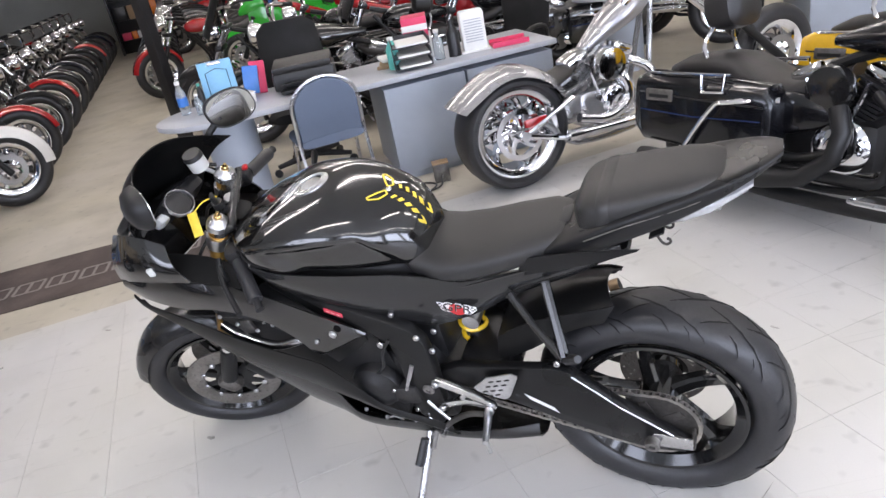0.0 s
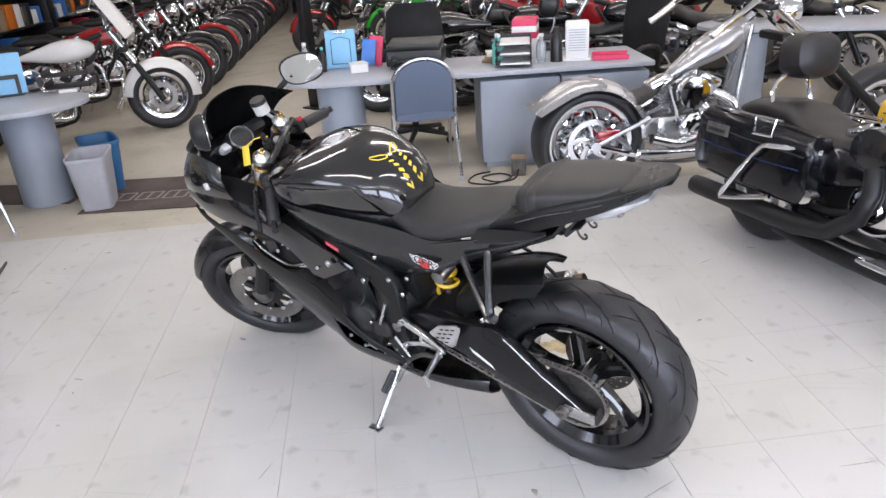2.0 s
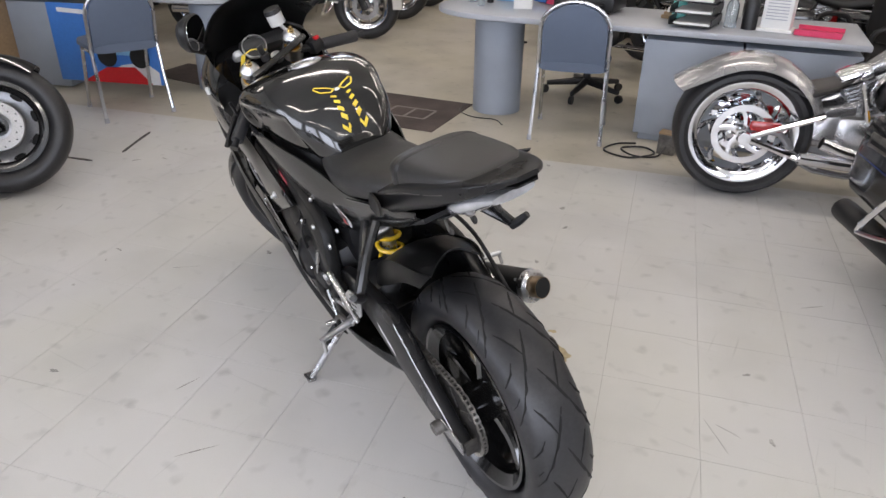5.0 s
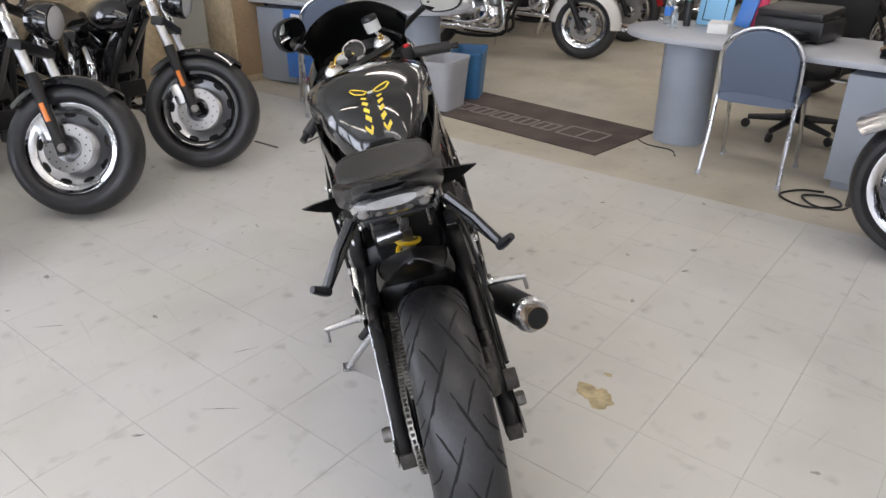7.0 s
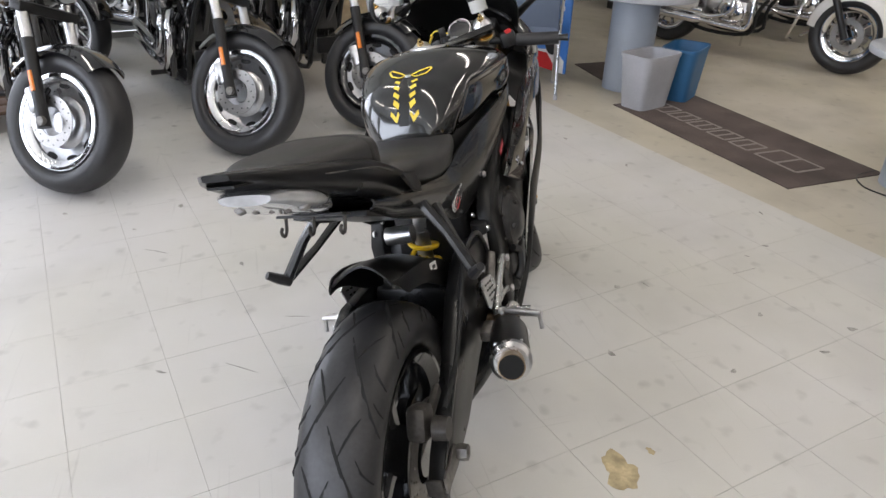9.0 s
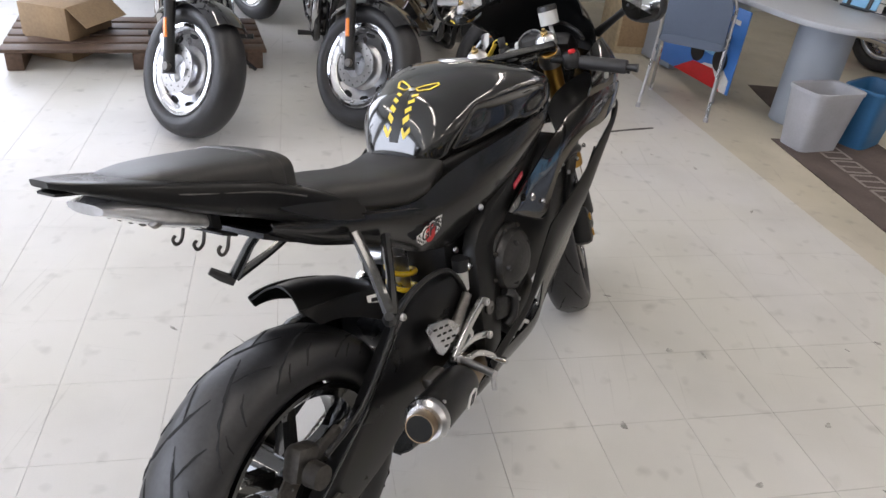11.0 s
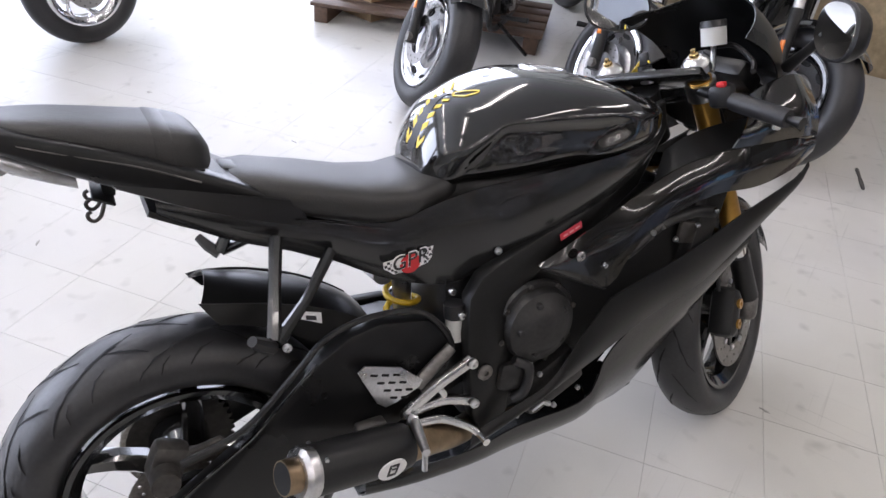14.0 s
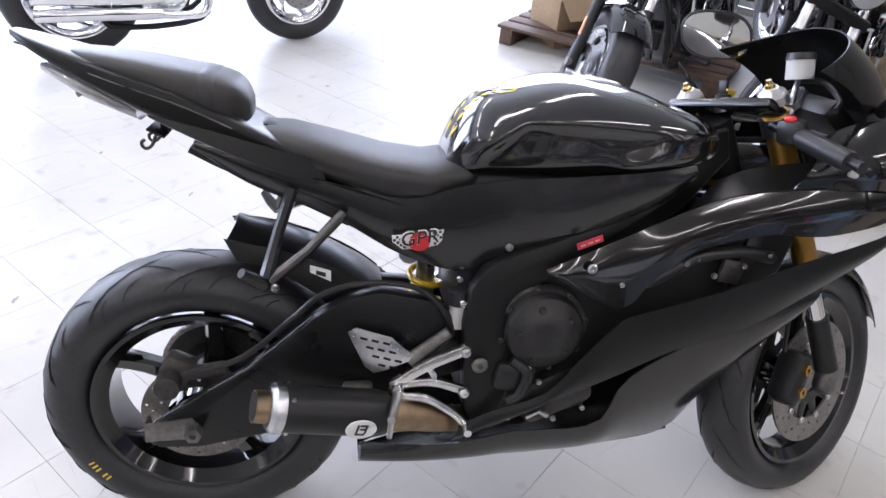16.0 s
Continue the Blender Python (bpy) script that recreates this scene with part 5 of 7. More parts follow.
# bits of dark trim left on the floor
for p, q in (((3.24, 0.47), (3.54, 0.26)), ((3.34, 0.80), (3.17, 0.64))):
    v = Vector((q[0] - p[0], q[1] - p[1], 0))
    d = thing("trim_strip", pose((p[0] + q[0]) / 2, (p[1] + q[1]) / 2, 0, 0, 0, math.degrees(math.atan2(v.y, v.x))), "thin dark strip of trim lying on the floor", "trim strip", "trim strips")
    part("strip", loft([[(x, 0.004 * math.sin(9 * x + 1) + w * c, 0.002 + 0.0018 * q) for c, q in ((-1, -1), (1, -1), (0.7, 1), (-0.7, 1))] for x, w in ((-v.length / 2, 0.004), (-v.length * 0.42, 0.011), (-v.length * 0.1, 0.008), (v.length * 0.2, 0.012), (v.length * 0.44, 0.009), (v.length / 2, 0.003))]), TRIMDARK, d)

# plywood partition, crate boards and cardboard behind the cruisers
d = thing("partition", pose(4.78, 1.52, 0, 0, 0, 118), "raw plywood partition panel behind the cruisers", "partition")
part("panel", box(0.85, 0, 0.75, 1.7, 0.03, 1.5, 0.002), WOOD, d)
part("stud", box(0.03, 0.05, 0.75, 0.06, 0.07, 1.5, 0.003), WOOD, d)
part("stud", box(1.6, 0.05, 0.75, 0.06, 0.07, 1.5, 0.003), WOOD, d)
d = thing("cabinet", pose(5.28, 1.0, 0, 0, 0, 130), "tan cabinet with hanging cables beside a partition", "cabinet")
part("body", box(0, 0, 0.55, 0.5, 0.4, 1.1, 0.006), WOOD, d)
part("door", box(0, 0.206, 0.56, 0.46, 0.012, 1.0, 0.003), CARD, d)
part("cable", tube([(-0.1, 0.22, 0.95), (-0.05, 0.24, 0.7), (-0.12, 0.23, 0.45), (-0.02, 0.25, 0.2), (-0.1, 0.26, 0.02)], 0.012, 6, 5), BLACK, d)
d = thing("pallet", pose(2.28, 3.32, 0, 0, 0, ROOM_TURN + 8), "low dark timber pallet behind the cruisers", "pallet")
for k in range(5):
    part("board", box(0, -0.32 + 0.16 * k, 0.115, 1.5, 0.12, 0.022, 0.002), DARKWOOD, d)
for x in (-0.68, 0.0, 0.68):
    part("bearer", box(x, 0, 0.052, 0.09, 0.76, 0.1, 0.003), DARKWOOD, d)
d = thing("carton", pose(1.98, 3.62, 0, 0, 0, 20), "brown cardboard carton with an open flap on the floor", "carton")
part("box", box(0, 0, 0.16, 0.42, 0.32, 0.32, 0.004), CARD, d)
part("flap", moved(box(0, 0, 0, 0.4, 0.16, 0.005), pose(0, -0.22, 0.27, 40)), CARD, d)

# racks of goods and framed prints along the far end of the showroom
def goods_rack(m, label, seed):
    r = random.Random(seed)
    k = thing("goods_rack", m, label, "rack", "goods racks")
    part("back_panel", box(0, 0.2, 1.0, 2.2, 0.03, 2.0, 0.004), BLACK, k)
    for q in (-1.09, 1.09):
        part("upright", box(q, 0, 1.0, 0.04, 0.42, 2.0, 0.004), BLACK, k)
    for z in (0.3, 0.72, 1.14, 1.56):
        shelf = part("shelf", box(0, 0, z, 2.14, 0.4, 0.025, 0.003), BLACK, k)
        x = -1.0
        while x < 0.95:
            w, h = r.uniform(0.1, 0.26), r.uniform(0.14, 0.32)
            part("goods_box", box(x + w / 2, -0.03, z + 0.0135 + h / 2, w * 0.94, 0.26, h, 0.006), r.choice((BLACK, BLACK, CARD, PAPER, PINK, BLUEP, DIRTY, LEATHER, ORANGE)), shelf)
            x += w + r.uniform(0.0, 0.05)
    return k


for n, (a, b) in enumerate(((17.0, -3.6), (17.0, -1.2), (17.0, 1.2), (17.0, -6.0), (17.0, -8.4))):
    goods_rack(ROOM @ pose(a, b, 0, 0, 0, -90), "dark shop rack filled with boxed goods and clothing", 40 + n)
for n, a in enumerate((6.6, 9.0, 11.4, 13.8)):
    goods_rack(ROOM @ pose(a, 5.5, 0, 0, 0, 0), "dark shop rack of helmets, boxes and folded clothing", 60 + n)
for a, b, d, p in ((14.6, -0.6, 40, BLACKP), (14.4, 1.0, 50, REDP), (15.6, 0.2, 45, SILVER)):
    q = ROOM @ Vector((a, b, 0))
    far_moto(pose(q.x, q.y, 0, 0, 0, d), p, "cruiser")
column = thing("column", pose(4.75, -3.35, 0), "dark painted steel column between the motorcycles", "column")
part("shaft", box(0, 0, H / 2, 0.10, 0.10, H - 0.004, 0.006), BLACK, column)
part("base_plate", box(0, 0, 0.008, 0.2, 0.2, 0.016, 0.002), BLACK, column)

# marks on the floor
def blot(x, y, rx, ry, yaw, seed, material, z=0.0):
    rnd = random.Random(seed)
    n = 26
    pts = []
    ph = [rnd.uniform(0, 6.3) for _ in range(4)]
    for k in range(n):
        a = 2 * math.pi * k / n
        r = 1 + 0.16 * math.sin(2 * a + ph[0]) + 0.14 * math.sin(3 * a + ph[1]) + 0.1 * math.sin(5 * a + ph[2]) + 0.08 * math.sin(9 * a + ph[3])
        u, v = rx * r * math.cos(a), ry * r * math.sin(a)
        c, s = math.cos(radians(yaw)), math.sin(radians(yaw))
        pts.append((x + c * u - s * v, y + s * u + c * v))
    return slab(pts, z + 0.0002, 0.0005)


stain = tagged(part("floor_stain", blot(0.47, -0.52, 0.062, 0.05, 20, 4, STAIN), STAIN), "rusty brown spill stain on the tile floor", "stain")
part("stain_drop", blot(0.57, -0.60, 0.014, 0.01, 60, 9, STAIN), STAIN, stain)
rnd = random.Random(11)
scuffs = []
for k in range(70):
    x, y = rnd.uniform(-1.0, 3.2), rnd.uniform(-1.9, 2.6)
    if rnd.random() < 0.7:
        scuffs.append(blot(x, y, rnd.uniform(0.006, 0.022), rnd.uniform(0.004, 0.010), rnd.uniform(0, 180), k, SCUFF))
    else:
        scuffs.append(blot(x, y, rnd.uniform(0.02, 0.07), rnd.uniform(0.001, 0.002), rnd.uniform(0, 180), k, SCUFF))
tagged(part("floor_scuffs", joined(*scuffs), SCUFF), "small grey scuffs and heel marks on the tiles", "scuff marks", "", "stuff")
# ---- the black sport motorcycle ----
LEAN_L = 12.5
bike = thing("sport_motorcycle", pose(0, -0.065, 0, -LEAN_L, 0, 0), "black sport motorcycle leaning on its side stand, yellow tank pad", "motorcycle")
RC, FC = (0.074, 0.002, 0.3145), (1.496, 0.006, 0.2915)
SIDES = (-1, 1)


RW = pose(*RC, 4, 0, 0)


def seated(bm):
    """A tyre with its weight on it: the contact patch lies flat on the floor."""
    up = pose(0, -0.065, 0, -LEAN_L, 0, 0)
    down = up.inverted()
    for v in bm.verts:
        w = up @ v.co
        if w.z < 0.001:
            w.z = 0.001
            v.co = down @ w
    return bm


def drilled_disc(ro, ri, t, holes, hr):
    """A brake disc with its holes cut right through; holes are (radius, turn)."""
    bm = bmesh.new()
    for cx, cz, r, n in [(0, 0, ro, 56), (0, 0, ri, 40)] + [(q * math.cos(a), q * math.sin(a), hr, 8) for q, a in holes]:
        vs = [bm.verts.new((cx + r * math.cos(2 * math.pi * k / n), t / 2, cz + r * math.sin(2 * math.pi * k / n))) for k in range(n)]
        for k in range(n):
            bm.edges.new((vs[k], vs[(k + 1) % n]))
    bmesh.ops.triangle_fill(bm, use_beauty=True, use_dissolve=False, edges=bm.edges[:], normal=(0, 1, 0))
    bmesh.ops.solidify(bm, geom=bm.faces[:], thickness=t)
    return bm


def at(bm, x, y, z, rx=0, ry=0, rz=0):
    return moved(bm, pose(x, y, z, rx, ry, rz))


def side_bolt(x, y, z, parent, r=0.008, material=None):
    """A bolt head facing out to the side of y."""
    b = bolt(r, 0.007)
    if y < 0:
        b = moved(b, pose(0, 0, 0, 0, 0, 180))
    return part("bolt", moved(b, pose(x, y, z)), material or ALU, parent)


# rear wheel
rear_wheel = part("rear_wheel", moved(rim_mesh(0.214, 0.135, 0.006), RW), RIMB, bike, "gloss black five-spoke wheel")
part("hub", moved(lathe([(0.0001, -0.09), (0.05, -0.09), (0.055, -0.03), (0.055, 0.03), (0.06, 0.09), (0.0001, 0.09)], 32), RW), PAINT, rear_wheel)
for k in range(5):
    part("spoke", moved(spoke_mesh(0.035, 0.2, 0.02, 0.016, 0.028, 1, 0.18), RW @ pose(0, 0, 0, 0, 72 * k, 0)), PAINT, rear_wheel)
part("tyre", seated(moved(tyre_mesh(0.322, 0.212, 0.162, 96, 2.25), RW)), RUBBER, rear_wheel, "wide worn sport tyre")


def groove_mesh(R, rim, width, n, pts, square=2.25):
    """Tread grooves: thin dark strips laid on the tyre's crown. pts: lines of (turn in steps, y as a part of the half width)."""
    mid, half, w, e = (R + rim) / 2, (R - rim) / 2, width / 2, 2 / square
    bms = []
    for k in range(n):
        for sgn in (-1, 1):
            for line, gw in pts:
                rows = []
                for u, v in line:
                    a = 2 * math.pi * (k + u + (0.5 if sgn > 0 else 0)) / n
                    s = max(-1, min(1, v)) * sgn
                    ang = math.asin(math.copysign(min(1, abs(s) ** (1 / e)), s))
                    rad = mid + half * abs(math.cos(ang)) ** e + 0.0006
                    d, q = Vector((math.cos(a), 0, math.sin(a))), Vector((-math.sin(a), 0, math.cos(a)))
                    rows.append((rad * d + Vector((0, w * s, 0)), q))
                bm = bmesh.new()
                vs = []
                for i, (p, q) in enumerate(rows):
                    tan = (rows[min(i + 1, len(rows) - 1)][0] - rows[max(i - 1, 0)][0]).normalized()
                    nrm = Vector((p.x, 0, p.z)).normalized()
                    g = gw * (0.35 if i in (0, len(rows) - 1) else 1)
                    off = tan.cross(nrm).normalized() * g
                    vs.append((bm.verts.new(p - off), bm.verts.new(p + off)))
                for (a0, a1), (b0, b1) in zip(vs, vs[1:]):
                    bm.faces.new((a0, a1, b1, b0))
                bms.append(bm)
    return joined(*bms)


LONG = [(0.0, -0.08), (0.22, 0.14), (0.44, 0.36), (0.66, 0.58), (0.86, 0.78), (1.0, 0.92), (1.06, 0.98)]
SHORT = [(0.3, 0.22), (0.14, 0.36), (0.0, 0.50), (-0.1, 0.62)]
MINI = [(0.72, 0.80), (0.8, 0.90), (0.84, 0.985)]
EDGE = [(0.3, 0.62), (0.42, 0.74), (0.5, 0.88), (0.54, 0.96)]
part("tread_groove", moved(groove_mesh(0.322, 0.212, 0.162, 11, [(LONG, 0.0034), (SHORT, 0.0027), (EDGE, 0.0028), (MINI, 0.0025)]), RW), GROOVE, rear_wheel)
# yellow size mark on the sidewall
part("sidewall_mark", joined(*[moved(box(0, 0, 0, 0.004, 0.001, 0.013), RW @ pose(0.265 * math.cos(a), -0.0812, 0.265 * math.sin(a), 0, -math.degrees(a) + 90, 0)) for a in (3.65, 3.69, 3.73, 3.8, 3.84)]), YELLOW, rear_wheel)
HOLES = [(r, o + 2 * math.pi * k / 15) for r, o in ((0.107, 0.0), (0.094, 0.14), (0.080, 0.28)) for k in range(15)]
part("rear_disc", moved(drilled_disc(0.117, 0.064, 0.004, HOLES, 0.0034), RW @ pose(0, -0.085, 0)), DISCDARK, rear_wheel, "drilled worn steel brake disc")


def toothed(r, depth, n):
    pts = []
    for k in range(n):
        for f, q in ((0.0, 0), (0.3, 1), (0.5, 1), (0.8, 0)):
            a = 2 * math.pi * (k + f) / n
            pts.append(((r - depth * (1 - q)) * math.cos(a), (r - depth * (1 - q)) * math.sin(a)))
    return plate(pts, -0.003, 0.003)


part("sprocket", joined(moved(toothed(0.112, 0.008, 42), pose(RC[0], 0.1, RC[2])), moved(spoke_mesh(0.03, 0.085, 0.014, 0.01, 0.006, 5), pose(RC[0], 0.103, RC[2]))), CASTDARK, rear_wheel, "dark steel rear sprocket")

# chain: a loop of side plates and rollers
CHY = 0.1
CF, rF, rR = (0.615, CHY, 0.40), 0.036, 0.108
gx, gz = CF[0] - RC[0], CF[2] - RC[2]
L, base = math.hypot(gx, gz), math.atan2(gz, gx)
off = math.acos((rR - rF) / L)
loop = [(RC[0] + rR * math.cos(a), RC[2] + rR * math.sin(a)) for a in np.linspace(base + off, base + 2 * math.pi - off, 60)]
loop += [(CF[0] + rF * math.cos(a), CF[2] + rF * math.sin(a)) for a in np.linspace(base - off, base + off, 16)]
loop.append(loop[0])
links = resample([(x, CHY, z) for x, z in loop], 111)
bms = []
for i, (p, q) in enumerate(zip(links, links[1:])):
    a = math.degrees(math.atan2(q.z - p.z, q.x - p.x))
    c = (p + q) / 2
    for yy in (-0.0065, 0.0065):
        bms.append(moved(box(0, 0, 0, 0.0165, 0.002, 0.0085 if i % 2 else 0.0105), pose(c.x, CHY + yy * (1 if i % 2 else 0.75), c.z, 0, -a, 0)))
    bms.append(moved(box(0, 0, 0, 0.006, 0.011, 0.006), pose(p.x, CHY, p.z, 0, -a, 0)))
part("chain", joined(*bms), CHAINM, bike, "greasy steel drive chain")

# swingarm
RIGHT_ARM = [(-0.015, 0.30), (0.03, 0.345), (0.18, 0.44), (0.31, 0.555), (0.375, 0.595), (0.44, 0.607), (0.55, 0.585), (0.615, 0.52), (0.62, 0.43), (0.52, 0.395), (0.36, 0.345), (0.21, 0.29), (0.08, 0.265), (0.0, 0.268)]
LEFT_ARM = [(-0.018, 0.305), (0.03, 0.336), (0.14, 0.425), (0.21, 0.492), (0.25, 0.528), (0.29, 0.54), (0.40, 0.53), (0.55, 0.52), (0.62, 0.49), (0.62, 0.45), (0.52, 0.43), (0.42, 0.395), (0.30, 0.34), (0.18, 0.292), (0.08, 0.264), (0.0, 0.268)]
swing = part("swingarm", joined(plate(RIGHT_ARM, -0.148, -0.108, 0.008), plate(LEFT_ARM, 0.116, 0.148, 0.008), box(0.49, 0, 0.465, 0.15, 0.24, 0.11, 0.03)), SWING, bike, "black box-section swingarm")
for s in SIDES:
    part("chain_adjuster", plate([(-0.02, 0.29), (-0.02, 0.33), (0.07, 0.34), (0.082, 0.325), (0.078, 0.303), (0.06, 0.292)], s * 0.149, s * 0.155, 0.0015), ALU if s > 0 else DIRTY, swing, "aluminium axle plate")
    part("axle_nut", joined(moved(lathe([(0.0001, -0.012), (0.017, -0.012), (0.019, 0), (0.017, 0.012), (0.008, 0.012), (0.007, 0.004), (0.0001, 0.004)], 6 if s < 0 else 20), pose(RC[0], s * 0.166, RC[2], 0, 0, 0 if s > 0 else 180))), DIRTY, swing)
    part("adjuster_end", at(box(0, 0, 0, 0.008, 0.036, 0.042, 0.003), -0.02, s * 0.128, 0.302), CASTDARK, swing)
part("rail_trim", tube([(0.0, -0.149, 0.335), (0.18, -0.149, 0.445), (0.31, -0.149, 0.56)], 0.003, 6), PAINT, swing)
# aluminium strip added as the highlight along the left arm's top edge
part("edge_highlight", tube([(0.005, 0.149, 0.318), (0.14, 0.149, 0.418), (0.21, 0.149, 0.484), (0.25, 0.149, 0.52)], 0.0022, 6), ALU, swing, "thin aluminium strip standing in for the top edge's highlight")
part("sticker", plate([(0.372, 0.420), (0.384, 0.440), (0.312, 0.395), (0.302, 0.376)], 0.1485, 0.1495), WHITE, swing, "white swingarm sticker")
part("brake_hose", tube([(0.06, -0.152, 0.44), (0.17, -0.156, 0.475), (0.27, -0.158, 0.56), (0.33, -0.155, 0.61), (0.42, -0.152, 0.63), (0.52, -0.15, 0.61), (0.58, -0.15, 0.53), (0.56, -0.155, 0.48)], 0.006, 8, 6), MATT, bike)
caliper = part("rear_caliper", joined(at(box(0, 0, 0, 0.065, 0.046, 0.075, 0.016), 0.04, -0.102, 0.42, 0, 25), at(box(0, 0, 0, 0.09, 0.018, 0.03, 0.008), 0.095, -0.115, 0.425, 0, -10), moved(lathe([(0.0001, -0.03), (0.024, -0.03), (0.026, 0), (0.0001, 0)], 20), pose(0.03, -0.135, 0.415))), CASTDARK, bike, "corroded grey rear brake caliper")

# hugger over the rear tyre: a flat deck with side skirts
HUGX = [(0.142, 0.683, 0.066), (0.18, 0.679, 0.078), (0.25, 0.665, 0.084), (0.34, 0.634, 0.082), (0.41, 0.596, 0.08), (0.45, 0.565, 0.08)]
hug = part("hugger", shell([[(x + 0.02 * (1 - v * v) * (k == 0), hw * v, z + (0.034 - 0.005 * k) * (1 - abs(v) ** 1.7)) for v in np.linspace(-1, 1, 11)] for k, (x, z, hw) in enumerate(HUGX)], 0.004), SCREENM, bike, "black rear tyre hugger")
for s in SIDES:
    part("hugger_side", band(sy([(x - 0.004, hw + 0.003, z + 0.006) for x, z, hw in HUGX], s), sy([(0.165, 0.09, 0.65), (0.21, 0.096, 0.641), (0.27, 0.098, 0.613), (0.35, 0.102, 0.56), (0.41, 0.104, 0.53), (0.45, 0.1, 0.51)], s), 0.002, 18, 5, 0.004, 2), SCREENM, hug)
part("hugger_badge", plate([(0.302, 0.643), (0.343, 0.63), (0.343, 0.602), (0.302, 0.615)], -0.0935, -0.0925, 0), WHITE, hug, "white hugger sticker with a dark bar")
part("badge_bar", plate([(0.314, 0.632), (0.333, 0.626), (0.333, 0.617), (0.314, 0.623)], -0.0945, -0.0935, 0), BLACK, hug)

# frame spars
SPAR = [(0.605, 0.44), (0.60, 0.545), (0.612, 0.62), (0.64, 0.662), (0.72, 0.70), (0.85, 0.748), (0.975, 0.80), (1.05, 0.865), (1.085, 0.925), (1.13, 0.93), (1.145, 0.87), (1.10, 0.825), (1.03, 0.77), (0.90, 0.705), (0.775, 0.645), (0.715, 0.605), (0.70, 0.55), (0.705, 0.42), (0.69, 0.335), (0.635, 0.31), (0.61, 0.36)]


def spar_mesh(s):
    bm = plate(SPAR, 0.128, 0.168, 0.009)
    for v in bm.verts:
        k = min(1, max(0, (v.co.x - 0.9) / 0.22))
        v.co.y = (v.co.y * (1 - 0.45 * k * k)) * s
        if v.co.x < 0.72 and v.co.z < 0.6:
            v.co.y += s * 0.012
    return bm


for s in SIDES:
    fr = part("frame_spar", spar_mesh(s), PANEL, bike, "satin black twin-spar frame beam")
    side_bolt(0.6375, s * 0.181, 0.46, fr, 0.017, DIRTY)
    side_bolt(0.597, s * 0.122, 0.6235, bike)
    side_bolt(0.60, s * 0.155, 0.585, fr, 0.009)
part("head_tube", tube([(1.14, 0, 0.93), (1.19, 0, 0.82)], 0.04, 16), PANEL, bike)

# engine
part("crankcase", joined(box(0.76, 0, 0.43, 0.3, 0.3, 0.26, 0.05), box(0.93, 0, 0.56, 0.2, 0.3, 0.3, 0.04), box(0.86, 0, 0.75, 0.36, 0.2, 0.16, 0.05), box(0.64, 0, 0.58, 0.1, 0.2, 0.2, 0.03)), ENGINE, bike, "black inline engine block")
cl = [(0.0001, 0.05), (0.03, 0.052), (0.05, 0.045), (0.062, 0.034), (0.075, 0.03), (0.08, 0.02), (0.082, 0)]
clutch = part("clutch_cover", moved(lathe(cl[::-1], 28), pose(0.762, -0.165, 0.535, 0, 0, 180)), CLUTCH, bike, "round worn dark clutch cover")
part("cover_rib", joined(*[moved(box(0.04, 0, 0, 0.045, 0.02, 0.016, 0.007), pose(0.762, -0.2, 0.535, 0, 40 + 72 * k, 0)) for k in range(5)]), CLUTCH, clutch)
part("cover_flange", moved(lathe([(0.07, -0.006), (0.092, -0.006), (0.094, 0.0), (0.09, 0.008), (0.07, 0.01)], 36, True), pose(0.762, -0.168, 0.535, 0, 0, 180)), CLUTCH, clutch)
for k in range(8):
    a = 2 * math.pi * (k + 0.3) / 8
    part("bolt", moved(bolt(0.006, 0.006), pose(0.762 + 0.088 * math.cos(a), -0.178, 0.535 + 0.088 * math.sin(a), 0, 0, 180)), CASTDARK, clutch)
# casings, hoses and clips that show in the gaps of the fairing
for s in SIDES:
    part("lower_casing", joined(at(box(0, 0, 0, 0.16, 0.05, 0.10, 0.02), 0.80, s * 0.165, 0.385, 0, -25), at(box(0, 0, 0, 0.09, 0.06, 0.07, 0.02), 0.71, s * 0.165, 0.43, 0, 10)), CLUTCH, bike, "dark ribbed engine casing")
    part("gap_hose", tube(sy([(0.90, 0.172, 0.62), (0.98, 0.18, 0.645), (1.06, 0.18, 0.69), (1.16, 0.175, 0.70), (1.24, 0.16, 0.68)], s), 0.013, 10, 5), BLACK, bike, "black rubber hose behind the fairing")
    part("gap_bracket", at(box(0, 0, 0, 0.09, 0.012, 0.03, 0.004), 1.0, s * 0.182, 0.665, 0, -18), CASTDARK, bike)
    part("gap_bracket", at(box(0, 0, 0, 0.05, 0.014, 0.05, 0.006), 1.14, s * 0.182, 0.66, 0, 12), CASTDARK, bike)
    for x, z in ((0.97, 0.655), (1.035, 0.683), (1.10, 0.655), (1.16, 0.675), (1.21, 0.70)):
        side_bolt(x, s * 0.19, z, bike, 0.0065)
    part("hose_clip", tube(sy([(1.055, 0.168, 0.672), (1.06, 0.196, 0.69), (1.066, 0.168, 0.706)], s), 0.004, 6), ALU, bike)
    for x, z in ((0.80, 0.335), (0.86, 0.36), (0.76, 0.425), (0.735, 0.46)):
        side_bolt(x, s * 0.194, z, bike, 0.006)
part("shift_plate", plate([(0.862, 0.645), (0.775, 0.655), (0.772, 0.622), (0.81, 0.585), (0.90, 0.525), (0.925, 0.55)], 0.164, 0.17, 0.002), PANEL, bike, "dark grey bracket below the frame")
part("sensor_lead", tube([(0.70, 0.178, 0.64), (0.725, 0.19, 0.60), (0.74, 0.19, 0.55), (0.78, 0.18, 0.50)], 0.0045, 6, 5), BLACK, bike)
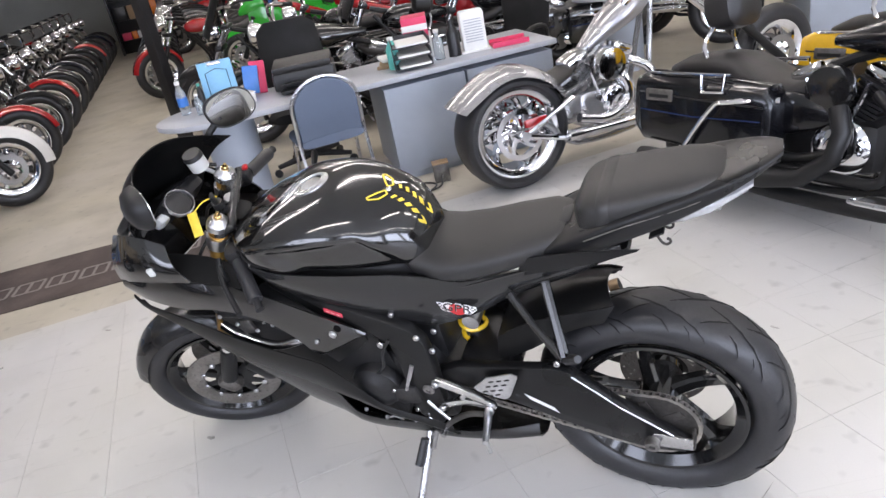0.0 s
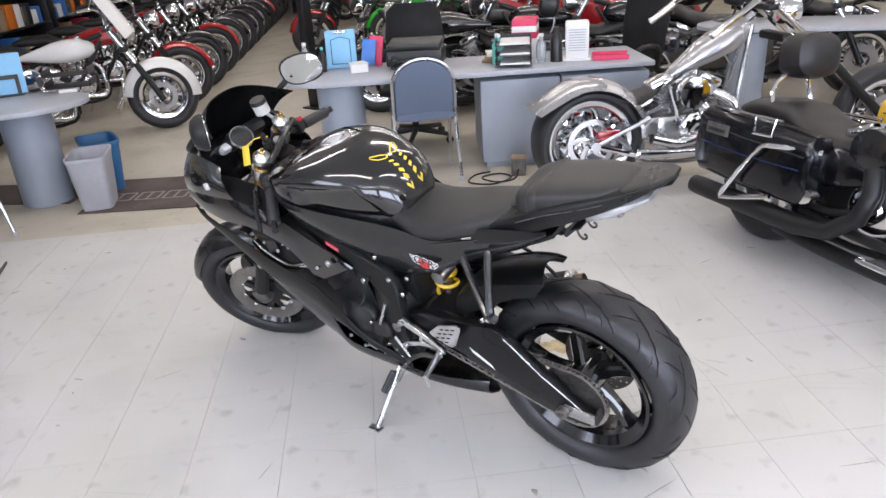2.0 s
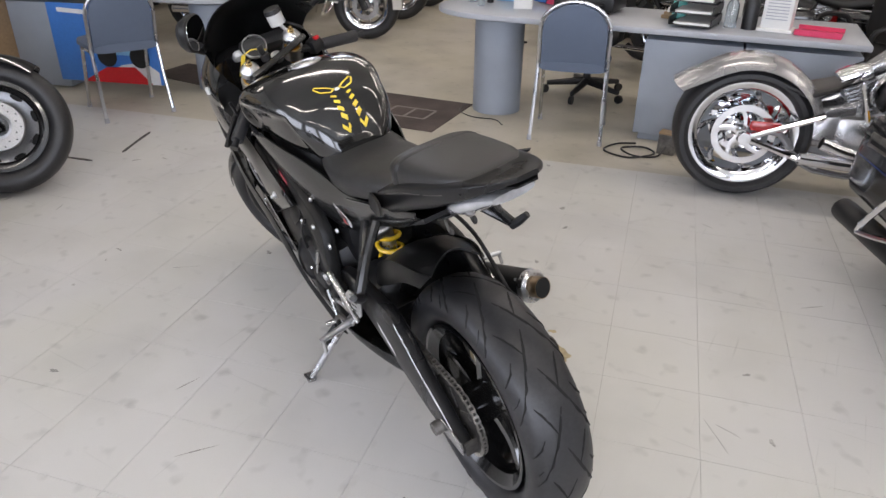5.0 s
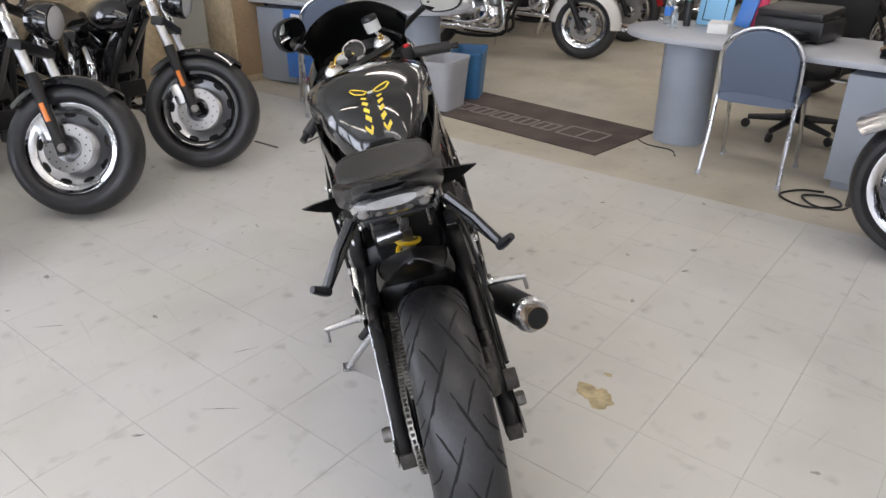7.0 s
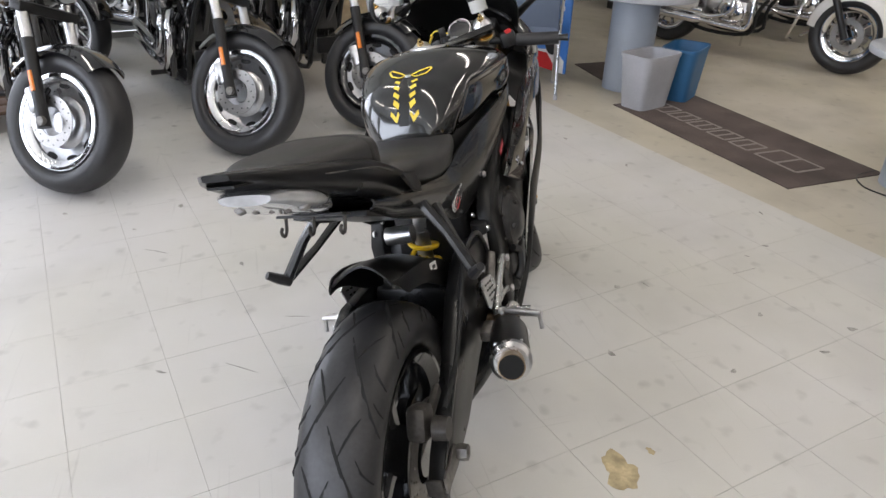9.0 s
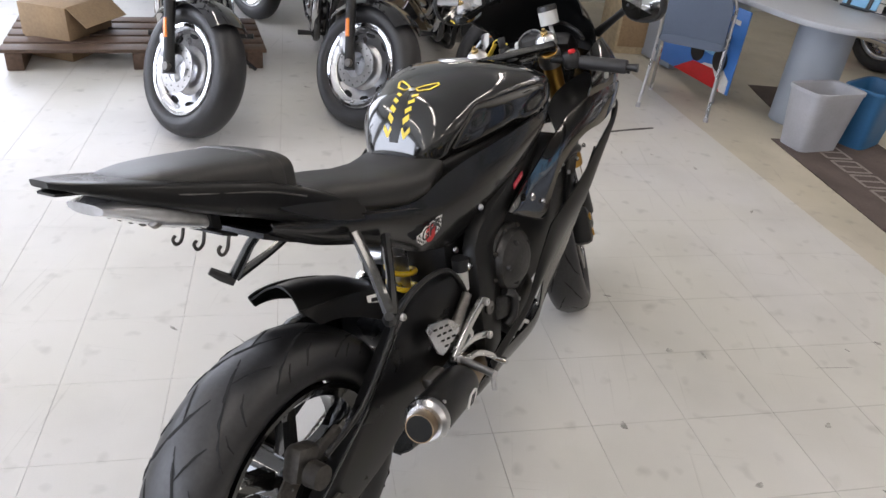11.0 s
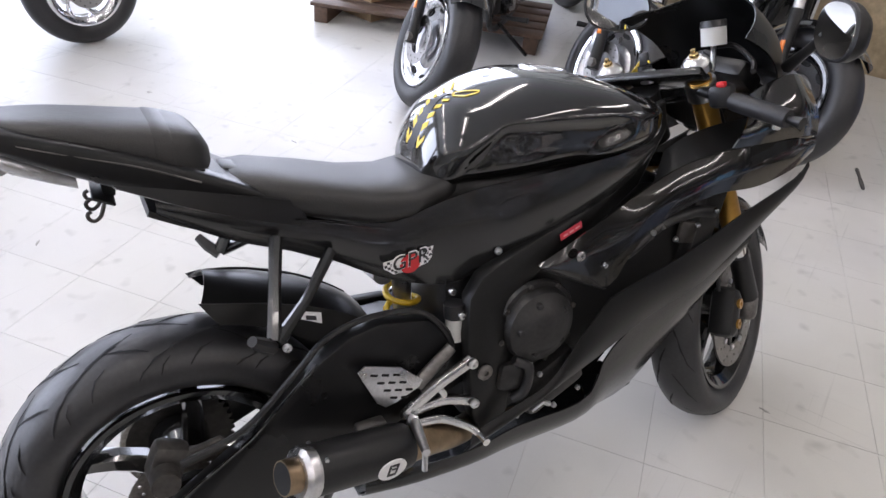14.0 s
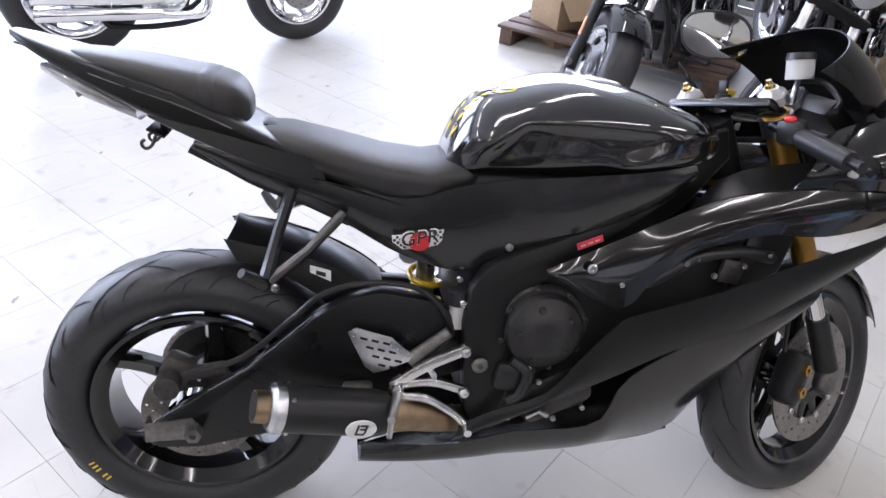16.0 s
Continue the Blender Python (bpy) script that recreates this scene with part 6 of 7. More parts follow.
for x, z, r in ((0.728, 0.62, 0.011), (0.615, 0.655, 0.008), (0.70, 0.365, 0.008), (0.672, 0.35, 0.006)):
    side_bolt(x, 0.178, z, bike, r)
part("generator_cover", moved(lathe(cl[::-1], 28), pose(0.80, 0.155, 0.44)), ENGINE, bike, "round black generator cover")
part("water_pipe", tube([(1.237, 0.175, 0.65), (1.178, 0.186, 0.625), (1.072, 0.19, 0.597), (0.985, 0.188, 0.62), (0.94, 0.17, 0.632)], 0.0135, 12, 6), POLISHED, bike, "silver coolant pipe")
part("coolant_hose", tube([(0.7, -0.19, 0.475), (0.73, -0.2, 0.45), (0.72, -0.2, 0.4), (0.7, -0.19, 0.38)], 0.011, 10, 6), BLACK, bike)
part("linkage_rod", tube([(0.66, 0.18, 0.55), (0.70, 0.19, 0.46)], 0.006, 8), ALU, bike)
part("shift_shaft_cover", at(box(0, 0, 0, 0.13, 0.05, 0.1, 0.02), 0.66, 0.14, 0.36, 0, 12), ENGINE, bike)
part("radiator", at(box(0, 0, 0, 0.035, 0.34, 0.28, 0.008), 1.16, 0, 0.60, 0, 14), MATT, bike)
for s in SIDES:
    part("air_duct", at(box(0, 0, 0, 0.2, 0.07, 0.09, 0.02), 1.0, s * 0.14, 0.70, 0, -20), MATT, bike)
for s in SIDES:
    part("inner_panel", band(sy([(0.76, 0.15, 0.64), (0.90, 0.165, 0.68), (1.04, 0.17, 0.72), (1.3, 0.15, 0.76)], s), sy([(0.70, 0.15, 0.33), (0.86, 0.165, 0.40), (1.02, 0.17, 0.46), (1.24, 0.14, 0.52)], s), 0.0), MATT, bike)

# fuel tank
TANK = [(0.566, 0.85, 0.06, 0.010, 0.02), (0.578, 0.856, 0.082, 0.04, 0.032), (0.60, 0.866, 0.105, 0.072, 0.044), (0.63, 0.878, 0.127, 0.09, 0.056), (0.67, 0.89, 0.146, 0.093, 0.068), (0.73, 0.905, 0.166, 0.097, 0.08), (0.80, 0.918, 0.181, 0.095, 0.088), (0.88, 0.923, 0.192, 0.083, 0.084), (0.95, 0.922, 0.196, 0.069, 0.07), (1.01, 0.918, 0.184, 0.052, 0.06), (1.06, 0.914, 0.155, 0.04, 0.05), (1.105, 0.906, 0.11, 0.03, 0.04)]
TE = 2.5


def eased(rows, n=5):
    """Rows of numbers with smooth in-between rows."""
    out = []
    for i in range(len(rows) - 1):
        a, b, c, d = rows[max(i - 1, 0)], rows[i], rows[i + 1], rows[min(i + 2, len(rows) - 1)]
        for t in (k / n for k in range(n)):
            out.append([q + t * 0.5 * (r - p) + t * t * (p - 2.5 * q + 2 * r - 0.5 * s) + t ** 3 * (1.5 * (q - r) + 0.5 * (s - p)) for p, q, r, s in zip(a, b, c, d)])
    return out + [list(rows[-1])]


TANK = eased(TANK)


def tank_row(x):
    i = max(k for k in range(len(TANK) - 1) if TANK[k][0] <= max(x, TANK[0][0]))
    a, b = TANK[i], TANK[i + 1]
    t = min(1, max(0, (x - a[0]) / (b[0] - a[0])))
    return [p + (q - p) * t for p, q in zip(a, b)]


def tank_z(x, y):
    _, z, w, u, _ = tank_row(x)
    return z + u * max(0, 1 - (abs(y) / w) ** TE) ** (1 / TE)


fine = TANK
def tank_ring(x, z, w, u, d, n=104):
    """Round above, squarer below, where it meets the side covers."""
    out = []
    for j in range(n):
        a = 2 * math.pi * j / n
        c, q = math.cos(a), math.sin(a)
        e, h = (TE, u) if q >= 0 else (4.5, d)
        out.append((x, w * math.copysign(abs(c) ** (2 / e), c), z + h * math.copysign(abs(q) ** (2 / e), q)))
    return out


def step(v):
    return 1 / (1 + math.exp(-max(-30, min(30, 2 * v))))


tank_bm = loft([tank_ring(*r, 160) for r in fine])
for v in tank_bm.verts:
    # knee recess in each flank, with a crease above it
    x, z = v.co.x, v.co.z
    crease = 0.937 - 0.9 * max(0, 0.70 - x) - 0.05 * max(0, x - 0.8)
    k = step((crease - z) / 0.010) * step((x - 0.625) / 0.018) * step((0.862 + 1.05 * (z - 0.848) - x) / 0.022)
    v.co.y -= math.copysign(0.017 * k, v.co.y) if abs(v.co.y) > 0.05 else 0
tank = part("fuel_tank", tank_bm, PAINT, bike, "gloss black fuel tank with knee recesses", 60)
capz = tank_z(0.875, 0)
cap = part("fuel_cap", moved(joined(lathe([(0.0001, 0), (0.05, 0), (0.05, 0.006), (0.046, 0.009), (0.041, 0.009), (0.040, 0.005), (0.028, 0.005), (0.026, 0.008), (0.0001, 0.008)], 36)), pose(0.875, 0, capz - 0.006, 90, 0, 0) @ pose(0, 0, 0, 0, 0, 0) @ pose(0, 0, 0, 0, 0, 0)), ALU, tank, "aluminium filler cap ring")
cap.data.transform(Matrix.Translation((0.875, 0, capz)) @ Matrix.Rotation(radians(10), 4, "Y") @ Matrix.Translation((-0.875, 0, -capz)))


def ribbon(pts, width, closed=False, lift=0.0016):
    """A raised strip on the tank's crown along (x, y) points."""
    if closed:
        pts = pts + pts[:1]
    dense = resample([(x, y, 0) for x, y in pts], max(3, 4 * len(pts)))
    bm = bmesh.new()
    vs = []
    for i, p in enumerate(dense):
        t = (dense[min(i + 1, len(dense) - 1)] - dense[max(i - 1, 0)]).normalized()
        q = Vector((-t.y, t.x, 0)) * width / 2
        a, b = p - q, p + q
        vs.append([bm.verts.new((c.x, c.y, tank_z(c.x, c.y) + lift)) for c in (a, b)])
    for (a0, a1), (b0, b1) in zip(vs, vs[1:]):
        bm.faces.new((a0, a1, b1, b0))
    bmesh.ops.solidify(bm, geom=bm.faces[:], thickness=0.0008)
    return bm


pad_rows = []
for x in np.linspace(0.572, 0.672, 12):
    hw = 0.012 + 0.006 * math.sin((x - 0.572) * 60)
    pad_rows.append([(x, y, tank_z(x, y) + 0.0012) for y in np.linspace(-hw, hw, 5)])
pad = part("tank_pad", shell(pad_rows, 0.001), MATT, tank, "dark tank pad with yellow outlines")
PADX = -0.004
for s in SIDES:
    leaf = [(0.664, 0.008), (0.676, 0.022), (0.694, 0.05), (0.690, 0.056), (0.668, 0.044), (0.655, 0.02)]
    part("pad_leaf", ribbon([(x, PADX + s * y) for x, y in leaf], 0.005, True), YELLOW, pad)
    for x, y in ((0.638, 0.021), (0.622, 0.0205), (0.607, 0.02), (0.594, 0.02)):
        part("pad_mark", ribbon([(x + 0.004, PADX + s * (y + 0.008)), (x - 0.003, PADX + s * (y - 0.006))], 0.0075), YELLOW, pad)
    part("pad_foot", ribbon([(0.585, PADX + s * 0.036), (0.577, PADX + s * 0.022), (0.584, PADX + s * 0.015)], 0.005), YELLOW, pad)
part("pad_stud", moved(lathe([(0.0001, 0), (0.008, 0), (0.006, 0.004), (0.0001, 0.005)], 14), pose(0.66, PADX, tank_z(0.66, 0), 90)), ALU, pad)
for s in SIDES:
    for k in range(3):
        part("tank_stripe", ribbon([(0.80 + 0.03 * k, s * (0.085 + 0.018 * k)), (0.88 + 0.01 * k, s * (0.115 + 0.012 * k)), (0.96, s * (0.13 + 0.012 * k))], 0.0016, lift=0.0008), SILVER, tank)

part("air_box", loft([ring(x, z, w, 0.06, 0.06, 20, 4) for x, z, w in ((0.60, 0.79, 0.09), (0.66, 0.79, 0.115), (0.85, 0.80, 0.14), (1.0, 0.83, 0.14), (1.08, 0.86, 0.1))]), MATT, bike)
# black covers beside and under the tank and along the tail
for s in SIDES:
    top = sy([(0.10, 0.088, 0.885), (0.20, 0.098, 0.855), (0.341, 0.104, 0.815), (0.483, 0.110, 0.785), (0.56, 0.124, 0.808), (0.647, 0.147, 0.832), (0.76, 0.17, 0.846), (0.884, 0.188, 0.86), (0.96, 0.187, 0.868), (1.03, 0.168, 0.875)], s)
    low = sy([(0.10, 0.075, 0.86), (0.20, 0.084, 0.80), (0.353, 0.09, 0.738), (0.46, 0.095, 0.675), (0.54, 0.102, 0.645), (0.60, 0.112, 0.635), (0.66, 0.13, 0.66), (0.74, 0.15, 0.70), (0.86, 0.164, 0.745), (0.98, 0.168, 0.80), (1.04, 0.16, 0.85)], s)
    cover = part("side_cover", band(top, low, 0.008, 30, 8), PAINT2, bike, "black side cover below the tank and seat")
    side_bolt(0.685, s * 0.146, 0.70, cover)
    part("cover_seam", tube(sy([(0.20, 0.1, 0.853), (0.341, 0.106, 0.813), (0.483, 0.11, 0.77)], s), 0.0022, 6, 4), PAINT, cover)

# seats
SEAT = [(0.225, 0.875, 0.075, 0.03, 0.03), (0.27, 0.868, 0.098, 0.034, 0.035), (0.36, 0.845, 0.112, 0.035, 0.045), (0.45, 0.822, 0.118, 0.034, 0.05), (0.53, 0.812, 0.118, 0.034, 0.045), (0.60, 0.822, 0.108, 0.036, 0.035), (0.645, 0.838, 0.085, 0.03, 0.03), (0.665, 0.842, 0.05, 0.015, 0.02)]
part("rider_seat", loft([ring(x, z, w, u, d, 36, 3.0) for x, z, w, u, d in SEAT]), VINYL, bike, "black vinyl rider seat", 60)
PILL = eased([(-0.114, 1.016, 0.046, 0.008, 0.012), (-0.10, 1.012, 0.060, 0.019, 0.018), (-0.05, 1.0, 0.084, 0.028, 0.028), (0.0, 0.988, 0.092, 0.034, 0.03), (0.07, 0.970, 0.099, 0.041, 0.035), (0.13, 0.957, 0.10, 0.044, 0.04), (0.165, 0.949, 0.093, 0.042, 0.045), (0.185, 0.943, 0.074, 0.033, 0.04), (0.198, 0.938, 0.045, 0.014, 0.02)], 3)
pill = part("pillion_seat", loft([ring(x, z, w, u, d, 44, 3.8) for x, z, w, u, d in PILL]), VINYL, bike, "black vinyl pillion pad with a strap seam", 60)
part("strap", loft([ring(x, 0.9575 - (x - 0.12) * 0.2, w, u, d, 44, 3.8) for x, w, u, d in ((0.112, 0.1, 0.0452, 0.0415), (0.116, 0.1025, 0.047, 0.042), (0.136, 0.1025, 0.0468, 0.042), (0.14, 0.1, 0.0452, 0.041))]), VINYL, pill)
for s in SIDES:
    part("pad_piping", tube(sy([(-0.108, 0.05, 1.004), (-0.05, 0.088, 0.984), (0.02, 0.099, 0.964), (0.12, 0.104, 0.94), (0.18, 0.09, 0.925)], s), 0.0022, 6, 4), BLACK, pill)
part("seat_hump", at(box(0, 0, 0, 0.05, 0.07, 0.03, 0.01), 0.235, 0, 0.89, 0, 15), BLACK, bike)

# tail
TAIL = eased([(-0.205, 1.052, 0.022, 0.006, 0.005), (-0.17, 1.038, 0.055, 0.010, 0.010), (-0.10, 1.010, 0.084, 0.018, 0.022), (0.0, 0.975, 0.106, 0.024, 0.038), (0.10, 0.94, 0.112, 0.024, 0.05), (0.20, 0.895, 0.106, 0.02, 0.06), (0.28, 0.855, 0.095, 0.015, 0.06)], 3)
tail = part("tail_cowl", loft([ring(x, z, w, u, d, 48, 5.0) for x, z, w, u, d in TAIL]), TAILP, bike, "gloss black tail cowl")
part("tail_tongue", shell([[(-0.20, v * 0.022, 1.038), (-0.16, v * 0.05, 1.033), (-0.10, v * 0.066, 1.02)] for v in np.linspace(-1, 1, 7)], 0.004), PANEL, tail)
for s in SIDES:
    wing = [[(0.32, 0.1, 0.852), (0.21, 0.126, 0.89), (0.12, 0.153, 0.922), (0.045, 0.178, 0.947)], [(0.34, 0.1, 0.80), (0.22, 0.13, 0.85), (0.13, 0.156, 0.895), (0.049, 0.178, 0.942)]]
    part("tail_wing", shell([curve(sy(r, s), 4) for r in wing], 0.006), TAILP, tail, "pointed black tail winglet")
    part("tail_line", tube(sy([(-0.16, 0.057, 1.03), (-0.05, 0.096, 0.993), (0.08, 0.112, 0.952), (0.17, 0.111, 0.912)], s), 0.0016, 6, 4), DIRTY, tail)
lens_rows = [(-0.155, 1.004, 0.045, 0.006, 0.012), (-0.13, 0.997, 0.064, 0.012, 0.018), (-0.08, 0.974, 0.078, 0.02, 0.028), (-0.03, 0.948, 0.073, 0.02, 0.024), (0.0, 0.93, 0.06, 0.02, 0.02)]
lamp_part = part("tail_light", loft([ring(x, z - 0.004, w, u, d, 28, 2.6) for x, z, w, u, d in lens_rows]), SMOKE, tail, "clear-lens tail light")
for k in range(-2, 3):
    part("lamp_bulb", moved(lathe([(0.0001, 0), (0.011, 0), (0.012, 0.008), (0.006, 0.014), (0.0001, 0.014)], 14), pose(-0.085, 0.028 * k, 0.955, 60, 0, 90)), DIRTY, lamp_part)
part("undertray", band([(0.09, -0.075, 0.868), (0.15, -0.08, 0.838), (0.26, -0.085, 0.79), (0.38, -0.085, 0.73)], [(0.09, 0.075, 0.868), (0.15, 0.08, 0.838), (0.26, 0.085, 0.79), (0.38, 0.085, 0.73)], 0, 12, 5, 0.01, 3), MATT, tail)
plate_br = part("plate_bracket", at(box(0, 0, 0, 0.035, 0.13, 0.005, 0.002), 0.03, 0, 0.89, 0, 25), MATT, tail)
part("bracket_stay", box(0.04, 0, 0.91, 0.02, 0.05, 0.05, 0.004), MATT, plate_br)
for yy in (-0.06, 0.0, 0.055):
    part("hook", tube([(0.03, yy, 0.887), (0.022, yy, 0.868), (0.012, yy, 0.861), (0.005, yy, 0.865), (0.004, yy, 0.873), (0.01, yy, 0.877)], 0.0032, 6, 3), CASTDARK, plate_br)
for s in SIDES:
    br = part("pillion_bracket", joined(tube(sy([(0.272, 0.115, 0.80), (0.25, 0.165, 0.74), (0.228, 0.212, 0.665)], s), [0.012, 0.011, 0.013], 8), tube(sy([(0.365, 0.112, 0.755), (0.30, 0.165, 0.70), (0.232, 0.214, 0.66)], s), [0.011, 0.009, 0.012], 8)), PAINT2, bike, "black tubular pillion peg bracket")
    part("pillion_peg", tube(sy([(0.225, 0.212, 0.655), (0.205, 0.225, 0.672), (0.19, 0.24, 0.69)], s), [0.013, 0.012, 0.009], 8), BLACK, br)
    side_bolt(0.245, s * 0.225, 0.655, br)

# shock absorber
coil = [(0.545 + 0.034 * math.sin(t), 0.004 + 0.034 * math.cos(t), 0.505 + 0.0068 * t) for t in np.linspace(0, 4 * math.pi, 72)]
shock = part("shock_absorber", joined(tube([(0.545, 0.004, 0.45), (0.545, 0.004, 0.615)], 0.02, 16), tube([(0.545, 0.004, 0.60), (0.55, 0.0, 0.68)], 0.018, 12)), ALU, bike, "rear shock absorber with a yellow spring")
part("spring", tube(coil, 0.0068, 8), SPRING, shock, "yellow coil spring")
part("shock_reservoir", tube([(0.51, 0.082, 0.618), (0.51, 0.012, 0.624)], 0.023, 18), ALU, shock, "polished shock reservoir")
part("reservoir_cap", tube([(0.595, -0.135, 0.575), (0.595, -0.135, 0.605)], 0.021, 16), BLACK, bike)
part("brake_reservoir", tube([(0.595, -0.135, 0.525), (0.595, -0.135, 0.576)], 0.018, 16), RESIN, bike, "translucent rear brake fluid cup")

# rearsets
POLISH = mat("polished aluminium", (0.72, 0.72, 0.71), 0.24, 1, 0.1, 160, 0, 0, 0.15, 20)


def strip_plate(line, w, y0, y1):
    """A flat bar of half width w along a line in x and z, round at both ends."""
    c = curve([(x, 0, z) for x, z in line], 4)
    left, right = [], []
    for i, p in enumerate(c):
        t = (c[min(i + 1, len(c) - 1)] - c[max(i - 1, 0)]).normalized()
        q = Vector((-t.z, 0, t.x)) * w
        left.append(((p + q).x, (p + q).z))
        right.append(((p - q).x, (p - q).z))
        if i in (0, len(c) - 1):
            e = p + t * w * (0.9 if i else -0.9)
            tip = (e.x, e.z)
            if i:
                left.append(tip)
            else:
                start = tip
    return plate([start] + left + right[::-1], y0, y1, 0.003)


def slotted(s):
    out = [(0.373, 0.54), (0.39, 0.548), (0.46, 0.525), (0.502, 0.485), (0.495, 0.472), (0.445, 0.452), (0.425, 0.448), (0.408, 0.462)]
    return out


for s in SIDES:
    guard = part("heel_guard", plate(slotted(s), s * 0.176, s * 0.181, 0.0015), ALU, bike, "slotted aluminium heel guard")
    for r in range(4):
        for k in range(3):
            x, z = 0.405 + 0.022 * k + 0.012 * r, 0.525 - 0.02 * r - 0.006 * k
            if x < 0.48 - 0.003 * r:
                part("slot", moved(box(0, 0, 0, 0.016, 0.0075, 0.006, 0.002), pose(x, s * 0.1785, z, 0, 18, 0)), GROOVE, guard)
    hanger = part("footrest_hanger", joined(strip_plate([(0.463, 0.418), (0.53, 0.462), (0.608, 0.497)], 0.011, s * 0.172, s * 0.188), strip_plate([(0.463, 0.418), (0.54, 0.425), (0.61, 0.402)], 0.009, s * 0.172, s * 0.188), strip_plate([(0.53, 0.462), (0.545, 0.44), (0.54, 0.425)], 0.007, s * 0.174, s * 0.186)), POLISH, bike, "machined aluminium footrest hanger")
    part("pedal", strip_plate([(0.475, 0.404), (0.53, 0.398), (0.585, 0.362), (0.612, 0.334)], 0.0075, s * 0.195, s * 0.206), POLISH if s < 0 else CASTDARK, hanger, "polished foot lever")
    part("pedal_tip", tube(sy([(0.612, 0.196, 0.334), (0.612, 0.235, 0.334)], s), 0.008, 10), POLISH, hanger)
    part("footpeg", joined(tube(sy([(0.475, 0.19, 0.412), (0.452, 0.295, 0.415)], s), [0.011, 0.008], 10), tube(sy([(0.453, 0.288, 0.416), (0.449, 0.292, 0.375)], s), 0.0055, 8)), ALU, hanger, "knurled footpeg with a feeler tip")
    for x, z in ((0.605, 0.495), (0.608, 0.402), (0.47, 0.41)):
        side_bolt(x, s * 0.192, z, hanger, 0.01)
part("brake_cylinder", at(tube([(0.495, -0.165, 0.465), (0.575, -0.16, 0.525)], [0.014, 0.016, 0.012], 12), 0, 0, 0), DIRTY, bike, "rear brake master cylinder")
part("clamp", at(box(0, 0, 0, 0.06, 0.03, 0.03, 0.008), 0.395, -0.17, 0.405), DIRTY, bike)
part("shift_rod", tube([(0.59, 0.2, 0.355), (0.65, 0.19, 0.42)], 0.005, 8), ALU, bike)
# side stand
stand = part("side_stand", joined(tube([(0.70, 0.10, 0.30), (0.712, 0.2, 0.195), (0.73, 0.312, 0.08)], [0.015, 0.012, 0.010], 10), tube([(0.70, 0.06, 0.31), (0.70, 0.13, 0.27)], 0.022, 12)), ALU, bike, "silver side stand pressed on the floor")
part("stand_foot", moved(box(0, 0, 0, 0.05, 0.03, 0.007, 0.003), pose(0.736, 0.318, 0.077, 12.5, 0, 0)), ALU, stand)
part("stand_bumper", tube([(0.715, 0.185, 0.235), (0.73, 0.24, 0.18)], 0.013, 8), BLACK, stand)
part("stand_spring", tube([(0.67, 0.13, 0.29), (0.69, 0.2, 0.215)], 0.008, 8), DIRTY, stand)

# exhaust
E0, E1 = Vector((0.238, -0.257, 0.428)), Vector((0.445, -0.208, 0.372))
ed = (E1 - E0).normalized()
muff = part("muffler", tube([E0, E0 + ed * 0.02, E1 - ed * 0.02, E1], [0.043, 0.045, 0.046, 0.046, 0.042], 40), MATT, bike, "short black muffler canister")
part("end_cap", tube([E0 - ed * 0.012, E0 - ed * 0.004, E0 + ed * 0.008, E0 + ed * 0.014], [0.038, 0.0465, 0.0475, 0.0465], 40), ALU, muff, "polished end ring")
part("tail_pipe", joined(tube([E0 - ed * 0.038, E0 + ed * 0.01], [0.030, 0.030], 32)), TITAN, muff, "heat-tinted steel outlet")
part("bore", tube([E0 - ed * 0.0385, E0 - ed * 0.037], 0.0275, 32), GROOVE, muff)
part("link_pipe", tube([E1 - ed * 0.01, E1 + ed * 0.06, (0.58, -0.165, 0.325), (0.66, -0.1, 0.28), (0.78, -0.03, 0.24)], [0.037, 0.032, 0.028, 0.027, 0.027], 20, 5), TITAN, bike, "heat-tinted steel link pipe")
for a in (50, 130, 230, 310):
    q = Matrix.Rotation(radians(a), 3, ed) @ Vector((0, 0, 1)).cross(ed).normalized()
    part("rivet", moved(lathe([(0.0001, -0.003), (0.004, -0.003), (0.004, 0.003), (0.0001, 0.003)], 8), Matrix.Translation(E0 + ed * 0.025 + q * 0.045)), ALU, muff)
# badge on the canister: a white ring with a plain inner mark
side_dir = Vector((ed.y, -ed.x, 0)).normalized()
mm = Matrix.Translation(E0 + ed * 0.17 + Vector((0.0, -0.0455, -0.008))) @ Matrix.Rotation(math.atan2(ed.y, ed.x), 4, "Z") @ Matrix.Rotation(radians(14), 4, "Y") @ Matrix.Rotation(radians(12), 4, "X")
part("badge", joined(moved(lathe([(0.0001, -0.0015), (0.027, -0.0015), (0.027, 0.0015), (0.0001, 0.0015)], 30), mm @ Matrix.Diagonal((1.15, 1, 0.85, 1)))), WHITE, muff, "round white badge")
part("badge_mark", joined(moved(box(-0.008, -0.002, 0.0, 0.004, 0.002, 0.026), mm), moved(box(0.0, -0.002, -0.011, 0.018, 0.002, 0.004), mm), moved(box(0.009, -0.002, 0.002, 0.004, 0.002, 0.022), mm), moved(box(0.003, -0.002, 0.011, 0.014, 0.002, 0.004), mm), moved(box(0.003, -0.002, 0.002, 0.012, 0.002, 0.003), mm)), BLACK, muff)

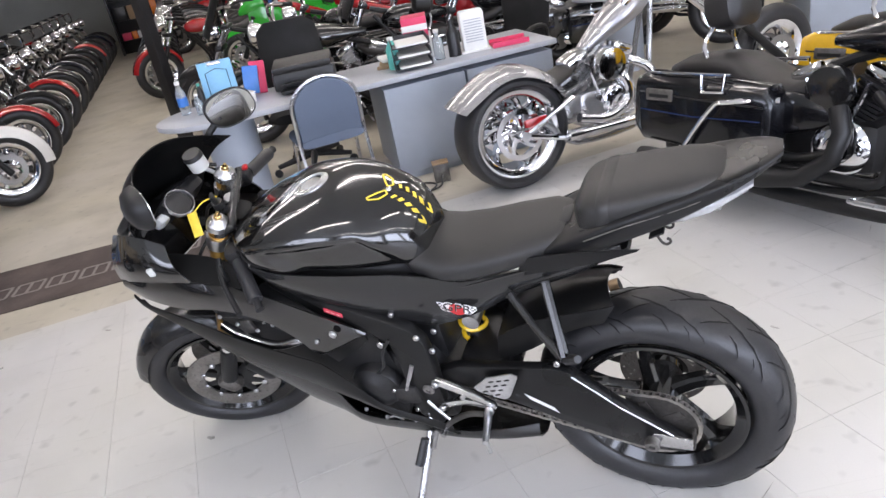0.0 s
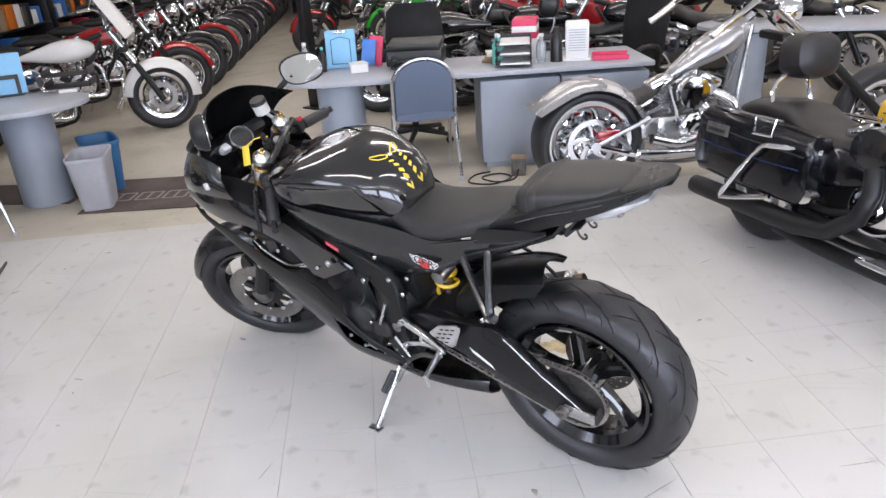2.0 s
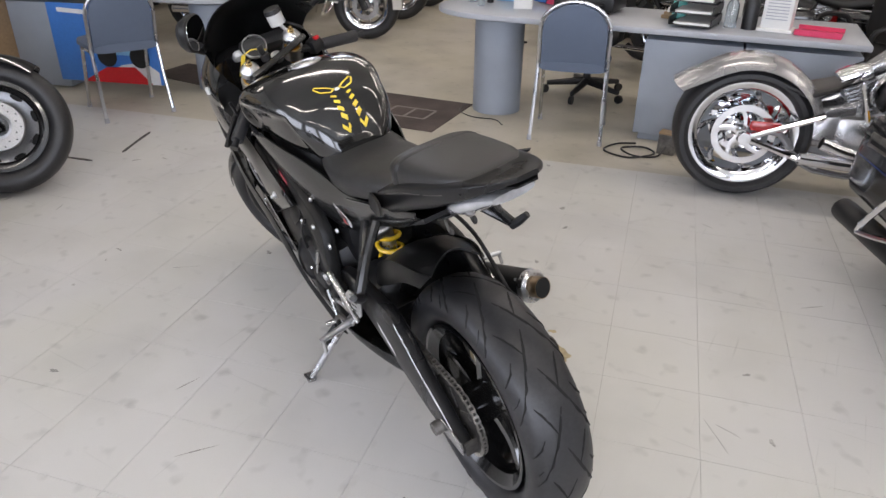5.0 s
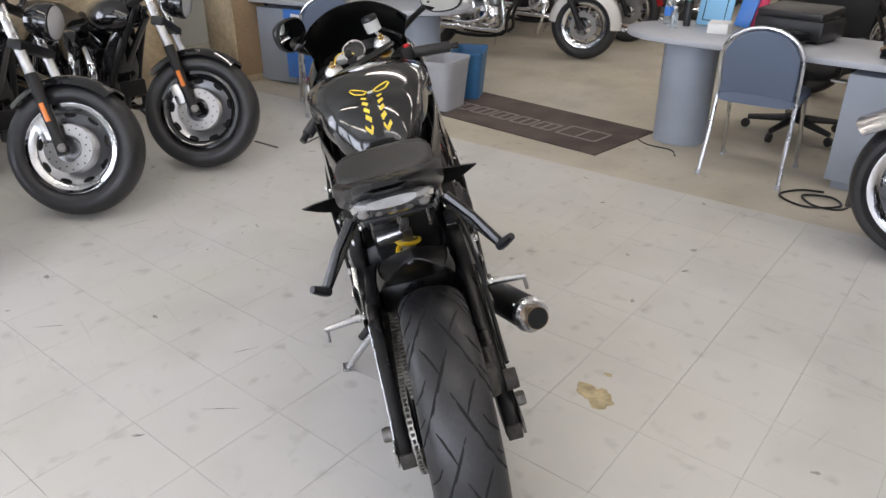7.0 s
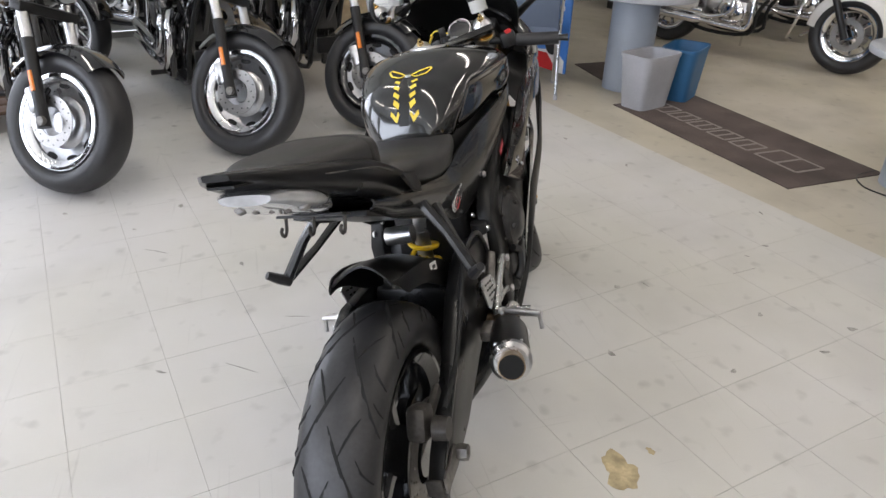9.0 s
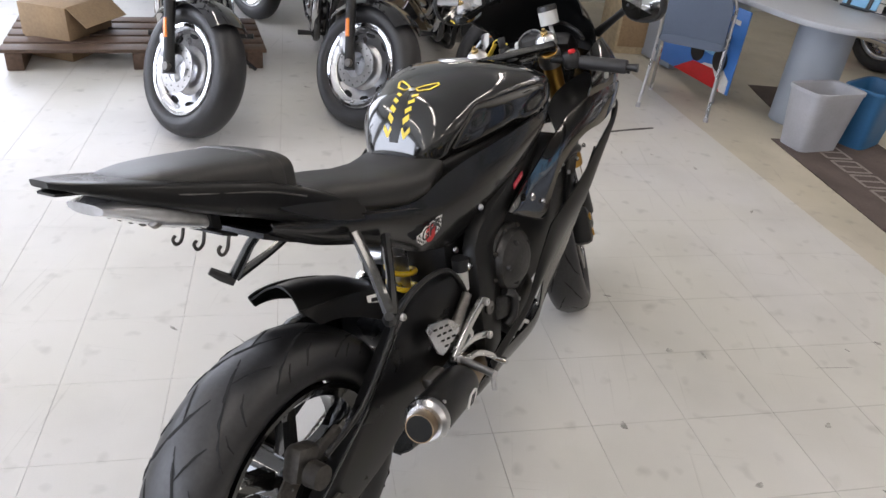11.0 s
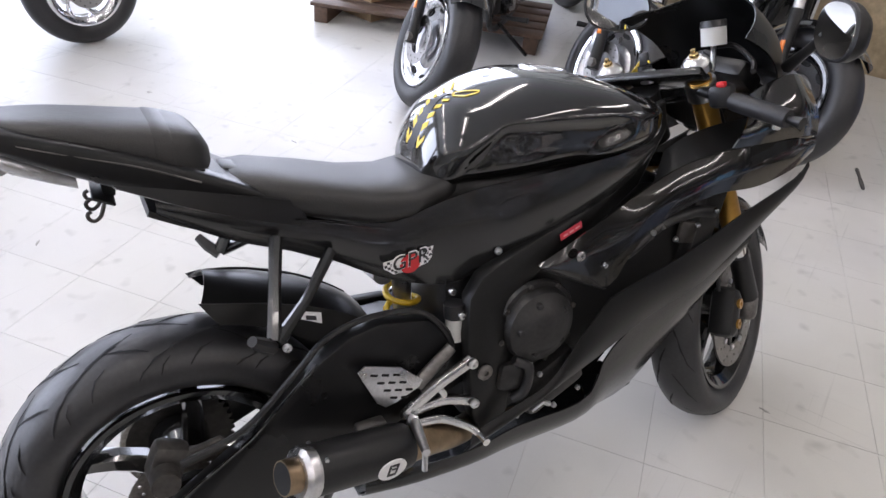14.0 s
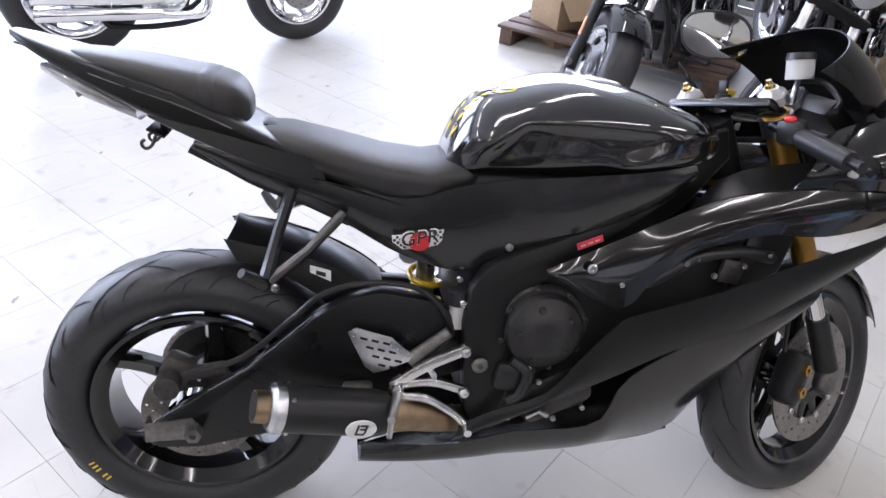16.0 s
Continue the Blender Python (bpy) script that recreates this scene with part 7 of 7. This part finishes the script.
# fairings
for s in SIDES:
    # matt lower panel with its cut-away rear edge
    topl = sy([(0.60, 0.195, 0.328), (0.663, 0.203, 0.362), (0.772, 0.212, 0.407), (0.837, 0.22, 0.494), (0.90, 0.226, 0.57), (0.93, 0.227, 0.586), (1.122, 0.226, 0.639), (1.26, 0.216, 0.686), (1.443, 0.2, 0.737), (1.50, 0.185, 0.765)], s)
    lowl = sy([(0.588, 0.19, 0.286), (0.703, 0.2, 0.338), (0.805, 0.208, 0.39), (0.908, 0.21, 0.437), (1.037, 0.21, 0.498), (1.182, 0.206, 0.54), (1.323, 0.195, 0.615), (1.465, 0.178, 0.694), (1.49, 0.175, 0.735)], s)
    lower = part("lower_fairing", band(topl, lowl, 0.01, 34, 9, 0.004, 3), PANEL, bike, "matt black lower fairing panel")
    # belly
    topb = sy([(0.41, 0.06, 0.20), (0.50, 0.115, 0.225), (0.62, 0.165, 0.262), (0.727, 0.172, 0.289), (0.904, 0.176, 0.30), (0.94, 0.179, 0.382), (0.974, 0.181, 0.427), (1.048, 0.182, 0.475), (1.20, 0.178, 0.55), (1.38, 0.16, 0.645)], s)
    lowb = sy([(0.405, 0.03, 0.125), (0.50, 0.06, 0.145), (0.62, 0.07, 0.155), (0.78, 0.075, 0.165), (0.92, 0.075, 0.172), (1.04, 0.07, 0.18), (1.14, 0.06, 0.20), (1.20, 0.08, 0.31), (1.33, 0.12, 0.51)], s)
    part("belly_pan", band(topb, lowb, 0.03, 30, 9, 0.004, 3), PAINT2, bike, "black belly pan")
    # mid fairing behind the headlight
    topm = sy([(0.752, 0.185, 0.668), (0.86, 0.19, 0.718), (1.036, 0.195, 0.80), (1.12, 0.198, 0.825), (1.25, 0.205, 0.838), (1.40, 0.205, 0.835), (1.50, 0.19, 0.825)], s)
    lowm = sy([(0.76, 0.19, 0.66), (0.905, 0.205, 0.592), (0.95, 0.207, 0.635), (1.0, 0.209, 0.69), (1.07, 0.211, 0.725), (1.18, 0.214, 0.75), (1.30, 0.213, 0.745), (1.42, 0.205, 0.765), (1.50, 0.188, 0.79)], s)
    mid = part("mid_fairing", band(topm, lowm, 0.004, 30, 8, 0.004, 3), PAINT, bike, "gloss black mid fairing")
    part("fairing_edge", tube(sy([(0.76, 0.193, 0.662), (0.83, 0.2, 0.626), (0.905, 0.207, 0.59)], s), 0.002, 6), PANEL, mid)
    side_bolt(0.835, s * 0.208, 0.68, mid, 0.011)
    side_bolt(0.9, s * 0.205, 0.645, mid, 0.006)
    for x, z in ((1.10, 0.535), (1.02, 0.505)):
        side_bolt(x, s * 0.2, z, lower, 0.008)
    for x, z in ((0.70, 0.348), (0.86, 0.45), (0.95, 0.50)):
        side_bolt(x, s * 0.203, z, lower, 0.005)
    # shelf that closes the top of the fairing towards the fork
    part("fairing_shelf", band(sy([(1.02, 0.192, 0.797), (1.12, 0.198, 0.827), (1.25, 0.205, 0.842), (1.40, 0.205, 0.842)], s), sy([(1.10, 0.13, 0.835), (1.17, 0.125, 0.858), (1.27, 0.125, 0.872), (1.38, 0.13, 0.875)], s), 0.0, 16, 5), PANEL, bike, "matt black inner fairing shelf")
    part("belly_stay", tube(sy([(0.74, 0.2, 0.345), (0.765, 0.204, 0.36), (0.785, 0.2, 0.345)], s), 0.006, 6), ALU, bike)
    part("red_decal", plate([(0.812, 0.716), (0.862, 0.735), (0.866, 0.721), (0.816, 0.702)], s * 0.1695, s * 0.1705), DECALRED, bike, "small red frame sticker")
    for k in range(3):
        x0 = 0.820 + 0.014 * k
        part("decal_bar", plate([(x0, 0.7125 + 0.0053 * k), (x0 + 0.010, 0.7163 + 0.0053 * k), (x0 + 0.011, 0.7128 + 0.0053 * k), (x0 + 0.001, 0.709 + 0.0053 * k)], s * 0.1708, s * 0.1712), PINKISH, bike)
part("belly_floor", band([(0.405, -0.03, 0.125), (0.62, -0.07, 0.155), (0.92, -0.075, 0.172), (1.14, -0.06, 0.20)], [(0.405, 0.03, 0.125), (0.62, 0.07, 0.155), (0.92, 0.075, 0.172), (1.14, 0.06, 0.20)], 0, 16, 4, 0.004, 3), PAINT2, bike)

# nose
NOSE = [(1.385, 0.865, 0.19, 0.085, 0.06), (1.42, 0.865, 0.205, 0.105, 0.085), (1.48, 0.85, 0.195, 0.10, 0.085), (1.54, 0.828, 0.155, 0.06, 0.07), (1.585, 0.81, 0.10, 0.04, 0.045), (1.605, 0.80, 0.04, 0.015, 0.02)]
nose = part("nose_fairing", loft([ring(x, z, w, u, d, 36, 2.8) for x, z, w, u, d in eased(NOSE, 4)]), PAINT, bike, "gloss black nose fairing")
for s in SIDES:
    part("headlight", at(box(0, 0, 0, 0.05, 0.09, 0.05, 0.02), 1.555, s * 0.085, 0.835, 0, 25, -s * 35), LENS, nose)
for s in SIDES:
    part("cockpit_side", band(sy([(1.285, 0.165, 0.935), (1.34, 0.172, 0.962), (1.42, 0.165, 0.97), (1.49, 0.14, 0.95)], s), sy([(1.22, 0.203, 0.838), (1.32, 0.21, 0.84), (1.42, 0.21, 0.84), (1.51, 0.185, 0.825)], s), 0.018, 20, 9, 0.004, 3), PAINT, nose, "gloss black cockpit side panel")
    part("blinker", at(box(0, 0, 0, 0.022, 0.012, 0.026, 0.005), 1.33, s * 0.214, 0.88, 0, 12), RESIN, nose)
# screen
rows = []
for t in np.linspace(0, 1, 12):
    row = []
    for v in np.linspace(-1, 1, 21):
        base = Vector((1.53 - 0.13 * v * v, 0.15 * v, 0.925 - 0.02 * v * v))
        lip = Vector((1.36 - 0.13 * abs(v) ** 3, 0.186 * v, 1.128 - 0.068 * abs(v) ** 2.2))
        p = base.lerp(lip, t)
        bow = 0.022 * math.sin(math.pi * t)
        row.append((p.x + bow, p.y * (1 + 0.06 * math.sin(math.pi * t)), p.z + bow * 0.8))
    rows.append(row)
part("windscreen", shell(rows, 0.003), SCREENM, nose, "opaque black double-bubble screen")


# mirrors: the right one open, the left one folded in
def mirror_shape(a0, k, d, hw=0.08, hh=0.056):
    return [(d, hw * k * math.copysign(abs(math.cos(a)) ** 0.8, math.cos(a)) + 0.01 * math.sin(a), hh * k * math.copysign(abs(math.sin(a)) ** 0.8, math.sin(a))) for a in np.linspace(0, 2 * math.pi, 28, endpoint=False)]


for s, mm_, root in ((-1, pose(1.309, -0.318, 1.082, 0, 8, -29), [(1.335, -0.285, 1.07), (1.37, -0.225, 1.03), (1.40, -0.16, 0.985)]), (1, pose(1.225, 0.2, 1.09, 0, -6, 58), [(1.26, 0.2, 1.085), (1.33, 0.215, 1.03), (1.40, 0.165, 0.985)])):
    mirror = part("mirror", joined(moved(loft([mirror_shape(0, k, d) for d, k in ((0.0, 0.95), (0.004, 1.0), (0.02, 0.96), (0.038, 0.75), (0.048, 0.35))]), mm_), tube(root, [0.012, 0.010, 0.014], 10, 4)), MATT, bike, "black fairing mirror")
    part("mirror_glass", moved(loft([mirror_shape(0, 1, d, 0.074, 0.05) for d in (-0.002, 0.001)]), mm_), MIRROR, mirror)

# gauges
gauge = part("instrument", at(box(0, 0, 0, 0.05, 0.17, 0.09, 0.02), 1.365, -0.02, 0.955, 0, -50), BLACK, bike, "instrument cluster with a round white-ringed tachometer")
gm = Matrix.Translation((1.325, 0.02, 0.968)) @ Vector((-0.72, 0.12, 0.68)).to_track_quat("Y", "Z").to_matrix().to_4x4()
part("tacho_ring", moved(lathe([(0.0365, -0.004), (0.041, -0.004), (0.041, 0.01), (0.039, 0.01), (0.0365, 0.004)], 32, True), gm), ALU, gauge)
part("tacho_face", moved(lathe([(0.0001, 0.0), (0.035, 0.0), (0.035, 0.004), (0.0001, 0.004)], 32), gm), BLACK, gauge)
part("tacho_mark", joined(*[moved(box(0.029 * math.cos(a), -0.0006, 0.029 * math.sin(a), 0.006, 0.0012, 0.0018), gm @ pose(0, 0, 0)) for a in np.linspace(-0.8, 3.9, 13)]), WHITE, gauge)
part("gauge_surround", at(box(0, 0, 0, 0.03, 0.05, 0.05, 0.015), 1.365, 0.068, 0.945, 0, -50), RESIN, gauge)

# steering: turned to the left about the raked stem
AXIS = Vector((-0.407, 0, 0.9135))
STEER = Matrix.Translation((1.159, 0, 0.964)) @ Matrix.Rotation(radians(26), 4, AXIS) @ Matrix.Translation((-1.159, 0, -0.964))


def st(bm):
    return moved(bm, STEER)


def on_leg(d, y, fwd=0.018):
    """A point d metres down a fork leg from the top clamp."""
    return (1.159 + fwd + 0.435 * d, y, 0.975 - 0.90 * d)


fork = part("fork", st(joined(at(box(0, 0, 0, 0.085, 0.25, 0.022, 0.009), 1.172, 0, 0.953, 0, 24), at(box(0, 0, 0, 0.09, 0.26, 0.035, 0.012), 1.262, 0, 0.752, 0, 24))), PAINT2, bike, "black triple clamps with gold fork legs")
for s in SIDES:
    y = s * 0.1
    leg = part("fork_leg", st(tube([on_leg(0.03, y), on_leg(0.47, y)], 0.0265, 24)), GOLD, fork, "gold anodised fork tube")
    part("clamp_collar", st(tube([on_leg(0.035, y), on_leg(0.075, y)], 0.033, 24)), ALU, leg)
    part("fork_slider", st(tube([on_leg(0.46, y), on_leg(0.57, y)], 0.0195, 20)), CHROME, leg, "chromed lower slider")
    part("fork_foot", st(tube([on_leg(0.55, y), on_leg(0.58, y), on_leg(0.70, y)], [0.024, 0.026, 0.027], 18)), MATT, leg, "black cast fork foot")
    part("axle_clamp", st(at(box(0, 0, 0, 0.06, 0.045, 0.08, 0.018), FC[0], y * 0.95, FC[2] + 0.02, 0, 24)), DIRTY, leg)
    cap_ = part("fork_cap", st(tube([on_leg(-0.010, y), on_leg(-0.015, y), on_leg(-0.020, y), on_leg(-0.024, y)], [0.028, 0.025, 0.017, 0.015], 20)), ALU, leg, "stepped silver fork cap")
    part("preload_screw", st(tube([on_leg(-0.022, y), on_leg(-0.030, y), on_leg(-0.032, y), on_leg(-0.040, y)], [0.011, 0.010, 0.006, 0.005], 12)), BRASS, cap_)
    part("cap_ring", st(tube([on_leg(0.01, y), on_leg(-0.006, y), on_leg(-0.012, y)], [0.031, 0.03, 0.024], 24)), ALU, leg)
    # clip-on bar
    g0 = Vector(on_leg(0.055, y, -0.005))
    bar_dir = Vector((-0.30, s * 0.9, -0.28)).normalized()
    clip = part("clip_on", st(tube([g0, g0 + bar_dir * 0.10], 0.0115, 12)), MATT, fork)
    part("grip", st(tube([g0 + bar_dir * 0.09, g0 + bar_dir * 0.1, g0 + bar_dir * 0.215, g0 + bar_dir * 0.22], [0.018, 0.0195, 0.0195, 0.018], 16)), RUBBER, clip, "ribbed rubber grip")
    part("bar_end", st(tube([g0 + bar_dir * 0.22, g0 + bar_dir * 0.225, g0 + bar_dir * 0.25], [0.009, 0.009, 0.012], 12)), BLACK, clip)
    part("switch_pod", st(moved(box(0, 0, 0, 0.042, 0.05, 0.05, 0.012), Matrix.Translation(g0 + bar_dir * 0.065 + Vector((0, 0, 0.004))))), BLACK, clip)
    part("lever", st(tube([g0 + bar_dir * 0.06 + Vector((0.05, 0, -0.005)), g0 + bar_dir * 0.13 + Vector((0.065, 0, -0.012)), g0 + bar_dir * 0.23 + Vector((0.06, 0, -0.02))], [0.009, 0.0075, 0.008], 8, 4)), MATT, clip)
    if s < 0:
        part("kill_switch", st(moved(box(0, 0, 0, 0.016, 0.02, 0.012, 0.004), Matrix.Translation(g0 + bar_dir * 0.07 + Vector((-0.014, 0, 0.03))))), RED, clip, "red engine stop switch")
    # brake
    FH = [(r, o + 2 * math.pi * k / 14) for r, o in ((0.145, 0.0), (0.129, 0.15), (0.113, 0.3)) for k in range(14)]
    part("front_disc", st(moved(drilled_disc(0.155, 0.098, 0.005, FH, 0.0036), pose(FC[0], FC[1] + s * 0.062, FC[2]))), DISCGREY, fork, "drilled grey front brake disc")
    carrier = part("disc_carrier", st(moved(disc_mesh(0.062, 0.03, 0.005, 40), pose(FC[0], FC[1] + s * 0.06, FC[2]))), MATT, fork)
    for k in range(10):
        a = 2 * math.pi * k / 10
        part("carrier_arm", st(moved(spoke_mesh(0.055, 0.1, 0.014, 0.01, 0.003, 1), pose(FC[0], FC[1] + s * 0.06, FC[2], 0, 36 * k, 0))), MATT, carrier)
        part("disc_button", st(moved(bolt(0.009, 0.006), pose(FC[0] + 0.1 * math.cos(a), FC[1] + s * 0.065, FC[2] + 0.1 * math.sin(a), 0, 0, 0 if s > 0 else 180))), ALU, carrier)
    part("front_caliper", st(joined(at(box(0, 0, 0, 0.062, 0.07, 0.13, 0.022), FC[0] - 0.128, s * 0.078, FC[2] + 0.045, 0, 24))), MATT, fork, "dark four-piston caliper")
    for dz in (-0.025, 0.025) if s < 0 else ():
        part("piston_cap", st(moved(lathe([(0.006, -0.004), (0.013, -0.004), (0.013, 0.004), (0.006, 0.004)], 16, True), pose(FC[0] - 0.128 + dz * 0.3, s * 0.114, FC[2] + 0.045 + dz))), GOLD, fork)
stem_nut = part("stem_nut", st(tube([(1.159, 0, 0.955), (1.152, 0, 0.972)], [0.02, 0.019], 16)), ALU, fork, "polished stem nut")
resv = part("fluid_cup", st(tube([(1.235, -0.118, 1.012), (1.235, -0.118, 1.052)], 0.027, 20)), RESIN, fork, "translucent brake fluid cup with a black lid")
part("lid", st(tube([(1.235, -0.118, 1.05), (1.235, -0.118, 1.064)], [0.029, 0.0265], 20)), BLACK, resv)
part("stalk", st(tube([(1.2, -0.125, 0.96), (1.232, -0.118, 1.014)], 0.006, 8)), ALU, resv)
part("fluid_hose", st(tube([(1.235, -0.118, 1.01), (1.27, -0.15, 1.005), (1.26, -0.19, 0.97), (1.23, -0.2, 0.95)], 0.006, 8, 5)), BLACK, resv)
key = part("ignition_key", st(joined(tube([(1.185, 0.02, 0.965), (1.185, 0.02, 0.985)], 0.016, 14), at(box(0, 0, 0, 0.008, 0.022, 0.03, 0.003), 1.187, 0.022, 1.0))), BLACK, fork)
part("key_tag", joined(at(box(0, 0, 0, 0.032, 0.003, 0.066, 0.001), 1.213, 0.1, 0.955, 30, 12, 10), tube([(1.175, 0.02, 0.99), (1.19, 0.06, 1.0), (1.21, 0.088, 0.985)], 0.002, 6, 3)), YELLOW, fork, "yellow paper key tag")
for s, yy in ((1, 0.06), (-1, -0.07)):
    part("brake_line", st(tube([(1.22, yy, 0.93), (1.30, yy * 1.5, 0.86), (1.36, yy * 1.3, 0.70), (1.36, yy * 1.0, 0.50), (1.35, yy, 0.40)], 0.005, 8, 5)), MATT, bike)
part("clutch_cable", tube([(1.09, 0.2, 0.90), (1.12, 0.175, 0.80), (1.09, 0.165, 0.70), (1.0, 0.155, 0.62)], 0.005, 8, 5), MATT, bike)
front_wheel = part("front_wheel", st(moved(rim_mesh(0.214, 0.1, 0.006), pose(*FC))), RIMB, bike, "gloss black five-spoke front wheel")
part("hub", st(moved(lathe([(0.0001, -0.06), (0.04, -0.06), (0.04, 0.06), (0.0001, 0.06)], 28), pose(*FC))), PAINT, front_wheel)
for k in range(5):
    part("spoke", st(moved(spoke_mesh(0.03, 0.2, 0.018, 0.014, 0.02, 1, 0.15), pose(*FC, 0, 72 * k, 0))), PAINT, front_wheel)
part("tyre", seated(st(moved(tyre_mesh(0.3015, 0.212, 0.128, 84, 2.1), pose(*FC)))), RUBBER, front_wheel)
FL = [(0.0, 0.08), (0.2, 0.3), (0.5, 0.5), (0.8, 0.68), (1.0, 0.88)]
part("tread_groove", st(moved(groove_mesh(0.3015, 0.212, 0.128, 13, [(FL, 0.0026)], 2.1), pose(*FC))), GROOVE, front_wheel)
rows = []
for a in np.radians(np.linspace(20, 150, 18)):
    rows.append([(FC[0] + (0.322 - 0.045 * abs(v) ** 3.5) * math.cos(a), 0.072 * v, FC[2] + (0.322 - 0.045 * abs(v) ** 3.5) * math.sin(a)) for v in np.linspace(-1, 1, 13)])
part("front_fender", st(shell(rows, 0.003)), PAINT2, bike, "black front mudguard")

# stickers with lettering on the side covers: checked wings, red disc and the letters GPR
def text_mesh(body, size, m, depth=0.0006):
    cu = bpy.data.curves.new("text", "FONT")
    cu.body, cu.size, cu.align_x, cu.align_y, cu.extrude, cu.shear = body, size, "CENTER", "CENTER", depth, 0.15
    tmp = bpy.data.objects.new("tmp", cu)
    me = bpy.data.meshes.new_from_object(tmp)
    bpy.data.objects.remove(tmp)
    bm = bmesh.new()
    bm.from_mesh(me)
    bpy.data.meshes.remove(me)
    return moved(bm, m)


for s in SIDES:
    g = Matrix.Translation((0.512, s * 0.1185, 0.705)) @ Matrix.Rotation(s * radians(-8), 4, "X") @ Matrix.Rotation(radians(180 if s > 0 else 0), 4, "Z") @ Matrix.Rotation(radians(90), 4, "X") @ Matrix.Rotation(radians(-8 * s), 4, "Z")
    dec = part("side_sticker", joined(*[moved(plate([(-0.052 * q, 0.017), (-0.052 * q, 0.003), (-0.035 * q, -0.016), (0, -0.02), (0, 0.014)], -0.0008, 0.0), g @ pose(0, 0, 0, -90)) for q in (-1, 1)]), WHITE, bike, "white winged sticker with black letters")
    part("red_disc", moved(lathe([(0.0001, 0.0004), (0.021, 0.0004), (0.021, 0.0012), (0.0001, 0.0012)], 24), g @ pose(0, -0.004, 0, 90)), RED, dec)
    for q in (-1, 1):
        for i in range(4):
            for j in range(5):
                if (i + j) % 2 == 0 and 0.006 * j < 0.026 - 0.006 * i:
                    part("check", moved(box(q * (0.030 + 0.006 * i), 0.012 - 0.006 * j, 0.0008, 0.0055, 0.0055, 0.0006), g), BLACK, dec)
    part("letters_back", text_mesh("GPR", 0.041, g @ pose(0, 0.004, 0.0016) @ Matrix.Diagonal((1.09, 1.14, 1, 1))), WHITE, dec)
    part("letters", text_mesh("GPR", 0.041, g @ pose(0, 0.004, 0.0028)), BLACK, dec)
# ---- floor pieces, last ----
TILE_S, GAP = 0.305, 0.0011
tile_bm = box(0, 0, -0.002, TILE_S - GAP, TILE_S - GAP, 0.004, 0.0002, 1)
tile_me = bpy.data.meshes.new("tile")
finish(tile_bm)
tile_bm.to_mesh(tile_me)
tile_me.materials.append(TILE)
AX, AY = ROOM.inverted() @ Vector((0.717, -0.603, 0)), 0
near, rest = [], []
for i in range(-20, 74):
    for j in range(-37, 22):
        a, b = AX.x + (i + 0.5) * TILE_S, AX.y + (j + 0.5) * TILE_S
        if A0 < a - 0.15 and a + 0.153 < EDGE_A and B0 < b - 0.15 and b + 0.15 < B1:
            (near if -3.1 < a < 1.9 and -2.0 < b < 2.6 else rest).append((a, b))
near.sort(key=lambda p: (p[0] + 0.2) ** 2 + (p[1] - 0.5) ** 2)
rest += near[300:]
for a, b in near[:300]:
    ob = new("tile", tile_me)
    ob.parent = floor
    ob.matrix_basis = ROOM @ pose(a, b, 0)
LAST = max(a for a, b in near + rest) + TILE_S / 2
CUT = EDGE_A - LAST
rest = [(a, b, 1.0) for a, b in rest] + [(LAST + CUT / 2, AX.y + (j + 0.5) * TILE_S, CUT / TILE_S) for j in range(-33, 20)]
verts, faces = [], []
for a, b, cut in rest:
    s, k = (TILE_S - GAP) / 2, len(verts)
    for z in (-0.0035, 0.0):
        verts += [tuple(ROOM @ Vector((a + dx * s * cut, b + dy * s, z))) for dx, dy in ((-1, -1), (1, -1), (1, 1), (-1, 1))]
    faces += [(k + 4, k + 5, k + 6, k + 7)] + [(k + c, k + (c + 1) % 4, k + 4 + (c + 1) % 4, k + 4 + c) for c in range(4)]
me = bpy.data.meshes.new("tiles")
me.from_pydata(verts, [], faces)
me.materials.append(TILE)
rest_ob = new("tiles", me)
rest_ob.parent = floor
tagged(rest_ob, kind="stuff")
